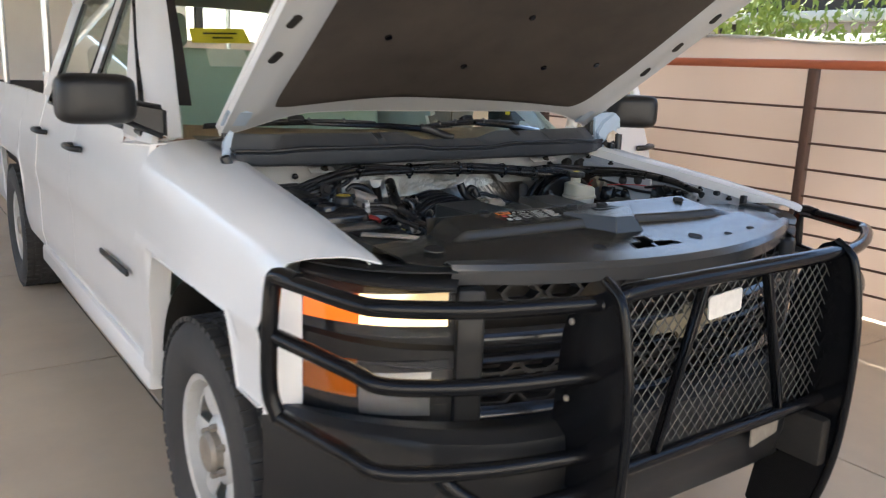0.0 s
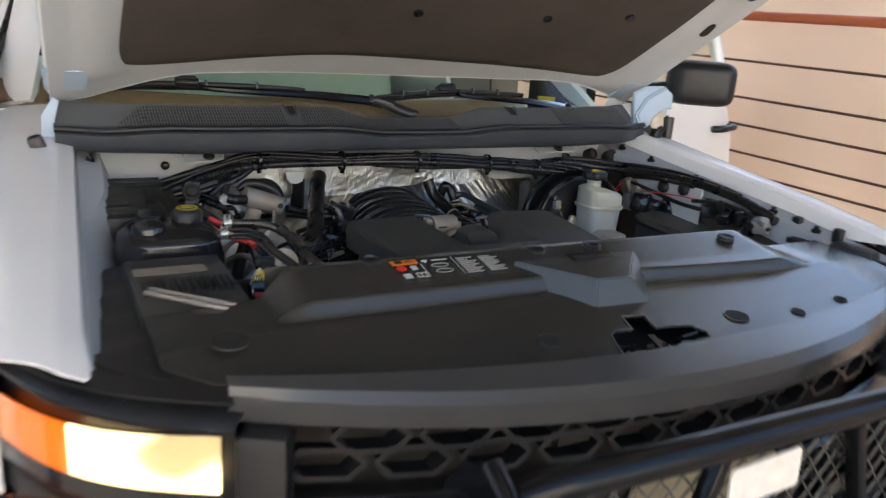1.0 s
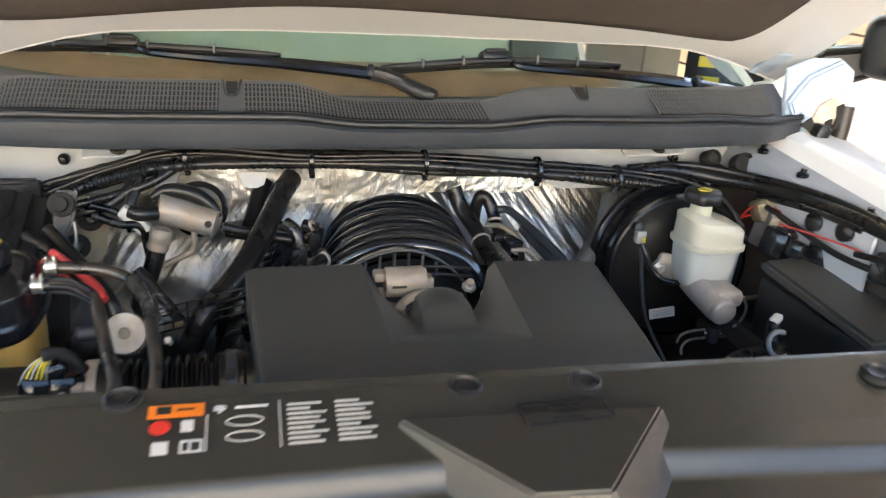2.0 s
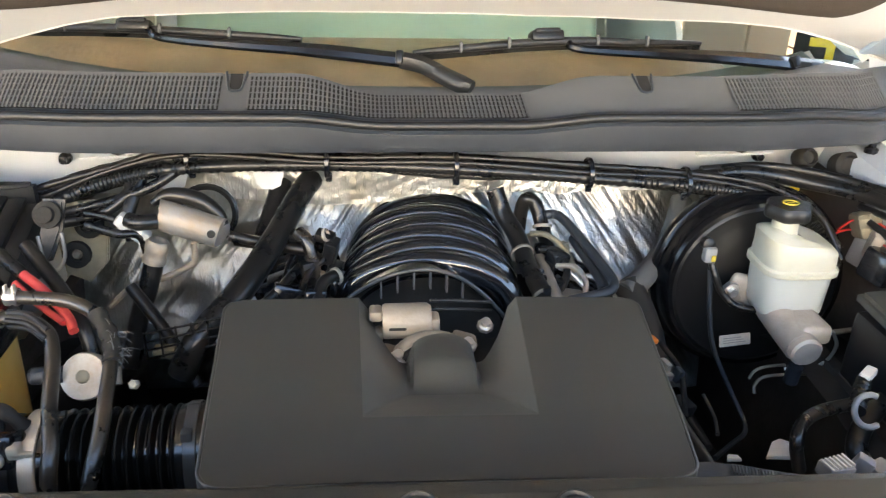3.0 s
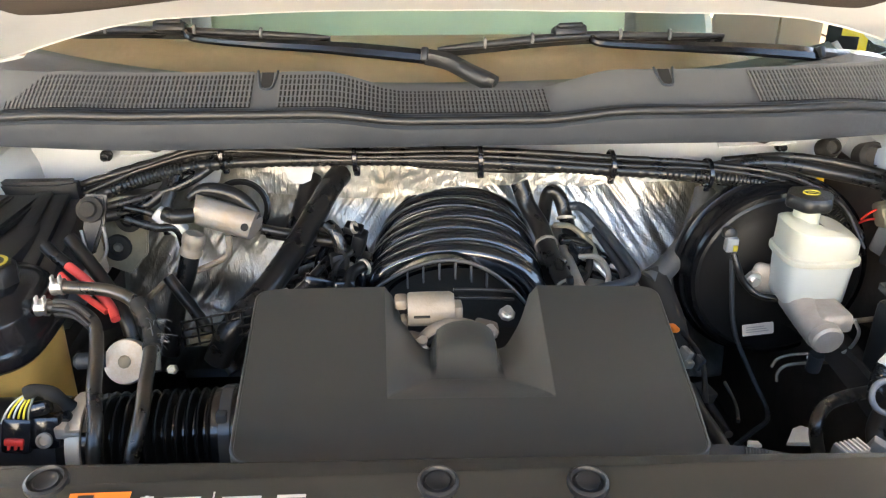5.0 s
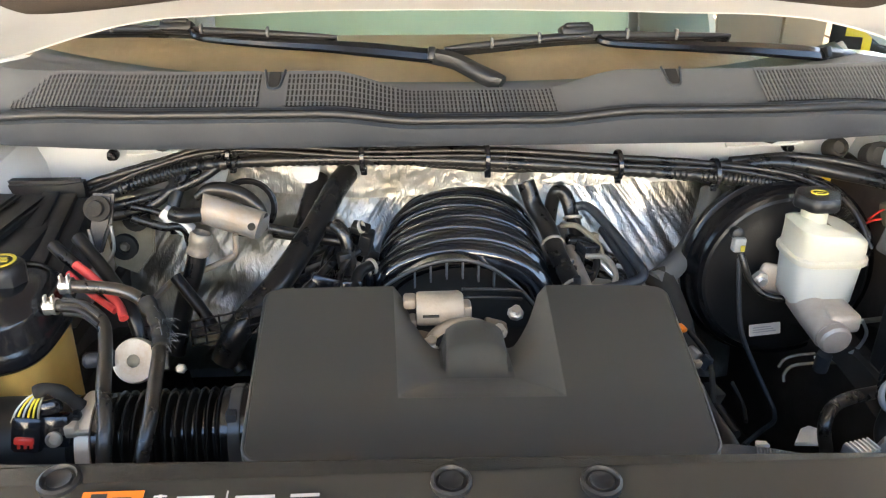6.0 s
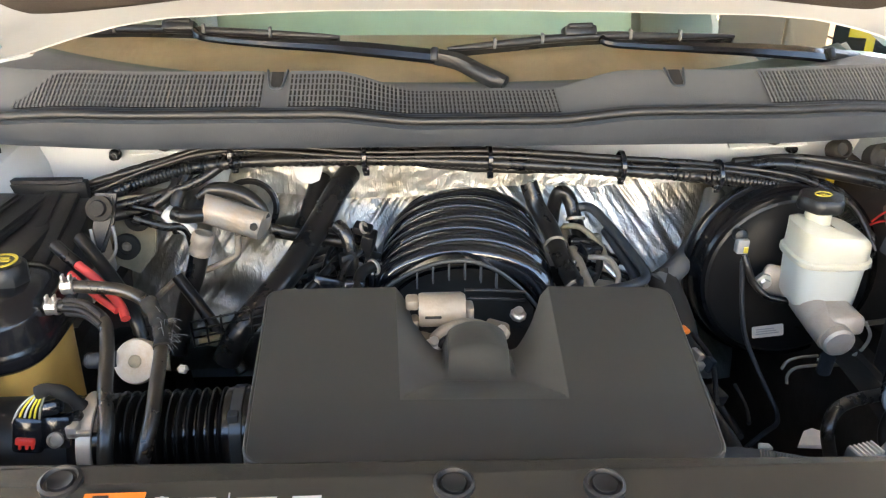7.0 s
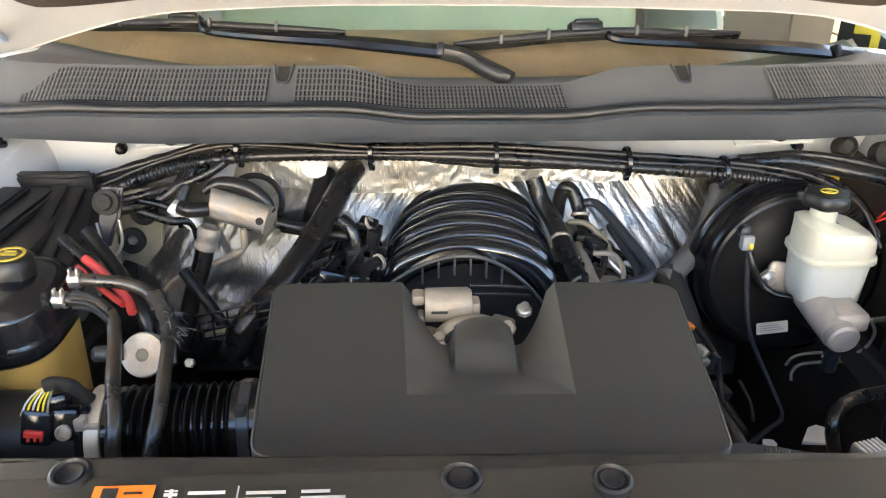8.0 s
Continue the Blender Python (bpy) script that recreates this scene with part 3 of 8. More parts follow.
part("bed_floor", bm, DECKDARK, truck, "dark lined pickup bed")
bm = B()
for x in (-0.85, 0.85):
    for y in (2.9, 4.7):
        tube(bm, [(x, y, 1.27), (x, y, 2.05)], 0.022, 8, 0)
    tube(bm, [(x, 2.7, 2.06), (x, 4.9, 2.06)], 0.022, 8, 0)
for y in (2.9, 4.7):
    tube(bm, [(-0.85, y, 2.06), (0.85, y, 2.06)], 0.022, 8, 0)
part("ladder_rack", bm, BRIGHT, truck, "pale steel ladder rack over the bed")

# opened driver's door, swung out on its front hinge
HINGE = Matrix.Translation((1.005, 0.60, -0.012)) @ pose(0, 0, 0, 0, 0, -66)
bm = B()
sheet(bm, lambda u, v: HINGE @ Vector((side_profile(lerp(0.46, BELT, v)) - 0.965, lerp(0.0, 1.115, u), lerp(0.46, BELT, v))), 6, 18)
open_door = part("door", bm, WHITE, truck, "white driver's door standing open", 40, 0.05)
bm = B()
tube(bm, [HINGE @ Vector(p) for p in ((0.012, 0.88, 1.115), (0.046, 0.91, 1.118), (0.052, 0.98, 1.119), (0.046, 1.05, 1.118), (0.012, 1.08, 1.115))], 0.015, 8, 4)
part("door_handle", bm, BLACK, open_door, "black door handle")
bm = B()
rim_pts = [(-0.045, 0.02, BELT), (-0.20, 0.62, 1.74), (-0.235, 0.80, 1.80), (-0.235, 1.08, 1.80), (-0.045, 1.11, BELT)]
tube(bm, [HINGE @ Vector(p) for p in rim_pts], 0.028, 8, 0)
part("window_frame", bm, WHITE, open_door)
bm = B()
vs = [bm.verts.new(HINGE @ Vector(p)) for p in rim_pts]
bm.faces.new(vs)
pane = part("window_pane", bm, GLASS, open_door, "", 35, 0.004)
pane.visible_shadow = False


def mirror(m, s, parent):
    """Door mirror; s = -1 stretches it towards -x."""
    bm = B()
    def shell(u, v):
        a, e = u * 2 * math.pi, (v - 0.5) * math.pi
        p = lambda t, n: math.copysign(abs(t) ** n, t)
        y = 0.075 * p(math.sin(e), 0.7)
        return m @ Vector((s * (0.118 + 0.118 * p(math.cos(a), 0.42) * p(math.cos(e), 0.4)), y - 0.01, 0.002 + 0.078 * p(math.sin(a), 0.42) * p(math.cos(e), 0.4)))
    sheet(bm, shell, 32, 14)
    mi = part("door_mirror", bm, BLACK, parent, "black plastic door mirror", 50)
    bm = B()
    bmesh.ops.create_cube(bm, size=1.0)
    for v in bm.verts:
        inner = v.co.x * s < 0
        v.co = Vector((s * (-0.095 if inner else 0.05), v.co.y * (0.10 if inner else 0.07) + 0.01, (v.co.z * (0.115 if inner else 0.075)) + (-0.075 if inner else -0.03)))
    bmesh.ops.bevel(bm, geom=list(bm.edges), offset=0.016, segments=3, affect="EDGES")
    bmesh.ops.transform(bm, matrix=m, verts=bm.verts)
    part("mirror_arm", bm, BLACK, mi, "thick black mirror arm", 50)


mirror(Matrix.Translation((-0.985, 0.585, 1.372)), -1, truck)
mirror(HINGE @ Matrix.Translation((0.06, 0.20, 1.345)) @ pose(0, 0, 0, 0, 0, 30), 1, open_door)

# ---- cab: windscreen, pillars, roof, inside ----


def screen_at(u, v):
    """Windscreen surface: u across (-1..1), v from foot to head."""
    wide = 0.975 if u > 0 else 0.82
    foot = Vector((wide * u, 0.305 + (0.36 if u > 0 else 0.46) * abs(wide * u / 0.95) ** 2.2, 1.240 + 0.006 * u * u - 0.02 * step(0.4, 1.0, u)))
    head = Vector((0.64 * u, 1.33 + 0.07 * u * u, 1.835 - 0.03 * u * u))
    p = foot.lerp(head, v)
    p.y -= 0.010 * math.sin(math.pi * v)
    p.z += 0.012 * math.sin(math.pi * v)
    return p


bm = B()
sheet(bm, lambda u, v: screen_at(2 * u - 1, v), 36, 16)
ws = part("windscreen", bm, SCREEN_GLASS, truck, "green-tinted windscreen glass", 60, 0.005)
ws.visible_shadow = False
bm = B()
for k in range(2):
    sheet(bm, lambda u, v: screen_at((1 - 0.045 * v) * (1 if k else -1), lerp(0.16, 1, u)) + Vector((0, -0.004, 0.003)), 16, 1)
sheet(bm, lambda u, v: screen_at(2 * u - 1, 1 - 0.05 * v) + Vector((0, -0.004, 0.003)), 24, 1)
part("windscreen_border", bm, GLOSS, ws, "black printed glass border", 60)
# yellow writing strip and pale leaflet behind the glass, passenger side
bm = B()
sheet(bm, lambda u, v: screen_at(lerp(-0.90, -0.62, u), lerp(0.565, 0.665, v)) + Vector((0, 0.012, -0.012)), 8, 2)
part("window_banner", bm, YELLOW, ws, "yellow paper banner with faint dark writing", 35, 0.001)
bm = B()
for j, (a, b) in enumerate(((0.70, 0.80), (0.67, 0.84))):
    sheet(bm, lambda u, v: screen_at(-lerp(a, b, u), lerp(0.588 + 0.030 * j, 0.600 + 0.030 * j, v)) + Vector((0, 0.009, -0.009)), 6, 1)
part("writing_bar", bm, DARK, ws)
bm = B()
sheet(bm, lambda u, v: screen_at(lerp(-0.84, -0.66, u), lerp(0.42, 0.53, v)) + Vector((0, 0.02, -0.015)), 6, 2)
part("leaflet", bm, PAPER, ws, "pale paper leaflet behind the glass", 35, 0.001)

for sx in (-1, 1):
    def pillar(u, v):
        a = screen_at(sx, u)
        b = Vector((sx * lerp(1.005 if sx > 0 else 0.90, 0.725 if sx > 0 else 0.69, u), lerp(0.80 if sx > 0 else 0.745, 1.50, u) - 0.05 * math.sin(math.pi * u), lerp(1.215, 1.80, u) + 0.02 * math.sin(math.pi * u)))
        c = Vector((sx * lerp(1.0 if sx > 0 else 0.965, 0.715, u), lerp(0.90 if sx > 0 else 0.83, 1.60, u), lerp(BELT - 0.01, 1.79, u)))
        return a.lerp(b, v * 2) + Vector((sx * 0.012, 0, 0)) * math.sin(math.pi * v * 2) if v <= 0.5 else b.lerp(c, v * 2 - 1)
    part("windscreen_pillar", sheet(B(), pillar, 18, 8), WHITE, truck, "white windscreen pillar", 50, 0.02)
    for y0, y1 in ((1.66, 1.80), (2.52, 2.78)):
        part("door_pillar", sheet(B(), lambda u, v: Vector((sx * lerp(0.925, 0.715, v), lerp(y0, y1, u), lerp(BELT - 0.01, 1.80, v))), 2, 4), WHITE, truck, "white cab door pillar", 40, 0.03)
    for y0, y1 in ((0.74, 1.66), (1.80, 2.52)):
        bm = B()
        sheet(bm, lambda u, v: Vector((sx * (lerp(0.925, 0.715, v) - 0.012), lerp(y0 + (0.85 * v if y0 < 1 else 0), y1, u), lerp(BELT - 0.01, 1.80, v))), 2, 2)
        if sx == -1 or y0 > 1:
            g = part("side_window", bm, GLASS, truck, "tinted side window glass", 40, 0.004)
            g.visible_shadow = False
        bm2 = B()
        P = [Vector((sx * (lerp(0.925, 0.715, v) - 0.004), lerp(y0 + (0.85 * v if y0 < 1 else 0), y1, u), lerp(BELT - 0.005, 1.79, v))) for u, v in ((0, 0), (1, 0), (1, 1), (0, 1), (0, 0))]
        tube(bm2, P, 0.011, 6, 0)
        if sx == -1 or y0 > 1:
            part("window_seal", bm2, RUBBER, truck, "black rubber window seal")
def roof(u, v):
    s = 2 * u - 1
    y = lerp(1.30, 2.80, v) + 0.07 * s * s * (1 - v)
    return Vector((0.735 * s, y, 1.842 + 0.045 * math.sin(math.pi * min(1, v * 1.1 + 0.06)) - 0.05 * abs(s) ** 3))
part("roof", sheet(B(), roof, 20, 14), WHITE, truck, "white cab roof", 40, 0.03)
bm = B()
sheet(bm, lambda u, v: Vector((lerp(-0.9, 0.9, u), 2.80, lerp(1.0, 1.80, v))), 2, 2, lambda u, v: v < 0.5)
part("cab_back", bm, WHITE, truck, "white cab back panel", 35, 0.03)

for sx in (-1, 1):
    bm = B()
    sheet(bm, lambda u, v: Vector((sx * lerp(0.775, lerp(0.945, 0.985, v), u), lerp(0.595, 0.80, v), lerp((1.226 if sx < 0 else 1.190) + 0.02 * u * (1 - u), (1.215 if sx < 0 else 1.180) + 0.03 * u * (1 - u), v))), 8, 8)
    part("cowl_side_panel", bm, WHITE, truck, "white panel between fender and windscreen pillar", 40, 0.006)

# cabin inside
bm = B()
def dash(u, v):
    x = lerp(-0.93, 0.93, u)
    k = v * 3
    i = min(2, int(k))
    front = 0.305 + 0.315 * abs(x / 0.8) ** 2.2
    pr = ((front + 0.006, 1.238), (front + 0.11, 1.280), (max(0.72, front + 0.18), 1.250), (1.02 + 0.1 * step(0.7, 0.9, abs(x)), 1.02))
    return Vector((x, lerp(pr[i][0], pr[i + 1][0], k - i), lerp(pr[i][1], pr[i + 1][1], k - i) - 0.075 * step(0.46, 0.74, x)))
part("dashboard", sheet(bm, dash, 24, 15), DASH, truck, "brown-grey plastic dashboard top", 45, 0.02)
bm = B()
box(bm, (0, 1.75, 0.92), (1.50, 0.52, 0.20), 0.06, None, 3)
seat = part("front_seat", bm, SEAT, truck, "pale grey cloth front bench seat")
bm = B()
box(bm, (0, 2.03, 1.25), (1.48, 0.15, 0.62), 0.06, turn(-14), 3)
part("backrest", bm, SEAT, seat)
for x in (-0.46, 0.46):
    bm = B()
    box(bm, (x, 2.12, 1.64), (0.27, 0.10, 0.17), 0.04, turn(-10), 3)
    part("headrest", bm, SEAT, seat)
bm = B()
box(bm, (0, 2.42, 0.92), (1.36, 0.46, 0.18), 0.05, None, 3)
bench = part("rear_bench", bm, SEAT, truck, "pale grey cloth rear bench seat")
bm = B()
box(bm, (0, 2.66, 1.26), (1.36, 0.14, 0.60), 0.05, turn(-10), 3)
part("backrest", bm, SEAT, bench)
bm = B()
wheel_m = Matrix.Translation((0.42, 1.12, 0.96)) @ pose(0, 0, 0, 62)
tube(bm, [wheel_m @ Vector((0.185 * math.cos(2 * math.pi * k / 24), 0.185 * math.sin(2 * math.pi * k / 24), 0)) for k in range(25)], 0.015, 8, 0)
for a in (0, 180, 270):
    tube(bm, [wheel_m @ Vector((0, 0, -0.01)), wheel_m @ Vector((0.18 * math.cos(radians(a)), 0.18 * math.sin(radians(a)), 0))], 0.016, 6, 0)
part("steering_wheel", bm, BLACK, truck, "black steering wheel")
bm = B()
box(bm, (0, 1.7, 0.66), (1.75, 2.1, 0.06))
part("cab_floor", bm, SEAT, truck)
bm = B()
sheet(bm, lambda u, v: roof(u, v) * 1.0 + Vector((0, 0, -0.045)), 8, 6)
part("headliner", bm, TRIMIN, truck, "pale cloth headliner")
# ---- raised hood ----
HO, HD, HN = Vector((0, 0.353, 1.285)), Vector((0, -0.83, 0.557)), Vector((0, 0.557, 0.83))


def hood_at(x, w, h=0.0):
    """A point of the hood's inner face: x across, w metres from its rear edge, h above it."""
    half = lerp(0.785, 0.83, w / 1.15)
    s = x / half
    p = HO + HD * w + HN * ((0.070 + 0.032 * max(0.0, 1 - w / 0.40)) * (1 - s * s) + h)
    return Vector((x, p.y, p.z))


def rear(x):
    """Where the curved rear edge lies."""
    return 0.008 + ramp(x, ((-0.80, -0.012), (-0.71, -0.018), (-0.62, 0.004), (-0.55, 0.018), (-0.48, 0.022), (-0.42, 0.010), (-0.33, -0.006), (-0.13, -0.034), (0.0, -0.042), (0.18, -0.034), (0.37, 0.0), (0.50, 0.038), (0.58, 0.052), (0.65, 0.046), (0.70, 0.036), (0.75, 0.022), (0.81, 0.012)))


def hood_half(w):
    return lerp(0.785, 0.83, w / 1.15)


hood = part("hood", sheet(B(), lambda u, v: hood_at((2 * u - 1) * (hood_half(1.15 * v) + 0.006), lerp(-0.012 + rear((2 * u - 1) * 0.79), 1.16, v), 0.034), 60, 24), WHITE, truck, "white painted hood standing open", 50, 0.012)
bm = B()
for sx in (-1, 1):
    sheet(bm, lambda u, v: hood_at(sx * hood_half(1.15 * u), 1.15 * u, lerp(0.034, -0.004, v)), 20, 3)
sheet(bm, lambda u, v: hood_at((2 * u - 1) * hood_half(0), rear((2 * u - 1) * 0.785) - 0.012 + 0.004 * v, lerp(0.034, -0.004, v)), 60, 3)
part("hood_edge", bm, WHITE, hood, "folded white hood edge", 50, 0.004)


def hood_frame(u, v):
    s, w = 2 * u - 1, lerp(-0.005 + rear((2 * u - 1) * 0.785), 1.15, v)
    a = abs(s)
    dip = 0.012 * step(0.80, 0.84, a) * (1 - step(0.90, 0.94, a)) * step(0.05, 0.1, w)
    return hood_at(s * hood_half(w), w, -0.002 - dip)


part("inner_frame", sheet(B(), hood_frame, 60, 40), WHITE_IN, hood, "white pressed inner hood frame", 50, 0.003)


def liner(u, v):
    a, b = 2 * u - 1, 2 * v - 1
    n = 12.0
    k = (abs(a) ** n + abs(b) ** n) ** (1 / n)
    m = max(abs(a), abs(b))
    f = m / k if k > 1e-6 else 1
    a2, b2 = a * f, b * f
    w = lerp(0.088, 1.06, (b2 + 1) / 2)
    x = a2 * lerp(0.690, 0.705, w / 1.15)
    edge = max(abs(a), abs(b))
    puff = -0.006 - 0.012 * (1 - step(0.93, 1.0, edge)) - 0.004 * math.sin(x * 9) * math.sin(w * 8)
    return hood_at(x, w - 0.018 * math.cos(x * 3.1) * (1 if b < 0 else 0) * abs(b), puff)


pad = part("hood_liner", sheet(B(), liner, 60, 44), LINER, hood, "dark brown felt hood insulation pad", 60)
for x, w in ((-0.03, 0.33), (0.30, 0.36), (-0.42, 0.50), (0.05, 0.62), (0.50, 0.42), (-0.30, 0.72), (0.38, 0.80)):
    bm = B()
    lathe(bm, ((0.0, 0.0), (0.012, 0.0), (0.011, 0.006), (0.0, 0.008)), hood_at(x, w, -0.018), -HN, 10)
    part("clip", bm, GLOSS, pad)
for sx in (-1, 1):
    for w in (0.42, 0.585, 0.76, 0.95):
        # Dark slab on the uncut frame stands for a slot's shade.
        c = hood_at(sx * 0.735 * lerp(1, 1.05, w), w, -0.0065)
        bm = B()
        slab(bm, rounded(0.026, 0.055, 0.011), 0.004, Matrix.Translation(c) @ Matrix((Vector((1, 0, 0)), HD, -HN)).transposed().to_4x4() @ pose(0, 0, 0, 0, 0, sx * 14))
        part("frame_slot_shade", bm, DARK, hood, "dark slab for the shade in a hood frame slot")
    bm = B()
    hx = 0.800 if sx == 1 else 0.785
    if sx == 1:
        slab(bm, [(0.735, 1.330), (0.780, 1.350), (0.845, 1.352), (0.872, 1.318), (0.868, 1.250), (0.852, 1.235), (0.836, 1.205), (0.815, 1.190), (0.785, 1.200), (0.750, 1.222), (0.742, 1.270)], 0.012, Matrix.Translation((0, 0.245, 0)) @ pose(0, 0, 0, 90, 0, 0), 0.003)
    else:
        slab(bm, [(-0.800, 1.195), (-0.782, 1.200), (-0.784, 1.25), (-0.770, 1.29), (-0.782, 1.298), (-0.806, 1.26), (-0.808, 1.21)], 0.012, Matrix.Translation((0, 0.29, 0)) @ pose(0, 0, 0, 90, 0, 0), 0.003)
    slab(bm, [(-0.045, -0.035), (0.045, -0.035), (0.04, 0.05), (-0.04, 0.05)], 0.008, Matrix.Translation(hood_at(sx * 0.755, 0.085, -0.006)) @ pose(0, 0, 0, -34), 0.002)
    hg = part("hood_hinge", bm, HINGEMAT, truck, "pale blue-grey hood hinge bracket")
    if sx == 1:
        slab(bm := B(), [(0.795, 1.205), (0.812, 1.262), (0.840, 1.280), (0.866, 1.268), (0.862, 1.225), (0.838, 1.205)], 0.005, Matrix.Translation((0, 0.232, 0)) @ pose(0, 0, 0, 90, 0, 0), 0.002)
        part("hinge_patch", bm, STAINED, hg, "tan stained hinge plate")
        # Cut-outs are dark slabs on the plate, coloured like the shade inside.
        for out in ([(0.778, 1.225), (0.800, 1.240), (0.822, 1.212), (0.815, 1.202), (0.796, 1.216)], [(0.852, 1.262), (0.866, 1.268), (0.868, 1.222), (0.850, 1.218), (0.856, 1.240)], [(0.832, 1.232), (0.846, 1.238), (0.850, 1.222), (0.836, 1.216)]):
            part("hinge_slot_shade", slab(B(), out, 0.004, Matrix.Translation((0, 0.2255, 0)) @ pose(0, 0, 0, 90, 0, 0)), DARK, hg, "dark slab for the shade in a cut-out")
        part("hinge_arm", slab(B(), [(0.742, 1.270), (0.775, 1.318), (0.842, 1.350), (0.872, 1.330), (0.878, 1.285), (0.850, 1.295), (0.800, 1.270), (0.760, 1.240)], 0.016, Matrix.Translation((0, 0.236, 0)) @ pose(0, 0, 0, 90, 0, 0), 0.005), HINGEMAT, hg, "pale blue bent hinge arm")
    bm = B()
    box(bm, (sx * 0.785, 0.20, 1.175), (0.06, 0.07, 0.05), 0.014)
    if sx == 1:
        tube(bm, [(sx * 0.855, 0.225, 1.14), (sx * 0.872, 0.225, 1.20), (sx * 0.878, 0.23, 1.262)], 0.016, 8, 3)
        box(bm, (0.835, 0.20, 1.165), (0.085, 0.05, 0.060), 0.012)
    box(bm, (sx * 0.815, 0.215, 1.20), (0.03, 0.03, 0.06), 0.008, turn(0, sx * 20, 0))
    part("hinge_block", bm, RUBBER, truck)

# ---- nose: lip panel, radiator cover, lamps, grille, bumper ----


def yb(x):
    return -0.815 + 0.27 * x * x


def yf(x):
    return -0.905 + 0.43 * x * x


def lip(u, v):
    x = lerp(-0.65, 0.65, u)
    k = v * 4
    i = min(3, int(k))
    pr = ((yb(x) + 0.014, 1.082), (yb(x), 1.090), (lerp(yb(x), yf(x), 0.8), 1.085), (yf(x), 1.072), (yf(x) + 0.006, 1.038))
    return Vector((x, lerp(pr[i][0], pr[i + 1][0], k - i), lerp(pr[i][1], pr[i + 1][1], k - i)))


part("grille_header", sheet(B(), lip, 40, 12), HEADER, truck, "satin black curved panel above the grille", 30, 0.004)

TORN = ((-0.105, -0.786), (-0.096, -0.758), (-0.085, -0.733), (-0.069, -0.723), (-0.040, -0.727), (-0.030, -0.688), (0.011, -0.693), (0.003, -0.731), (0.027, -0.732), (0.066, -0.738), (0.078, -0.762), (0.072, -0.778), (0.047, -0.783), (0.017, -0.777), (-0.006, -0.788), (-0.004, -0.812), (-0.064, -0.806))


def inside(x, y, poly):
    c = False
    for (x0, y0), (x1, y1) in zip(poly, poly[1:] + poly[:1]):
        if (y0 > y) != (y1 > y) and x < (x1 - x0) * (y - y0) / (y1 - y0) + x0:
            c = not c
    return c


def shroud_xy(u, v):
    x = lerp(-0.715, 0.715, u)
    back = ramp(abs(x), ((0, -0.452), (0.40, -0.455), (0.56, -0.470), (0.72, -0.43)))
    if x < -0.5:
        back = lerp(back, -0.50, step(0.5, 0.56, -x))
    front = yb(max(-0.66, min(0.66, x))) + 0.008
    if abs(x) > 0.66:
        front = lerp(front, -0.63, (abs(x) - 0.66) / 0.055)
    back -= 0.028 * x
    return x, lerp(back, front, v)


def shroud(u, v):
    x, y = shroud_xy(u, v)
    edge = step(-0.56, -0.49, x) * (1 - step(0.42, 0.53, x))
    ridge = -0.562 - 0.03 * step(-0.1, 0.4, x)
    band = step(ridge - 0.022, ridge - 0.002, y)
    low = ramp(y, ((-0.82, 1.070), (-0.70, 1.083), (-0.60, 1.096), (-0.42, 1.100)))
    high = ramp(y, ((-0.60, 1.115), (-0.56, 1.120), (-0.47, 1.136), (-0.44, 1.132)))
    z = lerp(low, max(low, high), band * edge)
    return Vector((x, y, z - 0.012 * step(0.55, 0.72, abs(x))))


def shroud_keep(u, v):
    x, y = shroud_xy(u, v)
    return not inside(x, y, list(TORN))


cover = part("radiator_cover", sheet(B(), shroud, 330, 170, shroud_keep), RADCOVER, truck, "black grained plastic radiator cover, torn at the front", 40, 0.004)
# Dark box added below the tear for its shaded inside.
bm = B()
box(bm, (-0.03, -0.72, 1.00), (0.40, 0.20, 0.06))
part("cavity_filler", bm, DARK, cover)
bm = B()
sheet(bm, lambda u, v: Vector((lerp(-0.53, 0.46, u), -0.452 - 0.004 * v - 0.028 * lerp(-0.53, 0.46, u), lerp(1.130, 1.08, v))), 20, 3)
part("cover_rear_edge", bm, RADCOVER, cover, "", 35, 0.004)
bm = B()
tube(bm, [(x, y, ramp(y, ((-0.82, 1.070), (-0.70, 1.083), (-0.60, 1.096))) + 0.001) for x, y in TORN[:8]], 0.0012, 6, 0)
part("torn_rim", bm, SLAT, cover, "pale scuffed rim of the tear")
# black shreds in the torn hole
rnd = random.Random(11)
for k in range(14):
    bm = B()
    x, y = rnd.uniform(-0.10, 0.05), rnd.uniform(-0.80, -0.755)
    box(bm, (x, y, 1.066 + rnd.uniform(-0.006, 0.012)), (rnd.uniform(0.02, 0.05), rnd.uniform(0.006, 0.02), 0.004), 0, turn(rnd.uniform(-30, 30), rnd.uniform(-30, 30), rnd.uniform(0, 180)))
    part("torn_shred", bm, GLOSS, cover, "curled black plastic shred")
for x, y, z in ((-0.366, -0.466, 1.1375), (-0.060, -0.480, 1.1355), (0.058, -0.486, 1.1355), (0.372, -0.508, 1.1345)):
    bm = B()
    lathe(bm, ((0.0165, -0.004), (0.0165, 0.002), (0.0140, 0.0035), (0.0125, 0.0), (0.0105, 0.0), (0.0095, 0.002), (0.006, 0.0005), (0.0, 0.0005)), (x, y, z), (0, -0.08, 1), 24)
    part("push_rivet", bm, BLACK, cover, "round black push rivet")
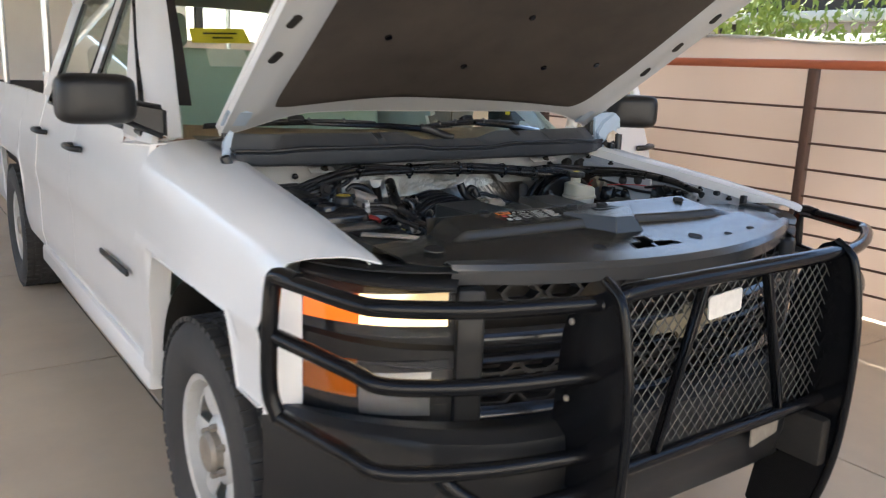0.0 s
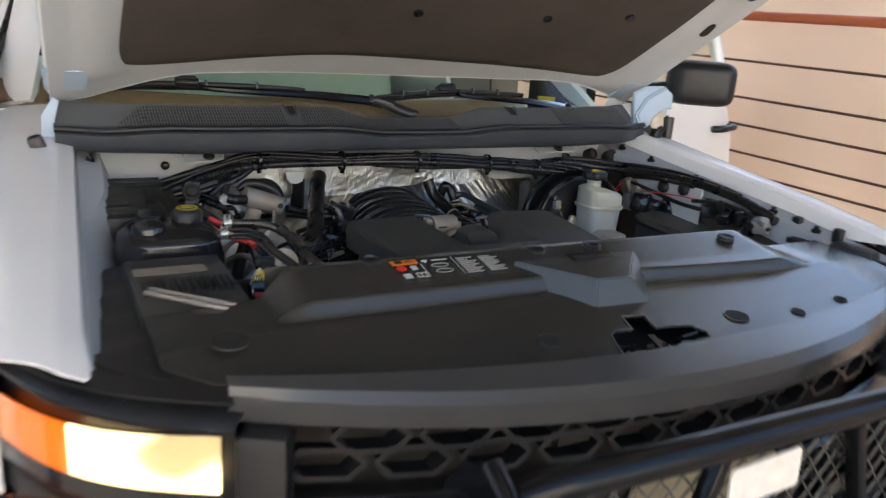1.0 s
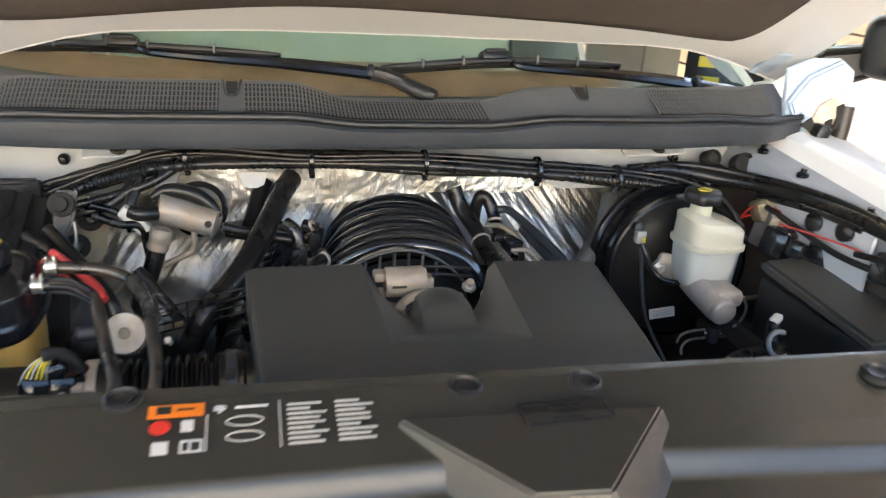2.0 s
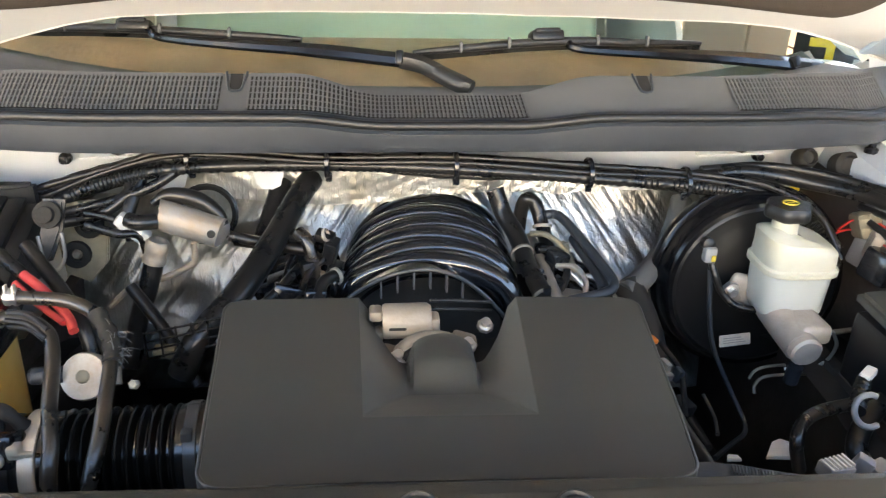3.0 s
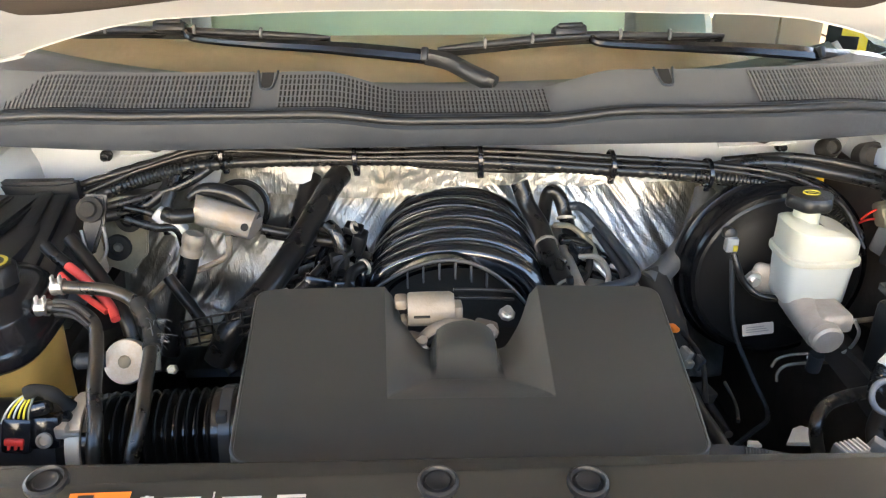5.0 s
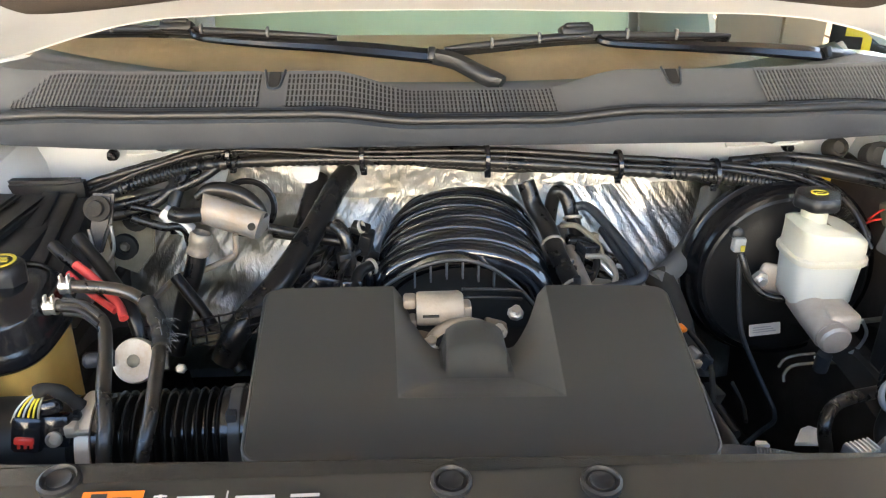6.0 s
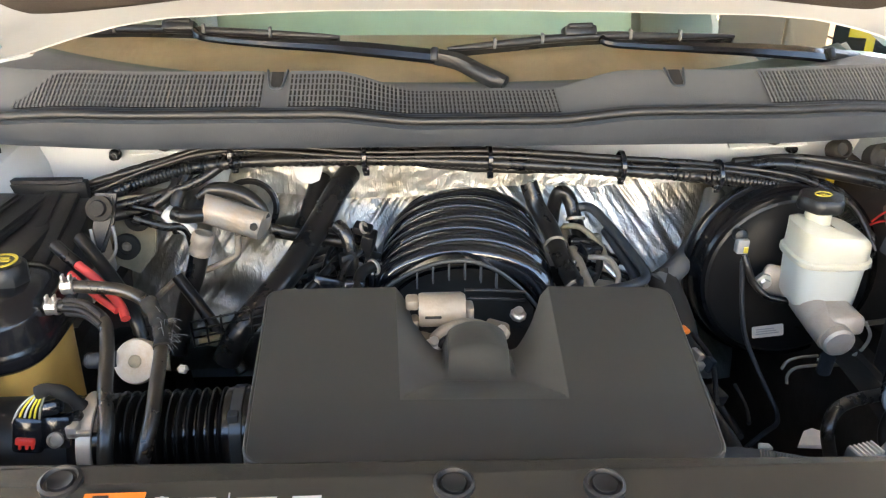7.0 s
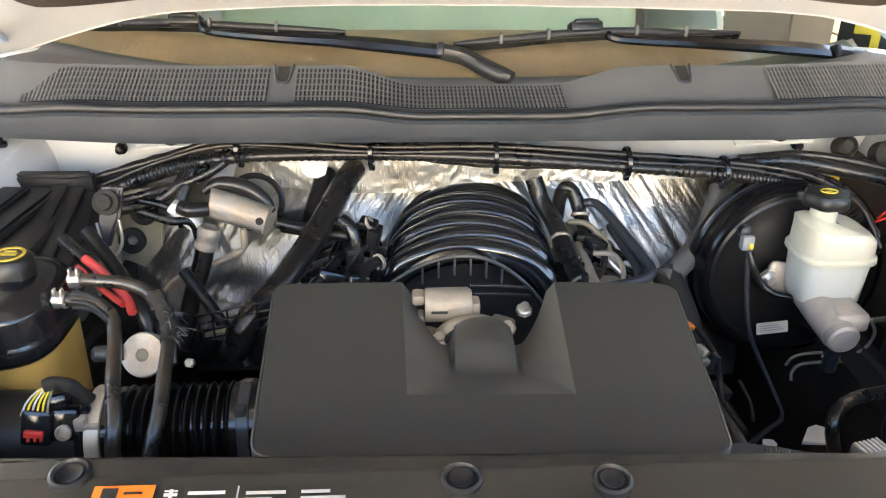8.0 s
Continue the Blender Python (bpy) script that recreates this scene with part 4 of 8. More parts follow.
for x, y in ((-0.623, -0.612), (-0.191, -0.724), (0.172, -0.736), (0.36, -0.60), (0.30, -0.752), (0.43, -0.735)):
    z = shroud((x + 0.715) / 1.43, 0.5).z
    zz = ramp(y, ((-0.82, 1.070), (-0.70, 1.083), (-0.60, 1.096), (-0.42, 1.100)))
    bm = B()
    big = {-0.623: 1.05, 0.172: 0.85, 0.36: 0.6, -0.191: 0.72}.get(x, 0.5)
    lathe(bm, ((0.026 * big, -0.001), (0.0255 * big, 0.0012), (0.0235 * big, 0.0014), (0.0225 * big, 0.0006)), (x, y, zz + 0.001), (0, -0.1, 1), 28)
    hole = part("access_hole", bm, RADCOVER, cover, "round recessed hole")
    # Flat dark disc stands in for the shade of an open hole.
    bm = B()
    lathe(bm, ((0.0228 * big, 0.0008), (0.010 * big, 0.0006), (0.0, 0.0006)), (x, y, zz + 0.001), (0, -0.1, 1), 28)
    part("hole_shade", bm, DARK, cover, "flat dark disc for the shade of a hole")
# raised centre wedge with plain outline mark
bm = B()
top = [(-0.132, -0.520, 1.1330), (0.113, -0.538, 1.1375), (0.020, -0.639, 1.1310), (-0.042, -0.635, 1.1310)]
low = [(-0.135, -0.530, 1.10), (0.128, -0.560, 1.10), (0.054, -0.656, 1.086), (-0.051, -0.652, 1.086)]
tv, lv = [bm.verts.new(p) for p in top], [bm.verts.new(p) for p in low]
bm.faces.new(tv)
for i in range(4):
    bm.faces.new((tv[i], tv[(i + 1) % 4], lv[(i + 1) % 4], lv[i]))
bmesh.ops.bevel(bm, geom=[e for e in bm.edges if len(e.link_faces) == 2], offset=0.0022, segments=2, affect="EDGES")
wedge = part("cover_wedge", bm, RADCOVER, cover, "raised faceted centre wedge of the cover", 20)
bm = B()
for x0, y0, w, h in ((0.020, -0.520, 0.085, 0.002), (0.020, -0.548, 0.075, 0.002), (-0.022, -0.534, 0.002, 0.026), (0.062, -0.534, 0.002, 0.026), (0.02, -0.528, 0.03, 0.0015), (0.02, -0.541, 0.03, 0.0015)):
    box(bm, (x0, y0, 1.1358 + 0.02 * (y0 + 0.52)), (w, h, 0.003))
part("outline_mark", bm, GLOSS, wedge)

# warning label printed on the cover


def on_cover(px, py):
    """Label coordinates: px along x, py backwards from the front row."""
    y = -0.548 + py
    return Vector((px, y, ramp(y, ((-0.60, 1.115), (-0.56, 1.120), (-0.47, 1.136))) + 0.0042))


def print_bar(bm, x, y, w, h):
    sheet(bm, lambda u, v: on_cover(x + w * u, y + h * v), 2, 1)


label = empty("warning_label", truck, "orange, white and grey printed warning label")
bm = B()
print_bar(bm, -0.342, 0.052, 0.046, 0.015)
part("orange_field", bm, ORANGE, label, "orange warning field", 35, 0.0008)
bm = B()
sheet(bm, lambda u, v: on_cover(-0.335 + 0.012 * u, 0.055 + 0.009 * v) + Vector((0, 0, 0.001)), 1, 1)
sheet(bm, lambda u, v: on_cover(-0.318 + 0.014 * u, 0.058 + 0.002 * v) + Vector((0, 0, 0.001)), 1, 1)
part("dark_sign", bm, DARK, label, "", 35, 0.0004)
bm = B()
lathe(bm, ((0.0085, 0.0), (0.0085, 0.0006), (0, 0.0008)), on_cover(-0.331, 0.040), (0, -0.15, 1), 16)
part("red_sign", bm, RED, label, "red round sign")
bm = B()
for x, y, w, h in ((-0.314, 0.034, 0.010, 0.013), (-0.336, 0.010, 0.013, 0.014), (-0.314, 0.010, 0.018, 0.002), (-0.314, 0.022, 0.018, 0.002), (-0.314, 0.010, 0.002, 0.014), (-0.298, 0.010, 0.002, 0.014), (-0.307, 0.010, 0.002, 0.014), (-0.294, 0.010, 0.0012, 0.042), (-0.288, 0.0565, 0.010, 0.0025), (-0.2842, 0.053, 0.0025, 0.0095), (-0.288, 0.0605, 0.010, 0.0012), (-0.270, 0.0575, 0.028, 0.0026)):
    print_bar(bm, x, y, w, h)
part("white_sign", bm, INK, label, "", 35, 0.0006)
bm = B()
for j in range(2):
    for k in range(8):
        a0, a1 = k * math.pi / 4, (k + 1) * math.pi / 4
        cx, cy = -0.262, 0.042 - 0.018 * j
        sheet(bm, lambda u, v: on_cover(cx + (0.016 - 0.0016 * v) * math.cos(lerp(a0, a1, u)), cy + (0.0065 - 0.0016 * v) * math.sin(lerp(a0, a1, u))), 2, 1)
for j in range(9):
    for k in range(2):
        w = (0.030, 0.026, 0.034, 0.022, 0.032, 0.028, 0.034, 0.020, 0.030)[(j + 4 * k) % 9]
        print_bar(bm, -0.226 + 0.042 * k - 0.0, 0.010 + 0.0058 * j, w, 0.0026)
print_bar(bm, -0.233, 0.008, 0.0012, 0.056)
part("text_bar", bm, GREYINK, label, "grey lines of small print", 35, 0.0006)

# head lamps


def lamp_xy(t, sx=-1):
    """Plan line of the lamp front: t = 0 at the fender, 1 at the grille."""
    p = Vector((-0.905, -0.475)).lerp(Vector((-0.648, -0.742)), t) + Vector((-0.030, -0.030)) * math.sin(math.pi * t)
    return (-sx * p.x if sx == 1 else p.x, p.y)


for sx in (-1, 1):
    lamp = empty("headlamp", truck, "stacked headlamp in a dark housing, amber side markers")

    def wall(t0, t1, z0, z1, off=0.0, flare=0.0):
        def f(u, v):
            t = lerp(t0, t1, u)
            x, y = lamp_xy(t, sx)
            n = Vector((sx * 0.72, -0.69, 0))
            o = off + flare * (2 * v - 1) ** 2
            return Vector((x, y, lerp(z0, z1, v) + 0.022 * t * (0.25 + 0.75 * v))) + n * o
        return f
    bm = B()
    def housing(u, v):
        t = u
        x, y = lamp_xy(t, sx)
        n = Vector((sx * 0.72, -0.69, 0))
        z = lerp(0.69, 1.085, v)
        o = -0.020 + 0.022 * step(0.87, 0.90, v) - 0.05 * step(0.92, 1.0, v)
        if 0.43 < v < 0.56:
            o += 0.016
        if v < 0.04:
            o += 0.018
        return Vector((x, y, z - 0.016 * t)) + n * o
    part("lamp_housing", sheet(bm, housing, 20, 48), BLACK, lamp, "dark grey lamp housing", 30, 0.004)
    bm = B()
    sheet(bm, lambda u, v: Vector((sx * lerp(abs(lamp_xy(u)[0]), 0.64 + 0.06 * (1 - u), v), lerp(lamp_xy(u)[1], -0.60, v), 1.073)), 14, 6)
    part("lamp_top", bm, BLACK, lamp, "", 35, 0.004)
    up = part("main_reflector", sheet(B(), wall(0.42, 0.95, 0.942, 1.005, -0.004), 14, 6), LAMP_LIT if sx == -1 else REFLECTOR, lamp, "glowing warm-white main beam" if sx == -1 else "bright main beam reflector", 35, 0.003)
    part("main_marker", sheet(B(), wall(0.03, 0.41, 0.942, 1.005, -0.003), 10, 5), AMBER_LIT, lamp, "lit amber side marker", 35, 0.003)
    part("low_reflector", sheet(B(), wall(0.42, 0.86, 0.722, 0.815, -0.008, -0.01), 12, 8), REFLECTOR, lamp, "unlit lower lamp reflector", 35, 0.003)
    part("low_marker", sheet(B(), wall(0.03, 0.41, 0.765, 0.850, -0.003), 10, 5), AMBER, lamp, "amber lower turn lens", 35, 0.003)
    for z0, z1 in ((0.918, 1.012), (0.715, 0.850)):
        g = part("lamp_lens", sheet(B(), wall(0.02, 0.97, z0, z1, 0.003), 18, 4), LENS, lamp, "clear lamp lens", 35, 0.003)
        g.visible_shadow = False

# grille


def gy(x):
    return -0.845 + 0.30 * x * x


grille = empty("grille", truck, "black grille with honeycomb inserts and gold centre shape")
bm = B()
sheet(bm, lambda u, v: Vector((lerp(-0.66, 0.66, u), gy(lerp(-0.66, 0.66, u)) + 0.06, lerp(0.55, 1.06, v))), 20, 2)
part("grille_backing", bm, DARK, grille)
for z0, z1, o in ((0.885, 0.935, -0.012), (0.842, 0.872, 0.0), (0.690, 0.745, -0.01)):
    bm = B()
    sheet(bm, lambda u, v: Vector((lerp(-0.64, 0.64, u), gy(lerp(-0.64, 0.64, u)) + o - 0.020 * math.sin(math.pi * v), lerp(z0, z1, v))), 24, 6)
    part("grille_bar", bm, GLOSS, grille, "glossy black grille bar", 50, 0.006)
for sx in (-1, 1):
    bm = B()
    box(bm, (sx * 0.612, -0.745, 0.86), (0.065, 0.05, 0.35), 0.012, turn(0, 0, sx * 28))
    part("grille_side", bm, BLACK, grille, "dark grey grille side frame")


def honeycomb(z0, rows):
    bm = B()
    W, Hc = 0.108, 0.037
    for r in range(rows):
        for k in range(-7, 7):
            cx = (k + 0.5 * (r % 2)) * W
            if abs(cx) > 0.58:
                continue
            cz = z0 + r * Hc
            hexo = [(-0.45, 0), (-0.27, 0.62), (0.27, 0.62), (0.45, 0), (0.27, -0.62), (-0.27, -0.62)]
            for i in range(6):
                a, b = hexo[i], hexo[(i + 1) % 6]
                P = []
                for q, s in ((a, 1), (b, 1), (b, 0.80), (a, 0.80)):
                    x = cx + q[0] * W * (1.06 if s == 1 else 0.88)
                    P.append((x, cz + q[1] * Hc * (1.04 if s == 1 else 0.72)))
                f0 = [bm.verts.new((x, gy(x), z)) for x, z in P]
                bm.faces.new(f0)
                g0 = [bm.verts.new((P[i2][0], gy(P[i2][0]) + 0.03, P[i2][1])) for i2 in (2, 3)]
                bm.faces.new((f0[3], f0[2], g0[0], g0[1]))
    return bm


part("honeycomb_insert", honeycomb(0.975, 2), BLACK, grille, "black honeycomb insert", 20)
part("honeycomb_insert", honeycomb(0.765, 3), BLACK, grille, "black honeycomb insert", 20)
bm = B()
slab(bm, [(-0.15, -0.02), (-0.055, -0.02), (-0.045, -0.045), (0.045, -0.045), (0.055, -0.02), (0.15, -0.02), (0.135, 0.02), (0.04, 0.02), (0.035, 0.045), (-0.035, 0.045), (-0.04, 0.02), (-0.135, 0.02)], 0.012, Matrix.Translation((0, -0.872, 0.905)) @ pose(0, 0, 0, 90), 0.003)
part("centre_shape", bm, TAN, grille, "gold plain centre shape")

# bumper


def bumper(u, v):
    a = lerp(-1, 1, u)
    x = 0.985 * math.copysign(abs(a) ** 0.72, a)
    y = -0.945 + 0.50 * abs(a) ** 3.2
    k = v * 6
    i = min(5, int(k))
    pr = ((0.10, 0.735), (0.045, 0.738), (0.01, 0.715), (0.0, 0.66), (0.0, 0.53), (0.03, 0.43), (0.10, 0.40))
    return Vector((x * (1 - 0.02 * 0), y + lerp(pr[i][0], pr[i + 1][0], k - i), lerp(pr[i][1], pr[i + 1][1], k - i) - 0.012 * abs(a)))


bump_ob = part("front_bumper", sheet(B(), bumper, 60, 24), BLACK, truck, "black painted front bumper with moulded top", 40, 0.006)
bm = B()
slab(bm, rounded(0.16, 0.10, 0.008), 0.004, Matrix.Translation((0.27, -0.957, 0.585)) @ pose(0, 0, 0, 88, 0, 8))
plate = part("license_plate", bm, STEEL, bump_ob, "pale licence plate")
for x in (-0.44, 0.44):
    bm = B()
    box(bm, (x, -0.80, 0.52), (0.06, 0.5, 0.14), 0.01)
    part("frame_rail", bm, DARK, truck)

# ---- grille guard ----
guard = empty("grille_guard", truck, "black tubular steel grille guard with expanded mesh")
for sx in (-1, 1):
    bm = B()
    outline = [(-0.82, 0.24), (-0.90, 0.17), (-0.96, 0.19), (-1.005, 0.26), (-1.04, 0.36), (-1.066, 0.48), (-1.078, 0.62), (-1.080, 0.78), (-1.072, 0.90), (-1.052, 1.01), (-1.03, 1.062), (-0.985, 1.09), (-0.95, 1.075), (-0.915, 1.03), (-0.885, 0.95), (-0.875, 0.80), (-0.87, 0.66), (-0.85, 0.45)]
    slab(bm, outline, 0.012, Matrix(((0, 0, 1, sx * 0.452 - 0.006), (1, 0, 0, 0), (0, 1, 0, 0), (0, 0, 0, 1))), 0.002)
    pl = part("upright_plate", bm, SATIN, guard, "thick black upright plate")
    bm = B()
    tube(bm, [(sx * 0.447, y - 0.004, z) for y, z in outline[2:12]], 0.012, 8, 3)
    part("plate_rim", bm, SATIN, pl, "rounded front rim")
    for z in (0.62, 0.80, 0.98):
        bm = B()
        lathe(bm, ((0.008, 0), (0.008, 0.005), (0.005, 0.007), (0, 0.007)), (sx * 0.458, -0.915, z), (sx, 0, 0), 8)
        part("bolt", bm, STEEL, pl)
    # wing tubes round the lamp
    for z, zo in ((1.040, 1.060), (0.878, 0.925), (0.690, 0.74), (0.600, 0.60)):
        bm = B()
        if z > 0.65:
            tube(bm, [(sx * 0.452, -0.985, z), (sx * 0.70, -0.93, z + 0.006), (sx * 0.885, -0.845, z + 0.012), (sx * 0.935, -0.775, lerp(z, zo, 0.7)), (sx * 0.995, -0.56, zo)], 0.0185, 12, 6)
        else:
            tube(bm, [(sx * 0.452, -0.985, z), (sx * 0.66, -0.955, z), (sx * 0.74, -0.92, 0.64), (sx * 0.80, -0.88, 0.70)], 0.0185, 12, 6)
        part("wing_tube", bm, SATIN, guard, "black wing tube")
    bm = B()
    tube(bm, [(sx * 0.975, -0.62, 1.062), (sx * 0.993, -0.565, 1.064), (sx * 0.998, -0.545, 1.04), (sx * 1.008, -0.545, 0.93), (sx * 1.008, -0.545, 0.80), (sx * 0.995, -0.565, 0.735)], 0.0195, 12, 6)
    part("wing_upright", bm, SATIN, guard, "black wing upright tube")
bm = B()
tube(bm, [(-0.452, -0.985, 1.035), (-0.425, -1.0, 1.045), (-0.38, -1.01, 1.062), (-0.2, -1.018, 1.066), (0.2, -1.018, 1.066), (0.38, -1.01, 1.064), (0.452, -1.0, 1.062)], 0.021, 12, 5)
part("top_tube", bm, SATIN, guard, "black top cross tube")
bm = B()
tube(bm, [(-0.452, -1.0, 0.635), (0.452, -1.0, 0.635)], 0.019, 12, 0)
part("bottom_tube", bm, SATIN, guard, "black bottom cross tube")
for xa, xb in ((-0.125, -0.252), (0.109, 0.250)):
    bm = B()
    box(bm, ((xa + xb) / 2, -1.005, 0.85), (0.018, 0.024, 0.41), 0.004, turn(0, math.degrees(math.atan2(xa - xb, 0.42)), 0))
    part("brace", bm, SATIN, guard, "slanted black brace bar")


def expanded_mesh():
    bm = B()
    W, Hm, y = 0.036, 0.020, -0.985
    nx, nz = 25, 20
    for i in range(nx):
        for j in range(nz):
            cx, cz = -0.43 + (i + 0.5 * (j % 2)) * W * 0.97, 0.65 + j * Hm
            P = [(cx - W / 2, cz), (cx, cz + Hm), (cx + W / 2, cz), (cx, cz - Hm)]
            for a, b in ((0, 1), (1, 2)):
                p, q = Vector((P[a][0], y, P[a][1])), Vector((P[b][0], y, P[b][1]))
                d = (q - p).normalized()
                n = Vector((-d.z, 0, d.x)) * 0.0016
                o = Vector((0, 0.0005, 0))
                vs = [bm.verts.new(v) for v in (p - n - o, q - n - o, q + n + o, p + n + o)]
                bm.faces.new(vs)
    return bm


part("mesh_screen", expanded_mesh(), COVER, guard, "black expanded diamond mesh", 35, 0.0015)
bm = B()
slab(bm, rounded(0.126, 0.058, 0.008), 0.004, Matrix.Translation((-0.032, -0.994, 0.982)) @ pose(0, 0, 0, 90, -4, 0))
part("blank_tag", bm, PAPER, guard, "blank pale plastic tag plate")

# ---- cowl and wipers ----


def dip(x):
    return step(-0.20, -0.07, x) * (1 - step(0.12, 0.26, x))


def cowl(u, v):
    x = lerp(-0.785, 0.785, u)
    d = dip(x)
    gl = 0.305 + 0.315 * abs(x / 0.8) ** 2.2
    wave = 0.012 * d + 0.010 * step(0.55, 0.72, abs(x))
    bow = 0.03 * step(0.45, 0.72, abs(x)) + 0.05 * step(0.66, 0.79, abs(x))
    top = 1.284 - 0.030 * d
    pr = ((0.180, 1.190), (0.152, 1.199), (0.146, 1.238 - wave), (0.156, 1.246 - wave), (0.170, 1.242 - wave), (0.182, 1.248 - wave), (0.192, 1.250 - wave), (0.262, top), (0.270, top - 0.002), (0.276, top - 0.014), (max(0.280, gl - 0.03 - bow), 1.240), (gl + 0.02 - bow, 1.250))
    k = v * 11
    i = min(10, int(k))
    a, b = pr[i], pr[i + 1]
    f = k - i
    return Vector((x, lerp(a[0], b[0], f) + bow, lerp(a[1], b[1], f)))


# Top strip is a lighter grey than the front face.
cw = part("cowl_panel", sheet(B(), lambda u, v: cowl(u, lerp(5.5 / 11, 1, v)), 90, 30), COWL_TOP, truck, "lighter grey plastic cowl panel with intake grilles", 30, 0.003)
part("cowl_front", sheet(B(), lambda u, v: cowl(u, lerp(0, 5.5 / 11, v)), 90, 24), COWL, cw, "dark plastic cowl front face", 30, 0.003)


def cowl_on(x, f, lift=0.0):
    """A point of the sloped intake strip: f from its front to its rear edge."""
    p = cowl((x + 0.785) / 1.57, (6 + f) / 11)
    return p + Vector((0, -0.42, 0.9)) * lift


for k, (x0, x1, rear) in enumerate(((-0.665, -0.302, 0.90), (-0.262, -0.10, 0.90), (-0.10, 0.142, 0.92), (0.46, 0.735, 0.90))):
    bm = B()
    low = -0.45
    head = lambda x: lerp(0.15, rear, step(-0.665, -0.61, x))
    # Dark sheet laid on the strip gives the shade behind the slats.
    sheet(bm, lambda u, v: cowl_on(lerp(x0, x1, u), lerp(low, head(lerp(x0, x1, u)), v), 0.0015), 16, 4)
    gr = part("intake_shade", bm, DARK, cw, "dark sheet for the shade between the intake slats")
    bm = B()
    n = int((x1 - x0) / 0.0062)
    for i in range(n + 1):
        x = x0 + i * 0.0062
        a, b = cowl_on(x, low, 0.003), cowl_on(x, head(x), 0.003)
        w = Vector((0.0014, 0, 0))
        o = Vector((0, -0.42, 0.9)) * 0.002
        vs = [bm.verts.new(p) for p in (a - w, a + w, b + w, b - w)]
        vt = [bm.verts.new(p + o) for p in (a - w, a + w, b + w, b - w)]
        bm.faces.new(vt)
        for q in range(4):
            bm.faces.new((vs[q], vs[(q + 1) % 4], vt[(q + 1) % 4], vt[q]))
    for j in range(9):
        sheet(bm, lambda u, v: cowl_on(lerp(x0, x1, u), lerp(low, head(lerp(x0, x1, u)), j / 8) + (0.035 if j < 8 else 0.10) * (v - 0.5), 0.0046), 16, 1)
    part("grille_slats", bm, SLAT, cw, "fine grey intake slats", 30)
for x in (-0.282, 0.328):
    bm = B()
    for s in (-1, 1):
        tube(bm, [cowl_on(x + s * 0.015, 1.0, 0.003), cowl_on(x + s * 0.0105, 0.62, 0.002), cowl_on(x + s * 0.007, 0.50, 0.002), cowl_on(x, 0.47, 0.002)], 0.002, 6, 4)
    rim = part("cowl_notch", bm, COWL, cw, "small U-shaped notch in the cowl")
    # Dark sheet laid on the cowl gives the shade inside the notch.
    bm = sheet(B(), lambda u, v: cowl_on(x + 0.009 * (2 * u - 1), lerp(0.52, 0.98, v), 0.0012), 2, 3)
    part("notch_shade", bm, DARK, rim, "dark sheet for the shade inside the notch")
bm = B()
tube(bm, [cowl(i / 60, 3.0 / 11) + Vector((0, -0.002, 0.003)) for i in range(61)], 0.007, 8, 0)
part("hood_seal", bm, BLACK, cw, "black rubber hood seal")
bm = B()
tube(bm, [cowl(i / 60, 4.6 / 11) + Vector((0, 0, 0.001)) for i in range(61)], 0.0025, 6, 0)
part("seal_rib", bm, BLACK, cw)


def bar(bm, pts, wide, thick, smooth=6):
    """A flat chamfered bar along a line, lying on the glass; wide and thick are functions of the way 0..1."""
    P = spline(pts, smooth)
    up = Vector((0, -0.50, 0.87))
    rings = []
    for i, p in enumerate(P):
        d = (P[min(i + 1, len(P) - 1)] - P[max(i - 1, 0)]).normalized()
        side = d.cross(up).normalized()
        n = side.cross(d)
        w, h = wide(i / (len(P) - 1)) / 2, thick(i / (len(P) - 1)) / 2
        rings.append([bm.verts.new(p + side * a * w + n * b * h) for a, b in ((-1, -1), (1, -1), (1, 0.1), (0.45, 1), (-0.45, 1), (-1, 0.1))])
    for a, b in zip(rings, rings[1:]):
        for k in range(6):
            bm.faces.new((a[k], a[(k + 1) % 6], b[(k + 1) % 6], b[k]))
    bm.faces.new(rings[0][::-1])
    bm.faces.new(rings[-1])
    return bm


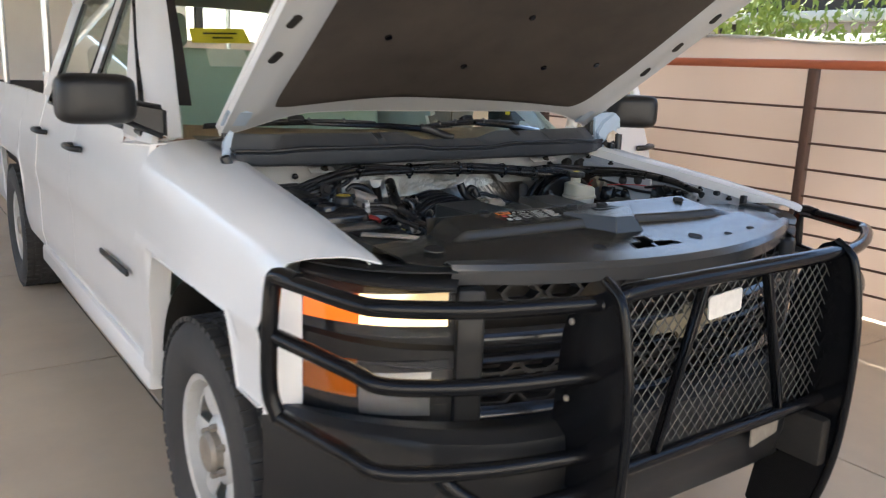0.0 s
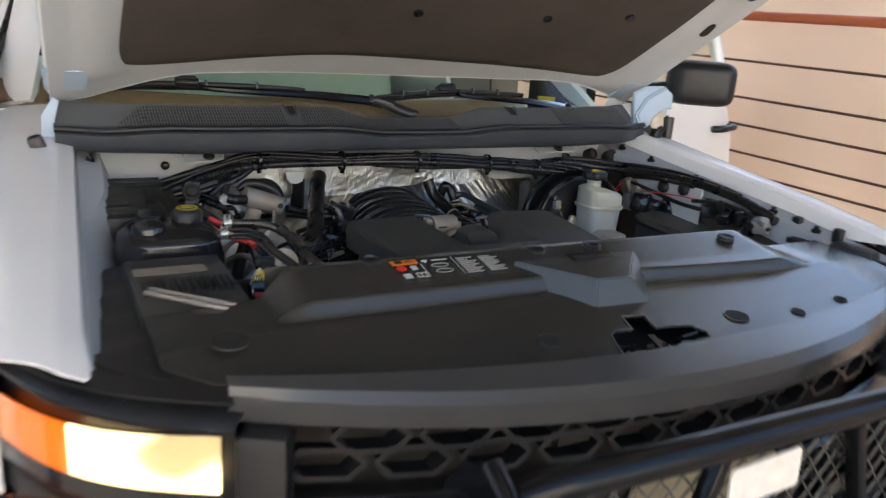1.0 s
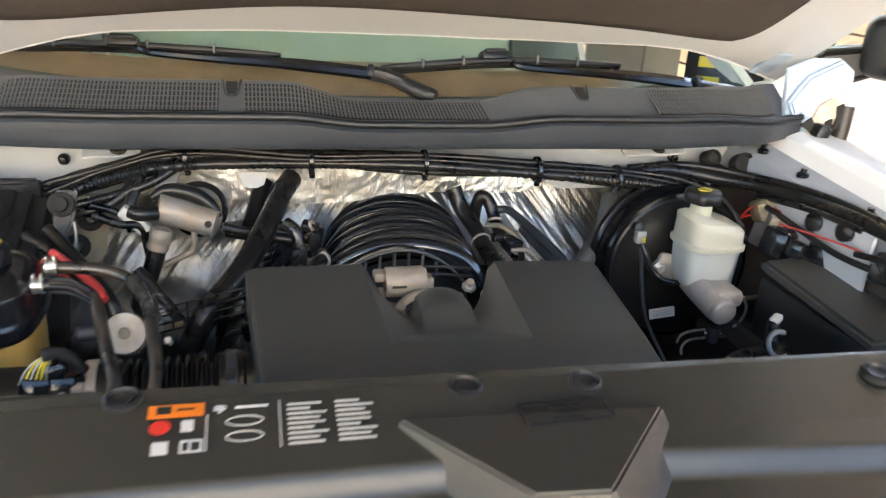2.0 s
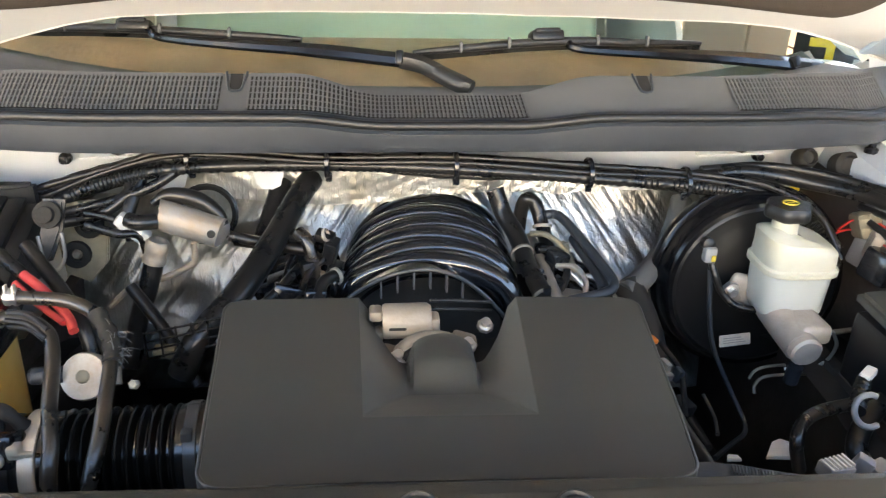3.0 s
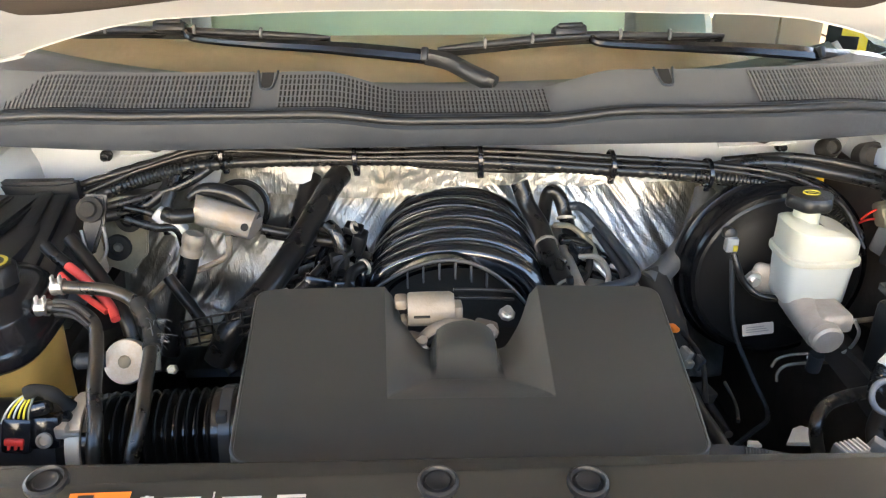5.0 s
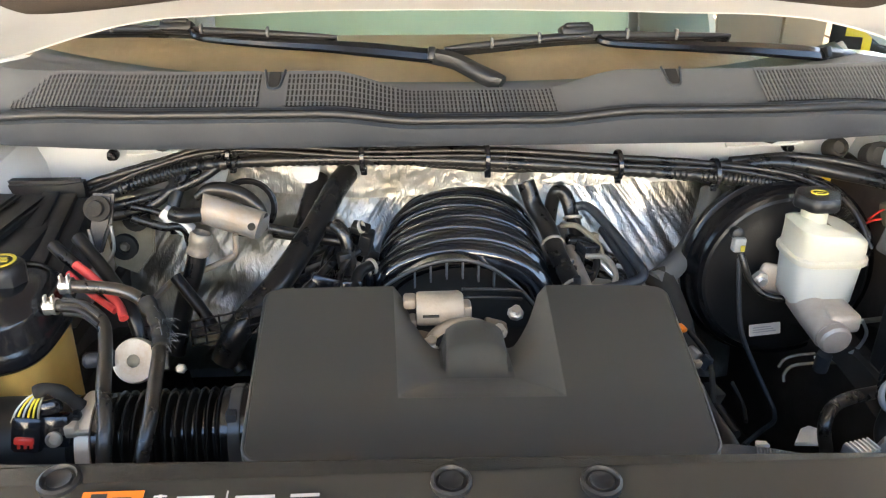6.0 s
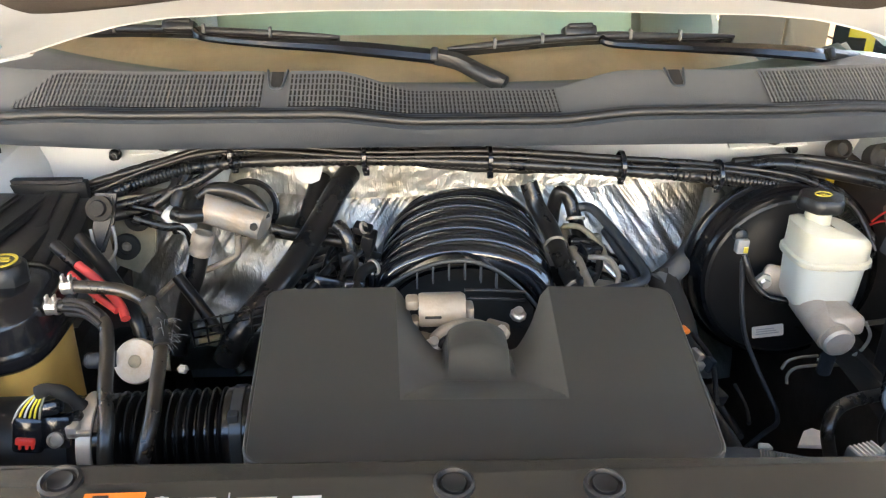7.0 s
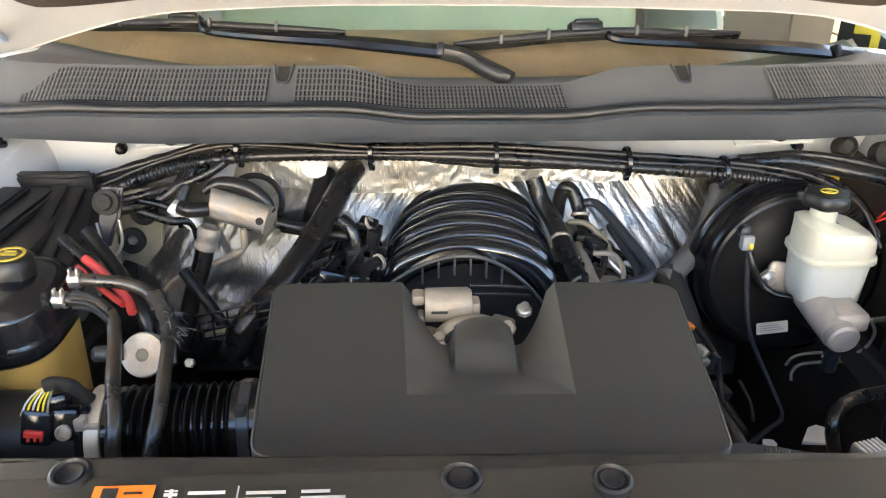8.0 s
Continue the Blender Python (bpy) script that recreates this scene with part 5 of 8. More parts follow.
def wiper(arm, joint, head, blade, wide, tilt):
    """Windscreen wiper: pivot head, sprung arm, clip and blade."""
    w = empty("wiper", truck, "glossy black windscreen wiper")
    bm = B()
    bar(bm, arm[:joint + 1], lambda t: lerp(0.030, 0.024, t) * (0.75 + 0.25 * step(0, 0.12, t)), lambda t: 0.020)
    bmesh.ops.bevel(bm, geom=[e for e in bm.edges if e.calc_face_angle(0) > 0.5], offset=0.004, segments=2, affect="EDGES")
    part("pivot_head", bm, BLACK, w, "thick black pivot end", 50)
    bm = B()
    bar(bm, arm[joint:], lambda t: ramp(t, ((0, wide), (0.25, wide), (0.75, wide * 0.45), (1, 0.012))), lambda t: lerp(0.014, 0.008, t), 8)
    part("wiper_arm", bm, SATIN, w, "glossy black flat wiper arm", 25)
    bm = B()
    box(bm, arm[joint], (0.012, wide * 1.1, 0.022), 0.003, turn(-25, 0, tilt))
    part("arm_joint", bm, FACEBLACK, w)
    bm = B()
    box(bm, head, (0.058, 0.026, 0.018), 0.005, turn(-26, 0, tilt * 0.5))
    box(bm, Vector(head) + Vector((0, -0.004, 0.010)), (0.044, 0.016, 0.008), 0.003, turn(-26, 0, tilt * 0.5))
    part("blade_clip", bm, FACEBLACK, w, "black blade clip")
    bm = B()
    tube(bm, blade, lambda t: 0.0030 + 0.0045 * math.sin(math.pi * t) ** 0.5, 8, 6)
    part("wiper_blade", bm, BLACK, w, "black wiper blade")
    bm = B()
    line = spline(blade, 6)
    sheet(bm, lambda u, v: line[round(u * (len(line) - 1))] + Vector((0, 0.008 * v, -0.014 * v)), 24, 1)
    part("blade_rubber", bm, RUBBER, w, "", 35, 0.003)
    for t in (0.16, 0.34, 0.66, 0.84):
        bm = B()
        box(bm, line[round(t * (len(line) - 1))] + Vector((0, -0.003, 0.003)), (0.005, 0.014, 0.018), 0.002)
        part("blade_claw", bm, COWL_TOP, w)


wiper([(0.070, 0.290, 1.258), (0.033, 0.311, 1.271), (-0.002, 0.334, 1.284), (-0.039, 0.345, 1.290), (-0.14, 0.363, 1.297), (-0.215, 0.377, 1.300), (-0.32, 0.399, 1.301), (-0.426, 0.434, 1.303), (-0.452, 0.461, 1.312)], 3, (-0.476, 0.472, 1.314), [(-0.759, 0.592, 1.290), (-0.643, 0.532, 1.298), (-0.579, 0.505, 1.304), (-0.476, 0.474, 1.308), (-0.338, 0.432, 1.310), (-0.197, 0.403, 1.308)], 0.027, -14)
wiper([(0.785, 0.546, 1.236), (0.74, 0.525, 1.245), (0.70, 0.506, 1.252), (0.648, 0.484, 1.262), (0.52, 0.437, 1.279), (0.406, 0.409, 1.289), (0.266, 0.391, 1.299), (0.243, 0.402, 1.309)], 2, (0.206, 0.402, 1.316), [(-0.019, 0.363, 1.296), (0.076, 0.375, 1.302), (0.173, 0.392, 1.307), (0.264, 0.407, 1.308), (0.367, 0.420, 1.304), (0.495, 0.450, 1.298)], 0.034, 20)

# ---- bulkhead ----
bm = B()
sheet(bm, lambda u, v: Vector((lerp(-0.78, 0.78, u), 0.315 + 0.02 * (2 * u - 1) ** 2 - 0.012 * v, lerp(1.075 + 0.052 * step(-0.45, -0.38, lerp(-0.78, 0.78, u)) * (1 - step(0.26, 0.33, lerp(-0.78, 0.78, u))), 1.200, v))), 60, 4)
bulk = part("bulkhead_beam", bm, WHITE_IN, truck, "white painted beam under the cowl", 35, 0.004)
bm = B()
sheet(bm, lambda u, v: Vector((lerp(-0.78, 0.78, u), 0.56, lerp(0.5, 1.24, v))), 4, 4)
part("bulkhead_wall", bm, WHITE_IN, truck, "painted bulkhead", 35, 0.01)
for x in (-0.56, 0.56):
    bm = B()
    lathe(bm, ((0.010, 0), (0.010, 0.006), (0.006, 0.009), (0.006, 0.018), (0, 0.019)), (x, 0.300, 1.143), (0, -1, 0), 10)
    part("stud", bm, GLOSS, bulk)
for x, w in ((-0.478, 0.09), (0.50, 0.13)):
    bm = B()
    slab(bm, [(-w / 2, -0.018), (w / 2, -0.012), (w / 2, 0.014), (-w / 2, 0.016)], 0.004, Matrix.Translation((x, 0.268, 1.163)) @ pose(0, 0, 0, 25))
    b = part("bracket_tab", bm, WHITE_IN, bulk, "white bracket tab with bolt")
    bm = B()
    lathe(bm, ((0.014, 0), (0.012, 0.004), (0.008, 0.005), (0.008, 0.012), (0, 0.012)), (x + 0.01, 0.266, 1.167), (0, -0.4, 0.9), 8)
    part("bolt", bm, DARK, bulk)


def foil(u, v):
    x = lerp(-0.62, 0.52, u)
    z = lerp(1.135, 0.70, v)
    y = 0.415 - 0.03 * v - lerp(0.07, 0.12, step(0.3, 0.7, u)) * step(0.05, 0.9, v)
    y += 0.026 * noise.noise(Vector((x * 7, z * 9, 1.3))) * step(0, 0.1, v)
    side = -1 if x < -0.02 else 1
    s, t = x * 0.80 + side * z * 0.60, side * z * 0.80 - x * 0.60
    y += 0.0062 * abs(noise.noise(Vector((s * 46, t * 5, 5.0)))) + 0.0030 * abs(noise.noise(Vector((s * 95, t * 9, 9.0)))) + 0.006 * abs(noise.noise(Vector((x * 14, z * 17, 2.0))))
    return Vector((x, y, z + 0.008 * math.sin(x * 9)))


part("heat_shield", sheet(B(), foil, 520, 170), FOIL, truck, "crinkled silver foil heat shield on the bulkhead", 60, 0.002)
def flange(u, v):
    """Rolled upper edge of the foil shield, leaning back under the beam."""
    x = lerp(-0.50, 0.42, u)
    k = 0.0022 * abs(noise.noise(Vector((x * 70 + v * 4, v * 3, 3.3)))) + 0.0016 * abs(noise.noise(Vector((x * 33 - v * 3, v * 4, 1.3)))) + 0.005 * noise.noise(Vector((x * 8, v, 7.7)))
    return Vector((x, lerp(0.350, 0.3445, v) - k * min(1, 3 * v), lerp(1.118, 1.052 + 0.010 * math.sin(x * 11) + 0.055 * step(0.22, 0.42, x), v)))


part("shield_flange", sheet(B(), flange, 260, 16), FOIL, truck, "rolled silver upper edge of the foil shield", 60, 0.002)
for x, w in ((-0.405, 0.055), (-0.252, 0.05)):
    bm = B()
    slab(bm, [(-w / 2, 0.012), (w / 2, 0.012), (w * 0.36, -0.012), (w * 0.1, -0.018), (-w * 0.2, -0.017), (-w * 0.4, -0.008)], 0.003, Matrix.Translation((x, 0.300, 1.106)) @ pose(0, 0, 0, 90))
    part("bulkhead_tab", bm, WHITE_IN, bulk, "white painted tab below the beam")

# wiring loom along the bulkhead
loom = empty("wiring_loom", truck, "bundle of black corrugated wiring conduit")
LOOM = [(-0.735, 0.24, 1.072), (-0.60, 0.246, 1.098), (-0.48, 0.248, 1.134), (-0.36, 0.246, 1.163), (-0.155, 0.243, 1.157), (0.04, 0.224, 1.157), (0.25, 0.226, 1.143), (0.43, 0.232, 1.122), (0.54, 0.216, 1.108), (0.60, 0.17, 1.09), (0.625, 0.12, 1.04)]
rnd = random.Random(5)
for k, (dy, dz, r) in enumerate(((0, 0, 0.0090), (-0.013, -0.010, 0.0095), (0.010, 0.008, 0.006), (-0.008, 0.009, 0.0055), (0.002, -0.014, 0.0065), (-0.018, 0.004, 0.0045))):
    P = [Vector(p) + Vector((0, dy + rnd.uniform(-0.004, 0.004), dz + rnd.uniform(-0.006, 0.006))) for p in LOOM]
    bm = B()
    tube(bm, P, (lambda t: r * (1 + 0.10 * (1 if int(t * 380) % 2 else -1))), 8, 38 if k in (0, 1) else 8)
    part("conduit", bm, RUBBER, loom)
for x in (-0.36, -0.155, 0.04, 0.25, 0.42):
    p = min(spline(LOOM, 8), key=lambda q: abs(q.x - x))
    bm = B()
    lathe(bm, ((0.0235, -0.004), (0.0250, -0.003), (0.0250, 0.003), (0.0235, 0.004)), p + Vector((0, -0.006, -0.002)), (1, 0, 0.02), 14)
    box(bm, p + Vector((0.002, -0.006, -0.026)), (0.010, 0.008, 0.014), 0.002)
    part("cable_tie", bm, GLOSS, loom)
for pts, r in (([(-0.46, 0.245, 1.135), (-0.45, 0.22, 1.115), (-0.50, 0.20, 1.085), (-0.62, 0.19, 1.070), (-0.72, 0.17, 1.06)], 0.009),
               ([(-0.36, 0.24, 1.155), (-0.43, 0.215, 1.118), (-0.56, 0.22, 1.080), (-0.70, 0.23, 1.055)], 0.008),
               ([(0.43, 0.235, 1.128), (0.52, 0.245, 1.132), (0.62, 0.225, 1.120), (0.685, 0.14, 1.124), (0.702, -0.05, 1.136), (0.712, -0.22, 1.128), (0.716, -0.34, 1.10)], 0.012),
               ([(0.44, 0.24, 1.138), (0.56, 0.25, 1.140), (0.67, 0.19, 1.134), (0.708, 0.02, 1.146), (0.716, -0.18, 1.140), (0.718, -0.33, 1.11)], 0.007),
               ([(-0.43, 0.24, 1.14), (-0.448, 0.20, 1.09), (-0.445, 0.19, 1.05)], 0.010),
               ([(0.60, 0.19, 1.08), (0.59, 0.16, 1.02), (0.60, 0.12, 0.96)], 0.010),
               ([(0.56, 0.21, 1.11), (0.585, 0.18, 1.07), (0.575, 0.17, 1.00)], 0.007)):
    bm = B()
    tube(bm, pts, r, 8, 8)
    part("branch_conduit", bm, RUBBER, loom)

# ---- engine ----
CX = -0.020


def cover_row(v):
    """Half width of the engine cover, row by row, with rounded corners."""
    hw, r = lerp(0.247, 0.217, v), 0.022
    y = lerp(-0.086, -0.402, v)
    d = min(y + 0.402, -0.086 - y)
    if d < r:
        hw -= r - math.sqrt(max(0, r * r - (r - d) ** 2))
    return hw, y


def pocket_half(y):
    """Half width of the sunken pocket, narrowing towards the front."""
    return lerp(0.0840, 0.0955, min(1, max(0, (y + 0.318) / 0.23)))


def cover_z(x, y):
    a = abs(x - CX - 0.004)
    z = 1.093 - 0.004 * step(-0.3, -0.4, y) + 0.003 * (1 - ((x - CX) / 0.25) ** 2)
    wl = pocket_half(y)
    side = min(1, max(0, (wl - a) / (wl - 0.040)))
    front = min(1, max(0, (y + 0.318) / 0.062))
    d = min(1 - (1 - side) ** 1.45, 0.75 * front + 0.25 * step(0, 1, front))
    z -= (0.022 + 0.034 * step(-0.26, -0.09, y)) * d
    if a < 0.038 and y > -0.256:
        z += (0.012 + (0.004 + 0.024 * step(-0.26, -0.16, y)) * math.sqrt(max(0, 1 - (a / 0.038) ** 2))) * step(-0.256, -0.212, y) * step(0.038, 0.034, a)
    return z


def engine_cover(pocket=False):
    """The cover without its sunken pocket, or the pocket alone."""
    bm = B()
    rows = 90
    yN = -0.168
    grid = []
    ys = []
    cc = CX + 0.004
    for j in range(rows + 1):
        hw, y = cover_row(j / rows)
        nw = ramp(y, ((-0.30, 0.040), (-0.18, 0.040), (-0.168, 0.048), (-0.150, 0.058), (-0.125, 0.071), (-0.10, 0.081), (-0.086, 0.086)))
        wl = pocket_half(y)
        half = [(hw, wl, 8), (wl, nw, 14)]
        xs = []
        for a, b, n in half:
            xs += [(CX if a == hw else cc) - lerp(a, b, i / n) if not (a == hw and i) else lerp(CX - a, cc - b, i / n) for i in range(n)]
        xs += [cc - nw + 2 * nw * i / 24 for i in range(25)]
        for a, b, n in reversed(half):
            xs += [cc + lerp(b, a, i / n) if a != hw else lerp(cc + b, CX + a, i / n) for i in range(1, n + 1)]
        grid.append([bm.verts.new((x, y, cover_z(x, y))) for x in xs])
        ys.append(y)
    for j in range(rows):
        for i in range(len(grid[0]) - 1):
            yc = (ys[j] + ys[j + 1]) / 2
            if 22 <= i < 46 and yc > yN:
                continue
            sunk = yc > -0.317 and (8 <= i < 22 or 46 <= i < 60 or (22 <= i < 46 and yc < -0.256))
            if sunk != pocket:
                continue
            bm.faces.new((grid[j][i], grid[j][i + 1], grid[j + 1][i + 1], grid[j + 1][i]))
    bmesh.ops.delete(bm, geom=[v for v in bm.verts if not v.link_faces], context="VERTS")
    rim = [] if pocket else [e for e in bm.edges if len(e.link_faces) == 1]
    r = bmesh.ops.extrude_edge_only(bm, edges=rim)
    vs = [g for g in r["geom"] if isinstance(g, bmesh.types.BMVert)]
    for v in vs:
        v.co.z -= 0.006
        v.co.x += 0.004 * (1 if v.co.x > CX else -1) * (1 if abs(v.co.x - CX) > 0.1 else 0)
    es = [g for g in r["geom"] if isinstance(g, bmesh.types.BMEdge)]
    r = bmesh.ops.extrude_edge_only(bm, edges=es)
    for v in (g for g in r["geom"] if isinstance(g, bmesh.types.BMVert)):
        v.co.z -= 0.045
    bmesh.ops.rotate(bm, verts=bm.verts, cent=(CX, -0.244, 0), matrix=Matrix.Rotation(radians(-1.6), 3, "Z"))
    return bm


ec = part("engine_cover", engine_cover(), COVER, truck, "matt black plastic engine cover with a U-shaped cut-out", 24)
# Pocket colour is lifted for the light on its walls, besides some dust.
part("cover_pocket", engine_cover(True), DUSTY_LIT, ec, "sunken dusty pocket round the throttle hump, light on its walls painted in", 16)
bm = B()
P = []
for j in range(61):
    hw, y = cover_row(j / 60)
    P.append(Vector((CX - hw - 0.002, y, cover_z(CX - hw, y) - 0.002)))
Q = [Vector((2 * CX - p.x, p.y, p.z)) for p in reversed(P)]
tube(bm, P + Q, 0.0022, 6, 0)
bmesh.ops.rotate(bm, verts=bm.verts, cent=(CX, -0.244, 0), matrix=Matrix.Rotation(radians(-1.6), 3, "Z"))
part("cover_bead", bm, COVER, ec, "thin rounded bead along the cover's edge")

# ribbed intake manifold
man = empty("intake_manifold", truck, "satin black ribbed intake manifold with arched runners")
bm = B()
sheet(bm, lambda u, v: Vector((-0.004 - 0.116 * math.cos(math.pi * u), lerp(0.11, 0.34, v), 0.940 + 0.084 * math.sin(math.pi * u) ** 0.8)), 24, 10)
part("plenum", bm, GLOSS, man, "glossy black plenum shell", 50, 0.004)
for k in range(6):
    y = 0.128 + 0.0405 * k
    sk = 0.13 * (1 if k % 2 else -1)
    pts = []
    for i in range(25):
        a = math.pi * i / 24
        x = -(0.134 - 0.002 * k) * math.cos(a)
        pts.append(Vector((-0.004 + 0.003 * k + x, y + sk * 0.42 * x + 0.012 * math.sin(a), 0.940 + (0.092 + 0.002 * k) * math.sin(a) ** 0.85)))
    bm = B()
    tube(bm, pts, 0.0175, 14, 0)
    part("runner", bm, RUNNER, man, "arched satin black runner")
    for dy, dz, r, cross in ((0.0200, 0.000, 0.0050, 0.05), (0.006, 0.0135, 0.0050, -0.75)):
        bm = B()
        tube(bm, [p + Vector((0, dy + cross * sk * (p.x + 0.004), dz + 0.012 * abs(cross * sk * (p.x + 0.004)))) for p in pts[2:-2]], r, 8, 0)
        part("runner_rib", bm, RUNNER if cross < 0 else GLOSS, man)


def rim_z(x):
    return 1.046 - (3.75 if x < -0.015 else 5.6) * (x + 0.015) ** 2


RIM_X = [lerp(-0.125, 0.105, i / 30) for i in range(31)]
bm = B()
tube(bm, [Vector((x, 0.085, rim_z(x))) for x in RIM_X], 0.0034, 8, 0)
part("front_rim", bm, HEADER, man, "thin grey front rim")
bm = B()
sheet(bm, lambda u, v: Vector((lerp(-0.125, 0.105, u), lerp(0.088, 0.125, v), rim_z(lerp(-0.125, 0.105, u)) - 0.002 - 0.003 * v)), 30, 2)
part("front_flange", bm, RUNNER, man, "front flange of the manifold", 35, 0.004)
# Dark sheet put in for the shaded void under the rim.
bm = B()
sheet(bm, lambda u, v: Vector((lerp(-0.125, 0.105, u), 0.118, lerp(rim_z(lerp(-0.125, 0.105, u)) - 0.006, 0.90, v))), 24, 4)
part("void_shade", bm, DARK, man, "", 35, 0.004)
for i in range(6):
    x = -0.077 + i * 0.0238
    bm = B()
    box(bm, (x, 0.092, rim_z(x) - 0.017), (0.0026, 0.016, 0.030), 0.0008)
    part("rib", bm, SLAT, man, "short grey stiffening rib")
for x, y, z in ((-0.134, 0.06, 0.955), (-0.130, 0.10, 0.965), (0.128, 0.08, 0.96)):
    bm = B()
    lathe(bm, ((0.009, 0), (0.009, 0.006), (0.005, 0.008), (0, 0.008)), (x, y, z), (0, -0.3, 1), 8)
    part("bolt", bm, BRIGHT, man)
# throttle body with its motor
thr = empty("throttle_body", truck, "dull beige aluminium throttle body with motor")
bm = B()
lathe(bm, ((0.0, -0.026), (0.0195, -0.026), (0.0210, -0.023), (0.0210, 0.026), (0.0175, 0.031), (0.0, 0.032)), (-0.053, -0.115, 1.081), (1, 0, 0.01), 24)
motor = part("motor", bm, BEIGE, thr, "beige cylindrical throttle motor")
# Dark bar on the motor stands for the shade in a slot.
bm = B()
box(bm, (-0.062, -0.1365, 1.082), (0.020, 0.003, 0.003), 0.001)
part("motor_slot_shade", bm, DARK, motor)
for c, d in (((-0.087, -0.112, 1.090), (0.016, 0.022, 0.014)), ((-0.084, -0.117, 1.064), (0.010, 0.020, 0.016)), ((-0.018, -0.117, 1.078), (0.012, 0.024, 0.022))):
    bm = B()
    box(bm, c, d, 0.004)
    part("motor_end", bm, BEIGE, thr)
bm = B()
tube(bm, [(-0.022 - 0.043 * math.cos(math.pi * i / 16), -0.140, 1.034 + 0.038 * math.sin(math.pi * i / 16)) for i in range(17)], 0.009, 10, 0)
part("throttle_ring", bm, BEIGE, thr, "aluminium throttle flange ring")
for c in ((0.018, -0.125, 1.058), (-0.066, -0.135, 1.048)):
    bm = B()
    box(bm, c, (0.030, 0.026, 0.012), 0.005, turn(0, 18, 0))
    part("flange_ear", bm, BEIGE, thr)
bm = B()
tube(bm, [(-0.022 - 0.041 * math.cos(math.pi * i / 16), -0.152, 1.032 + 0.036 * math.sin(math.pi * i / 16)) for i in range(17)], 0.005, 8, 0)
part("clamp", bm, RUBBER, thr)
for x, y, z in ((-0.062, -0.15, 1.052), (0.020, -0.14, 1.060), (0.046, -0.10, 1.062)):
    bm = B()
    lathe(bm, ((0.011, 0), (0.009, 0.004), (0.006, 0.005), (0.006, 0.012), (0, 0.012)), (x, y, z), (0, -0.5, 0.86), 8)
    part("bolt", bm, BRIGHT, thr)
bm = B()
for dz in (0, 0.012):
    tube(bm, [(-0.02, -0.075, 1.073 + dz), (0.02, -0.07, 1.069 + dz), (0.06, -0.06, 1.060 + dz)], 0.0022, 6, 4)
part("thin_wire", bm, RUBBER, thr)

# engine block mass below, radiator back and bay floor
bm = B()
box(bm, (0.0, 0.08, 0.84), (0.50, 0.56, 0.14), 0.03)
box(bm, (0.0, 0.05, 0.70), (0.36, 0.60, 0.2), 0.03)
part("engine_block", bm, DARK, truck, "dark grimy engine block")
bm = B()
box(bm, (0.0, -0.435, 0.82), (1.26, 0.02, 0.50), 0.005)
part("fan_shroud", bm, DARK, truck, "black radiator fan shroud")
bm = B()
box(bm, (0.0, 0.05, 0.52), (1.36, 1.0, 0.02))
part("under_tray", bm, DARK, truck, "dark under-tray of the bay")

# fuel rails, coils and hoses on both banks
bank = empty("ignition_bank", truck, "cluster of black ignition coils, hoses and rails")
rnd = random.Random(8)
for x0, s in ((-0.20, -1), (0.205, 1)):
    for k in range(5):
        y = 0.02 + k * 0.062
        bm = B()
        box(bm, (x0 + s * 0.025, y, 0.955), (0.05, 0.042, 0.05), 0.006, turn(0, s * 18, rnd.uniform(-8, 8)))
        box(bm, (x0 + s * 0.06, y + 0.005, 0.945), (0.03, 0.022, 0.026), 0.004, turn(0, s * 18, 0))
        part("coil_pack", bm, GLOSS, bank, "small black ignition coil")
        bm = B()
        tube(bm, [(x0 + s * 0.055, y, 0.95), (x0 + s * 0.10, y + 0.01, 0.93), (x0 + s * 0.12, y + 0.03, 0.86)], 0.005, 6, 5)
        part("plug_lead", bm, RUBBER, bank)
        bm = B()
        lathe(bm, ((0.008, 0.0), (0.008, 0.03), (0.006, 0.034), (0.006, 0.05), (0, 0.05)), (x0 - s * 0.025, y + 0.02, 0.955), (s * -0.2, 0, 1), 10)
        part("injector", bm, BLACK if k % 2 else STEEL, bank)
    bm = B()
    tube(bm, [(x0 - s * 0.02, -0.03, 0.990), (x0 - s * 0.02, 0.30, 0.995)], 0.009, 8, 0)
    part("fuel_rail", bm, STEEL if s > 0 else BLACK, bank, "thin fuel rail")
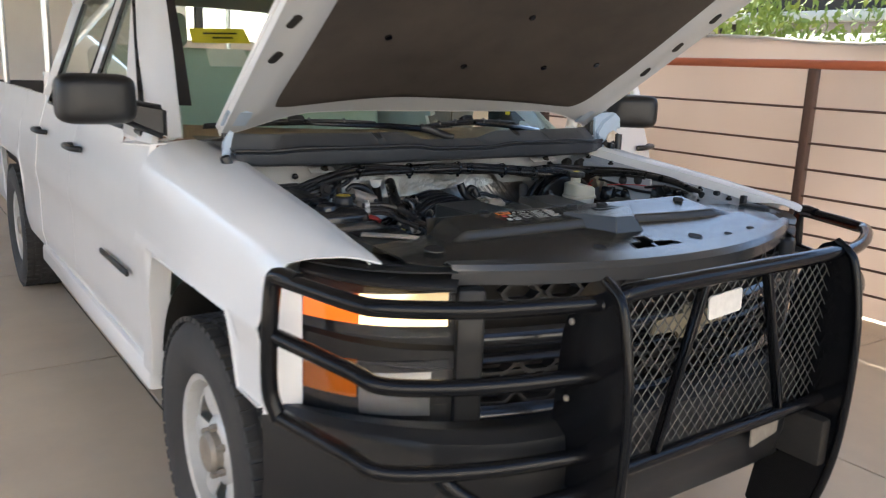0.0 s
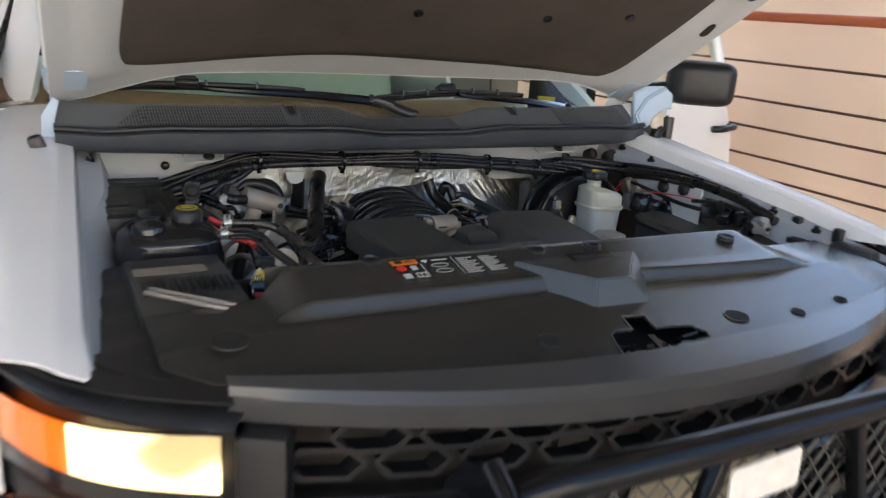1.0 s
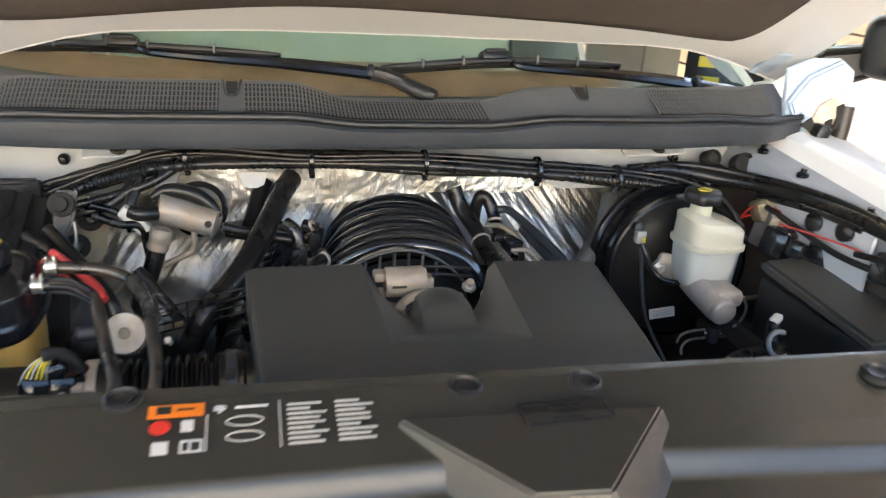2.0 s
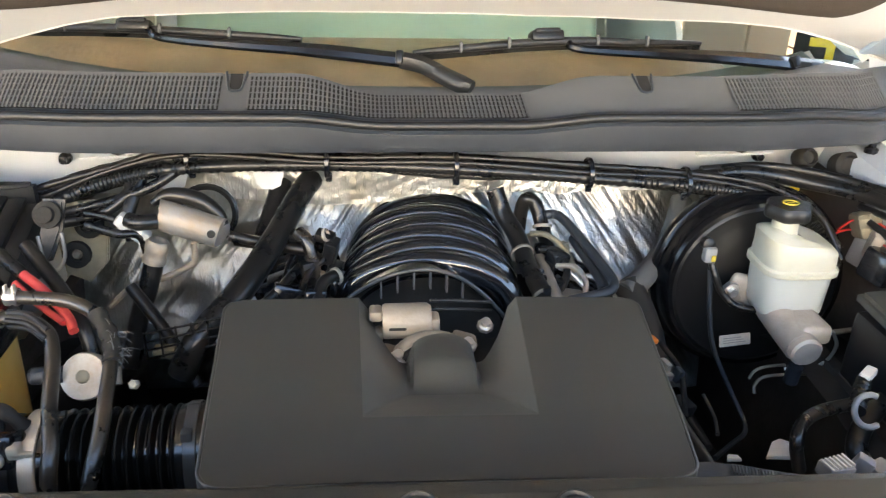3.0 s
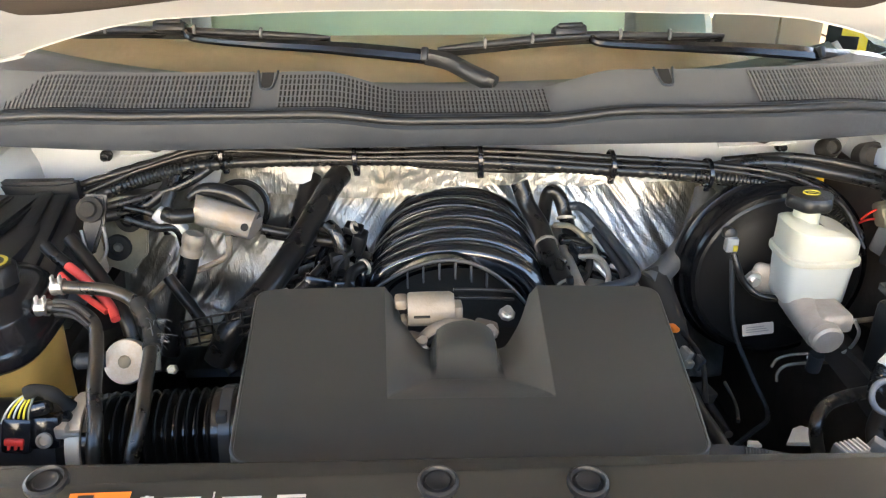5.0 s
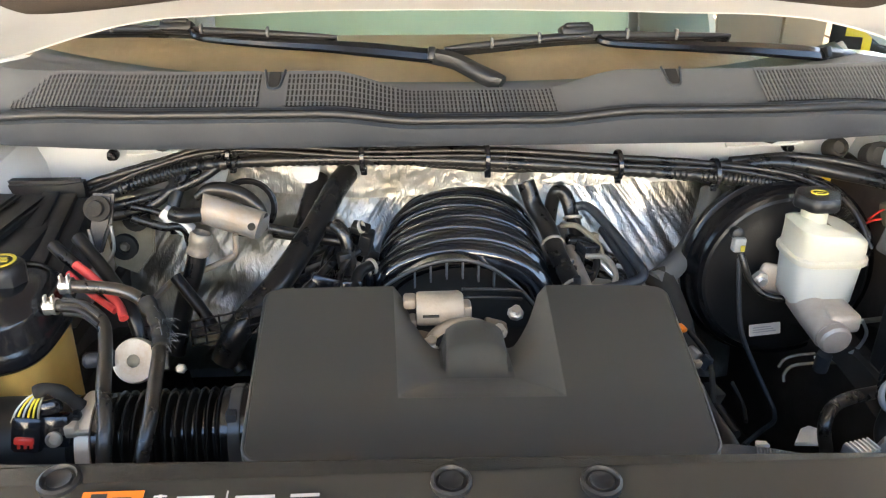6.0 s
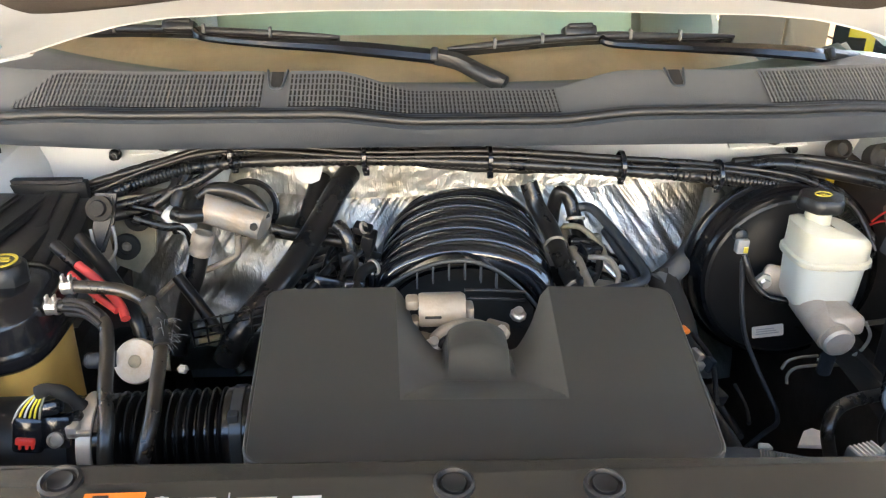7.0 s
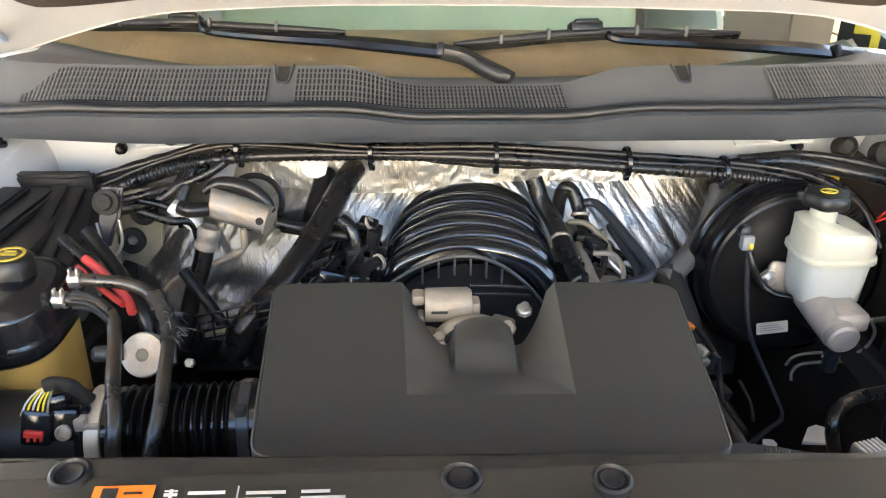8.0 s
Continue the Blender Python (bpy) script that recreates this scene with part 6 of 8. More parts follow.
for pts, r, m, nm in (([(0.118, 0.305, 1.082), (0.132, 0.29, 1.045), (0.150, 0.25, 1.02), (0.158, 0.19, 0.998), (0.168, 0.12, 0.985), (0.185, 0.04, 0.960)], 0.0155, RUBBER, "black coolant hose"),
                      ([(0.205, 0.22, 0.985), (0.200, 0.285, 1.02), (0.190, 0.305, 1.052), (0.175, 0.31, 1.062), (0.168, 0.315, 1.04), (0.166, 0.32, 1.00)], 0.0125, RUBBER, "hook-bent black hose"),
                      ([(0.20, 0.30, 1.035), (0.225, 0.29, 1.04), (0.245, 0.24, 1.03), (0.268, 0.13, 1.015), (0.272, 0.10, 1.008), (0.255, 0.085, 1.002), (0.20, 0.075, 0.995)], 0.008, COWL, "grey steel pipe bracket"),
                      ([(0.245, 0.25, 1.015), (0.262, 0.15, 0.998), (0.262, 0.11, 0.992)], 0.009, COWL, "dark bracket bar"),
                      ([(-0.185, 0.315, 1.10), (-0.205, 0.27, 1.085), (-0.235, 0.19, 1.05), (-0.275, 0.08, 1.02), (-0.325, 0.02, 0.98), (-0.352, 0.01, 0.93)], 0.0195, RUBBER, "thick ribbed black heater hose"),
                      ([(-0.235, 0.33, 1.09), (-0.245, 0.30, 1.06), (-0.26, 0.26, 1.02)], 0.017, RUBBER, "black heater hose stub"),
                      ([(-0.30, 0.22, 1.035), (-0.25, 0.21, 1.03), (-0.19, 0.20, 1.025)], 0.010, RUBBER, "black hose"),
                      ([(-0.135, 0.13, 1.02), (-0.16, 0.10, 1.02), (-0.165, 0.06, 1.00), (-0.155, 0.03, 0.975)], 0.009, RUBBER, "black crankcase hose"),
                      ([(0.20, 0.17, 1.005), (0.225, 0.15, 1.012), (0.235, 0.12, 1.0), (0.225, 0.09, 0.985)], 0.0045, STEEL, "thin bent pipe"),
                      ([(0.19, 0.20, 0.99), (0.215, 0.17, 1.00), (0.24, 0.14, 0.985)], 0.006, BRIGHT, "thin bright pipe"),
                      ([(-0.20, 0.17, 1.01), (-0.23, 0.12, 0.995), (-0.26, 0.10, 0.975)], 0.007, RUBBER, "thin black hose"),
                      ([(-0.16, 0.27, 1.015), (-0.185, 0.25, 1.02), (-0.215, 0.22, 1.0), (-0.225, 0.18, 0.98)], 0.005, GLOSS, "thin black wire bundle"),
                      ([(-0.148, 0.22, 1.01), (-0.16, 0.18, 1.02), (-0.185, 0.15, 1.01), (-0.20, 0.11, 0.98)], 0.006, RUBBER, "thin black hose"),
                      ([(-0.23, 0.24, 1.0), (-0.20, 0.26, 1.01), (-0.17, 0.26, 1.0), (-0.15, 0.24, 0.97)], 0.004, RUBBER, "thin black wire"),
                      ([(0.175, 0.26, 1.02), (0.20, 0.24, 1.025), (0.225, 0.20, 1.01), (0.23, 0.16, 0.99)], 0.005, TAN, "thin gold pipe"),
                      ([(0.185, 0.22, 1.01), (0.21, 0.20, 1.015), (0.215, 0.16, 1.0), (0.20, 0.13, 0.98)], 0.006, RUBBER, "curved black hose")):
    bm = B()
    tube(bm, pts, r, 10, 7)
    part("hose", bm, m, bank, nm)
bm = B()
tube(bm, [(-0.200, 0.19, 1.060), (-0.186, 0.175, 1.050), (-0.178, 0.165, 1.015), (-0.174, 0.160, 0.960)], 0.0105, 12, 7)
part("hose", bm, HOSE, bank, "dusty black vent hose with a clip")
bm = B()
for c, d in (((-0.152, 0.185, 1.030), (0.020, 0.030, 0.040)), ((-0.147, 0.180, 0.995), (0.022, 0.030, 0.034)), ((-0.160, 0.190, 1.052), (0.030, 0.024, 0.014)), ((-0.205, 0.200, 1.050), (0.030, 0.020, 0.012))):
    box(bm, c, d, 0.004, turn(8, 14, -12))
part("connector", bm, FACEBLACK, bank, "stacked black connector housing")
for c, ax, r in (((-0.1755, 0.162, 0.985), (0.1, -0.1, -1), 0.0105), ((-0.158, 0.178, 1.060), (0.8, -0.3, 0.3), 0.008), ((0.1535, 0.215, 1.006), (0.1, -0.9, -0.3), 0.0175), ((0.170, 0.11, 0.982), (0.15, -0.9, -0.3), 0.0175), ((0.1995, 0.285, 1.022), (0, 0.5, 0.8), 0.0145), ((-0.158, 0.045, 0.985), (0.2, -0.5, -0.8), 0.011), ((-0.142, 0.12, 1.02), (-0.6, -0.6, 0), 0.011)):
    bm = B()
    lathe(bm, ((r, -0.003), (r + 0.0022, -0.002), (r + 0.0022, 0.002), (r, 0.003)), c, ax, 14)
    part("hose_clip", bm, STEEL, bank, "dull hose clip ring")
for c, s, m in (((-0.165, 0.25, 0.995), (0.03, 0.02, 0.04), GLOSS), ((-0.19, 0.235, 0.985), (0.025, 0.03, 0.03), COWL), ((-0.205, 0.20, 0.985), (0.035, 0.02, 0.02), GLOSS), ((-0.152, 0.20, 0.99), (0.018, 0.04, 0.05), GLOSS), ((-0.175, 0.195, 0.975), (0.03, 0.02, 0.03), STEEL), ((-0.21, 0.16, 0.975), (0.02, 0.03, 0.03), RUBBER), ((0.19, 0.235, 1.0), (0.022, 0.03, 0.02), GLOSS), ((0.205, 0.155, 0.985), (0.025, 0.012, 0.012), TAN), ((0.17, 0.17, 0.985), (0.02, 0.03, 0.03), GLOSS), ((0.225, 0.20, 0.98), (0.02, 0.04, 0.012), BRIGHT), ((0.205, 0.19, 1.005), (0.03, 0.03, 0.03), GLOSS), ((0.222, 0.225, 1.01), (0.018, 0.016, 0.02), TAN), ((0.228, 0.17, 0.992), (0.02, 0.03, 0.02), STEEL), ((0.19, 0.145, 0.982), (0.035, 0.028, 0.03), GLOSS), ((0.215, 0.12, 0.972), (0.03, 0.03, 0.022), STEEL),
                ((-0.17, 0.09, 1.0), (0.03, 0.04, 0.03), GLOSS), ((-0.215, 0.13, 0.985), (0.045, 0.035, 0.03), GLOSS), ((-0.225, 0.07, 0.97), (0.04, 0.04, 0.02), STEEL), ((-0.145, 0.115, 1.005), (0.012, 0.014, 0.03), GLOSS), ((-0.185, 0.16, 1.005), (0.02, 0.02, 0.04), BLACK)):
    bm = B()
    box(bm, c, s, 0.004, turn(rnd.uniform(-20, 20), rnd.uniform(-20, 20), rnd.uniform(-30, 30)))
    part("connector", bm, m, bank)

# ---- driver's side: brake booster, master cylinder, reservoir ----
booster = empty("brake_booster", truck, "round black brake booster with pressed rings")
BC = Vector((0.532, 0.205, 0.962))
AX = Vector((-0.04, -1, 0.06)).normalized()
bm = B()
lathe(bm, ((0.0, -0.06), (0.120, -0.058), (0.148, -0.036), (0.159, -0.016), (0.1625, -0.002), (0.161, 0.006), (0.156, 0.009), (0.1535, 0.013), (0.1525, 0.020), (0.1500, 0.030), (0.1465, 0.038), (0.1425, 0.042), (0.136, 0.043)), BC, AX, 72)
part("booster_shell", bm, SATIN, booster, "glossy black pressed shell", 30)
bm = B()
lathe(bm, ((0.1365, 0.0415), (0.131, 0.0445), (0.124, 0.0430), (0.105, 0.046), (0.080, 0.050), (0.055, 0.052), (0.0, 0.053)), BC, AX, 64)
part("booster_face", bm, FACEBLACK, booster, "dull black dished face", 40)
bm = B()
slab(bm, rounded(0.052, 0.020, 0.002), 0.001, Matrix.Translation((0.501, 0.1370, 0.880)) @ pose(0, 0, 0, 78, -6, 0))
lab = part("small_label", bm, PAPER, booster, "small white printed label")
bm = B()
for j in range(3):
    slab(bm, [(-0.020, -0.004 + 0.004 * j), (0.018 - 0.004 * j, -0.004 + 0.004 * j), (0.018 - 0.004 * j, -0.0025 + 0.004 * j), (-0.020, -0.0025 + 0.004 * j)], 0.0005, Matrix.Translation((0.501, 0.1357, 0.880)) @ pose(0, 0, 0, 78, -6, 0))
part("print_bar", bm, GREYINK, lab)
bm = B()
lathe(bm, ((0.010, 0), (0.010, 0.016), (0.007, 0.018), (0.0, 0.018)), (0.427, 0.150, 1.052), (0, -1, 0.2), 14)
part("valve_stub", bm, BLACK, booster)
bm = B()
box(bm, (0.428, 0.132, 1.040), (0.019, 0.016, 0.024), 0.003)
valve = part("check_valve", bm, GREYPLUG, booster, "grey vacuum sensor plug")
bm = B()
box(bm, (0.432, 0.1235, 1.036), (0.007, 0.002, 0.010), 0.0005)
part("plug_insert", bm, FADED_YELLOW, valve)
bm = B()
tube(bm, [(0.430, 0.122, 1.028), (0.436, 0.112, 1.008), (0.448, 0.110, 0.985), (0.470, 0.100, 0.966), (0.505, 0.095, 0.960)], 0.0055, 6, 6)
part("sensor_wire", bm, RUBBER, booster)
mc = empty("master_cylinder", truck, "dull cast aluminium brake master cylinder")
bm = B()
tube(bm, [(0.522, 0.140, 0.975), (0.524, 0.06, 0.962), (0.528, 0.0, 0.952)], 0.0245, 18, 4)
box(bm, (0.522, 0.128, 0.972), (0.115, 0.012, 0.050), 0.008, turn(0, 14, 0))
box(bm, (0.548, 0.05, 0.968), (0.05, 0.10, 0.03), 0.008)
part("cylinder_casting", bm, CAST, mc, "cast aluminium cylinder body", 50)
bm = B()
lathe(bm, ((0.0235, -0.004), (0.0235, 0.010), (0.020, 0.014), (0.0, 0.015)), (0.530, -0.002, 0.952), (0, -1, -0.12), 20)
part("end_cap", bm, CAST, mc, "pale round cylinder end")
for x, z in ((0.466, 0.985), (0.578, 0.958)):
    bm = B()
    lathe(bm, ((0.013, 0), (0.013, 0.009), (0.007, 0.010), (0.007, 0.018), (0, 0.018)), (x, 0.122, z), (0, -1, 0), 6)
    part("nut", bm, BRIGHT, mc)
for pts, r, m in (([(0.565, 0.03, 0.956), (0.60, 0.04, 0.951), (0.644, 0.06, 0.942), (0.68, 0.08, 0.935)], 0.0042, STEEL),
                  ([(0.584, 0.02, 0.965), (0.596, 0.02, 0.94), (0.592, 0.03, 0.905), (0.572, 0.045, 0.880), (0.549, 0.06, 0.874)], 0.0026, BRIGHT),
                  ([(0.549, 0.06, 0.881), (0.520, 0.06, 0.879), (0.502, 0.06, 0.872), (0.495, 0.06, 0.858)], 0.0024, STEEL),
                  ([(0.640, 0.06, 0.885), (0.60, 0.055, 0.868), (0.546, 0.05, 0.870), (0.512, 0.05, 0.866), (0.501, 0.05, 0.852), (0.500, 0.045, 0.84)], 0.0026, STEEL),
                  ([(0.428, 0.120, 1.02), (0.436, 0.112, 0.95), (0.446, 0.10, 0.895), (0.468, 0.08, 0.843), (0.488, 0.05, 0.800), (0.490, 0.035, 0.790), (0.478, 0.01, 0.790), (0.444, -0.02, 0.797), (0.40, -0.06, 0.805)], 0.0038, COWL),
                  ([(0.527, 0.0, 0.92), (0.528, 0.005, 0.89)], 0.011, COWL)):
    bm = B()
    tube(bm, pts, r, 8, 7)
    part("brake_line", bm, m, mc, "thin steel brake line" if r < 0.006 else "")
res = empty("brake_fluid_reservoir", truck, "milky white brake fluid reservoir with black cap")


def bottle(u, v):
    """Rounded, slightly tapering bottle body with a ledge."""
    a = 2 * math.pi * u
    prof = ((0.972, 0.70, 0.0), (0.964, 0.80, 0.0), (0.972, 0.88, 0.0), (1.034, 0.94, 0.0), (1.037, 1.05, 0.0), (1.045, 1.05, 0.0), (1.048, 0.97, 0.0), (1.078, 0.96, 0.0), (1.092, 0.88, 0.004), (1.099, 0.62, 0.008), (1.102, 0.34, 0.010))
    k = v * 10
    i = min(9, int(k))
    z, s, sh = (lerp(prof[i][q], prof[i + 1][q], k - i) for q in range(3))
    c, d = math.cos(a), math.sin(a)
    p = lambda t: math.copysign(abs(t) ** 0.55, t)
    slope = 0.018 * (0.5 + 0.5 * c) * (1 if z > 1.05 else 0) * (z - 1.05) / 0.06
    return Vector((0.543 + 0.056 * s * p(c) - 1.6 * sh, 0.098 + 0.050 * s * p(d), z - slope))


bm = sheet(B(), lambda u, v: bottle(u, lerp(0.35, 1, v)), 48, 32)
bottle_top = part("bottle", bm, MILKY, res, "cream translucent plastic bottle top with a moulded ledge", 40)
bm = sheet(B(), lambda u, v: bottle(u, lerp(0, 0.35, v)), 48, 16)
part("bottle_base", bm, FLUID, res, "bluish white fluid-filled lower half", 40)
bm = B()
lathe(bm, ((0.0195, 1.088), (0.0185, 1.122), (0.0, 1.123)), (0.520, 0.10, 0), (0, 0, 1), 20)
part("bottle_neck", bm, MILKY, res)
bm = B()
CAP_RINGS = ((0.020, 1.115), (0.031, 1.116), (0.033, 1.119), (0.033, 1.131), (0.030, 1.136), (0.001, 1.138))


def lobed_cap(u, v):
    """Low cap with six shallow finger lobes round its edge."""
    k = min(4, int(v * 5))
    r, z = (lerp(CAP_RINGS[k][q], CAP_RINGS[k + 1][q], v * 5 - k) for q in range(2))
    r *= 1 + 0.06 * math.cos(12 * math.pi * u) * min(1, r / 0.03)
    return Vector((0.520 + r * math.cos(2 * math.pi * u), 0.10 + r * math.sin(2 * math.pi * u), z))


sheet(bm, lobed_cap, 60, 10)
cap = part("cap", bm, BLACK, res, "black ribbed cap with yellow mark")
bm = B()
tube(bm, [(0.520 + 0.012 * math.cos(k * math.pi / 6), 0.098 + 0.009 * math.sin(k * math.pi / 6), 1.1385) for k in range(13)], 0.0012, 5, 0)
box(bm, (0.520, 0.098, 1.1385), (0.010, 0.003, 0.001))
part("yellow_mark", bm, FADED_YELLOW, cap, "worn yellow symbol")
bm = B()
tube(bm, [(0.455, 0.33, 1.05), (0.445, 0.31, 1.03), (0.415, 0.27, 0.985), (0.355, 0.20, 0.965), (0.315, 0.17, 0.955)], 0.019, 12, 6)
part("insulated_pipe", bm, SLAT, truck, "grey insulated pipe sleeve")
bm = B()
tube(bm, [(0.325, 0.19, 0.96), (0.34, 0.15, 0.93), (0.355, 0.12, 0.88), (0.36, 0.10, 0.80)], 0.024, 10, 5)
part("steering_shaft", bm, DARK, truck, "black steering shaft boot")
for c, d, m in (((0.311, 0.019, 0.960), (0.014, 0.016, 0.008), ORANGE), ((0.325, -0.005, 0.930), (0.012, 0.02, 0.018), STEEL), ((0.343, -0.013, 0.920), (0.010, 0.016, 0.022), COWL), ((0.321, -0.031, 0.930), (0.016, 0.010, 0.012), STEEL), ((0.348, -0.033, 0.880), (0.03, 0.03, 0.02), DARK)):
    bm = B()
    box(bm, c, d, 0.003, turn(10, 14, 25))
    part("side_bracket", bm, m, truck)
for pts, r, m in (([(0.340, 0.056, 0.930), (0.350, -0.006, 0.920), (0.331, -0.086, 0.900)], 0.004, DARK), ([(0.390, -0.007, 0.880), (0.399, -0.036, 0.860), (0.388, -0.074, 0.860)], 0.003, DARK), ([(0.36, -0.02, 0.86), (0.372, -0.05, 0.845), (0.37, -0.09, 0.85)], 0.006, DARK)):
    bm = B()
    tube(bm, pts, r, 8, 6)
    part("side_line", bm, m, truck, "thin dark line beside the engine")
for out, z in (([(0.440, -0.118), (0.478, -0.122), (0.488, -0.090), (0.476, -0.082), (0.462, -0.088)], 0.850), ([(0.384, -0.120), (0.404, -0.121), (0.402, -0.112), (0.388, -0.110)], 0.850)):
    bm = B()
    slab(bm, out, 0.006, Matrix.Translation((0, 0, z)), 0.001)
    part("pale_bracket", bm, PAPER, truck, "pale pressed bracket deep in the bay")
bm = B()
tube(bm, [(0.285, -0.128, 0.960), (0.276, -0.193, 0.970), (0.270, -0.259, 0.985), (0.260, -0.331, 1.000)], 0.0085, 10, 5)
part("radiator_hose", bm, RUBBER, truck, "black radiator hose")
bm = B()
tube(bm, [(0.64, -0.08, 0.925), (0.555, -0.10, 0.925), (0.496, -0.12, 0.929), (0.463, -0.14, 0.926), (0.450, -0.158, 0.908), (0.462, -0.16, 0.868)], 0.0088, 12, 6)
part("vent_hose", bm, HOSE, truck, "curved black vent hose wrapped in dusty tape")
bm = B()
tube(bm, [(0.600, -0.10, 0.93), (0.560, -0.125, 0.905), (0.545, -0.15, 0.88), (0.57, -0.17, 0.86), (0.62, -0.16, 0.85)], 0.014, 12, 6)
part("elbow_hose", bm, RUBBER, truck, "black rubber elbow hose")
bm = B()
tube(bm, [(0.492 + 0.019 * math.cos(a), -0.212 + 0.009 * math.sin(a), 1.0 + 0.017 * math.sin(a)) for a in (radians(q) for q in range(60, 301, 20))], 0.0038, 10, 0)
part("wire_clip_ring", bm, GREYPLUG, truck, "pale grey plastic clip ring")
bm = B()
tube(bm, [(0.482, -0.205, 0.995), (0.500, -0.178, 1.0), (0.518, -0.155, 1.003)], lambda t: 0.0085 + 0.0015 * math.cos(40 * t), 12, 24)
part("ribbed_conduit", bm, RUBBER, truck, "black ribbed conduit")
bm = B()
box(bm, (0.525, -0.150, 1.008), (0.030, 0.014, 0.012), 0.003, turn(0, 0, 40))
part("conduit_collar", bm, PAPER, truck, "pale conduit collar")
SHROUD = Matrix.Translation((0, 0, 1.012))
bm = B()
slab(bm, [(0.222, -0.316), (0.246, -0.320), (0.276, -0.326), (0.333, -0.345), (0.36, -0.352), (0.36, -0.40), (0.212, -0.393)], 0.016, SHROUD, 0.003)
shr = part("ribbed_shroud_edge", bm, COWL, truck, "grey ribbed edge of the fan shroud")
bm = B()
for k in range(30):
    box(bm, (0.266 + k * 0.0030, -0.334 - 0.0010 * k, 1.029), (0.0014, 0.012, 0.004), 0, turn(0, 0, -16))
tagged(part("edge_ribs", bm, SLAT, shr), "", "", "", "stuff")
bm = B()
box(bm, (0.399, -0.304, 0.996), (0.036, 0.022, 0.016), 0.003, turn(0, 8, 14))
plug = part("pale_connector", bm, GREYPLUG, truck, "pale grey ribbed connector")
for k in range(6):
    bm = B()
    box(bm, (0.386 + k * 0.0055, -0.307 + k * 0.0014, 1.005), (0.0022, 0.019, 0.003), 0, turn(0, 8, 14))
    part("connector_rib", bm, PAPER, plug)
bm = B()
box(bm, (0.432, -0.300, 0.998), (0.020, 0.014, 0.020), 0.003, turn(0, 20, -35))
box(bm, (0.448, -0.306, 0.996), (0.022, 0.018, 0.014), 0.003, turn(0, -10, 20))
part("pale_clip", bm, GREYPLUG, truck, "pale grey wiring clip")
# strut tower beside the fender
tower = empty("strut_tower", truck, "pale strut tower panel with dark grommets and plugs")
bm = B()
slab(bm, [(-0.13, 1.02), (0.17, 1.02), (0.17, 1.105), (0.05, 1.125), (-0.13, 1.130)], 0.006, Matrix(((0, 0, -1, 0.690), (1, 0, 0, 0), (0, 1, 0, 0), (0, 0, 0, 1))), 0.002)
part("tower_panel", bm, WHITE_IN, tower, "pale painted panel")
for y, z in ((0.005, 1.108), (-0.070, 1.118)):
    bm = B()
    lathe(bm, ((0.017, 0), (0.017, 0.008), (0.010, 0.011), (0.0, 0.011)), (0.684, y, z), (-1, -0.2, 0.2), 16)
    part("grommet", bm, RUBBER, tower, "black rubber grommet")
rnd = random.Random(31)
for k, (x, y, z, a, b, c, m) in enumerate(((0.672, 0.135, 1.085, 0.035, 0.050, 0.040, TAN), (0.668, 0.090, 1.070, 0.030, 0.030, 0.050, STEEL), (0.686, -0.195, 1.095, 0.034, 0.045, 0.040, RUBBER), (0.690, -0.255, 1.090, 0.030, 0.040, 0.036, GLOSS), (0.676, -0.225, 1.080, 0.030, 0.034, 0.030, GLOSS), (0.700, -0.315, 1.085, 0.030, 0.040, 0.040, GREYPLUG), (0.690, -0.290, 1.070, 0.028, 0.028, 0.030, RUBBER), (0.676, 0.050, 1.058, 0.024, 0.030, 0.036, GLOSS), (0.700, -0.150, 1.085, 0.030, 0.040, 0.050, RUBBER))):
    bm = B()
    box(bm, (x, y, z), (a, b, c), 0.007, turn(rnd.uniform(-20, 20), rnd.uniform(-20, 20), rnd.uniform(-40, 40)))
    box(bm, (x - 0.012, y - 0.012, z + 0.012), (a * 0.5, b * 0.5, c * 0.5), 0.004, turn(rnd.uniform(-30, 30), rnd.uniform(-30, 30), rnd.uniform(-40, 40)))
    part("wiring_plug", bm, m, tower)
for pts, m in (([(0.655, 0.06, 1.085), (0.660, -0.05, 1.100), (0.672, -0.13, 1.104), (0.690, -0.18, 1.09)], PINK), ([(0.66, 0.12, 1.10), (0.665, 0.02, 1.090), (0.668, -0.08, 1.082), (0.69, -0.16, 1.08)], RUBBER), ([(0.665, -0.12, 1.10), (0.675, -0.20, 1.112), (0.690, -0.28, 1.104), (0.70, -0.34, 1.08)], RUBBER), ([(0.68, 0.17, 1.10), (0.67, 0.10, 1.115), (0.675, 0.0, 1.128), (0.685, -0.10, 1.130)], RUBBER)):
    bm = B()
    tube(bm, pts, 0.0018 if m is not RUBBER else 0.0055, 8, 6)
    part("tower_wire", bm, m, tower, "thin red wire" if m is PINK else "")
for x, y, z, r in ((0.626, 0.262, 1.150, 0.017), (0.690, 0.246, 1.140, 0.024), (0.655, 0.262, 1.112, 0.018)):
    bm = B()
    lathe(bm, ((0.0, -0.02), (r, -0.018), (r, 0.008), (r * 0.7, 0.014), (r * 0.6, 0.006), (0.0, 0.004)), (x, y, z), (0, -0.9, 0.4), 18)
    part("hinge_boot", bm, DARK, tower, "dark rubber boot below the hinge")

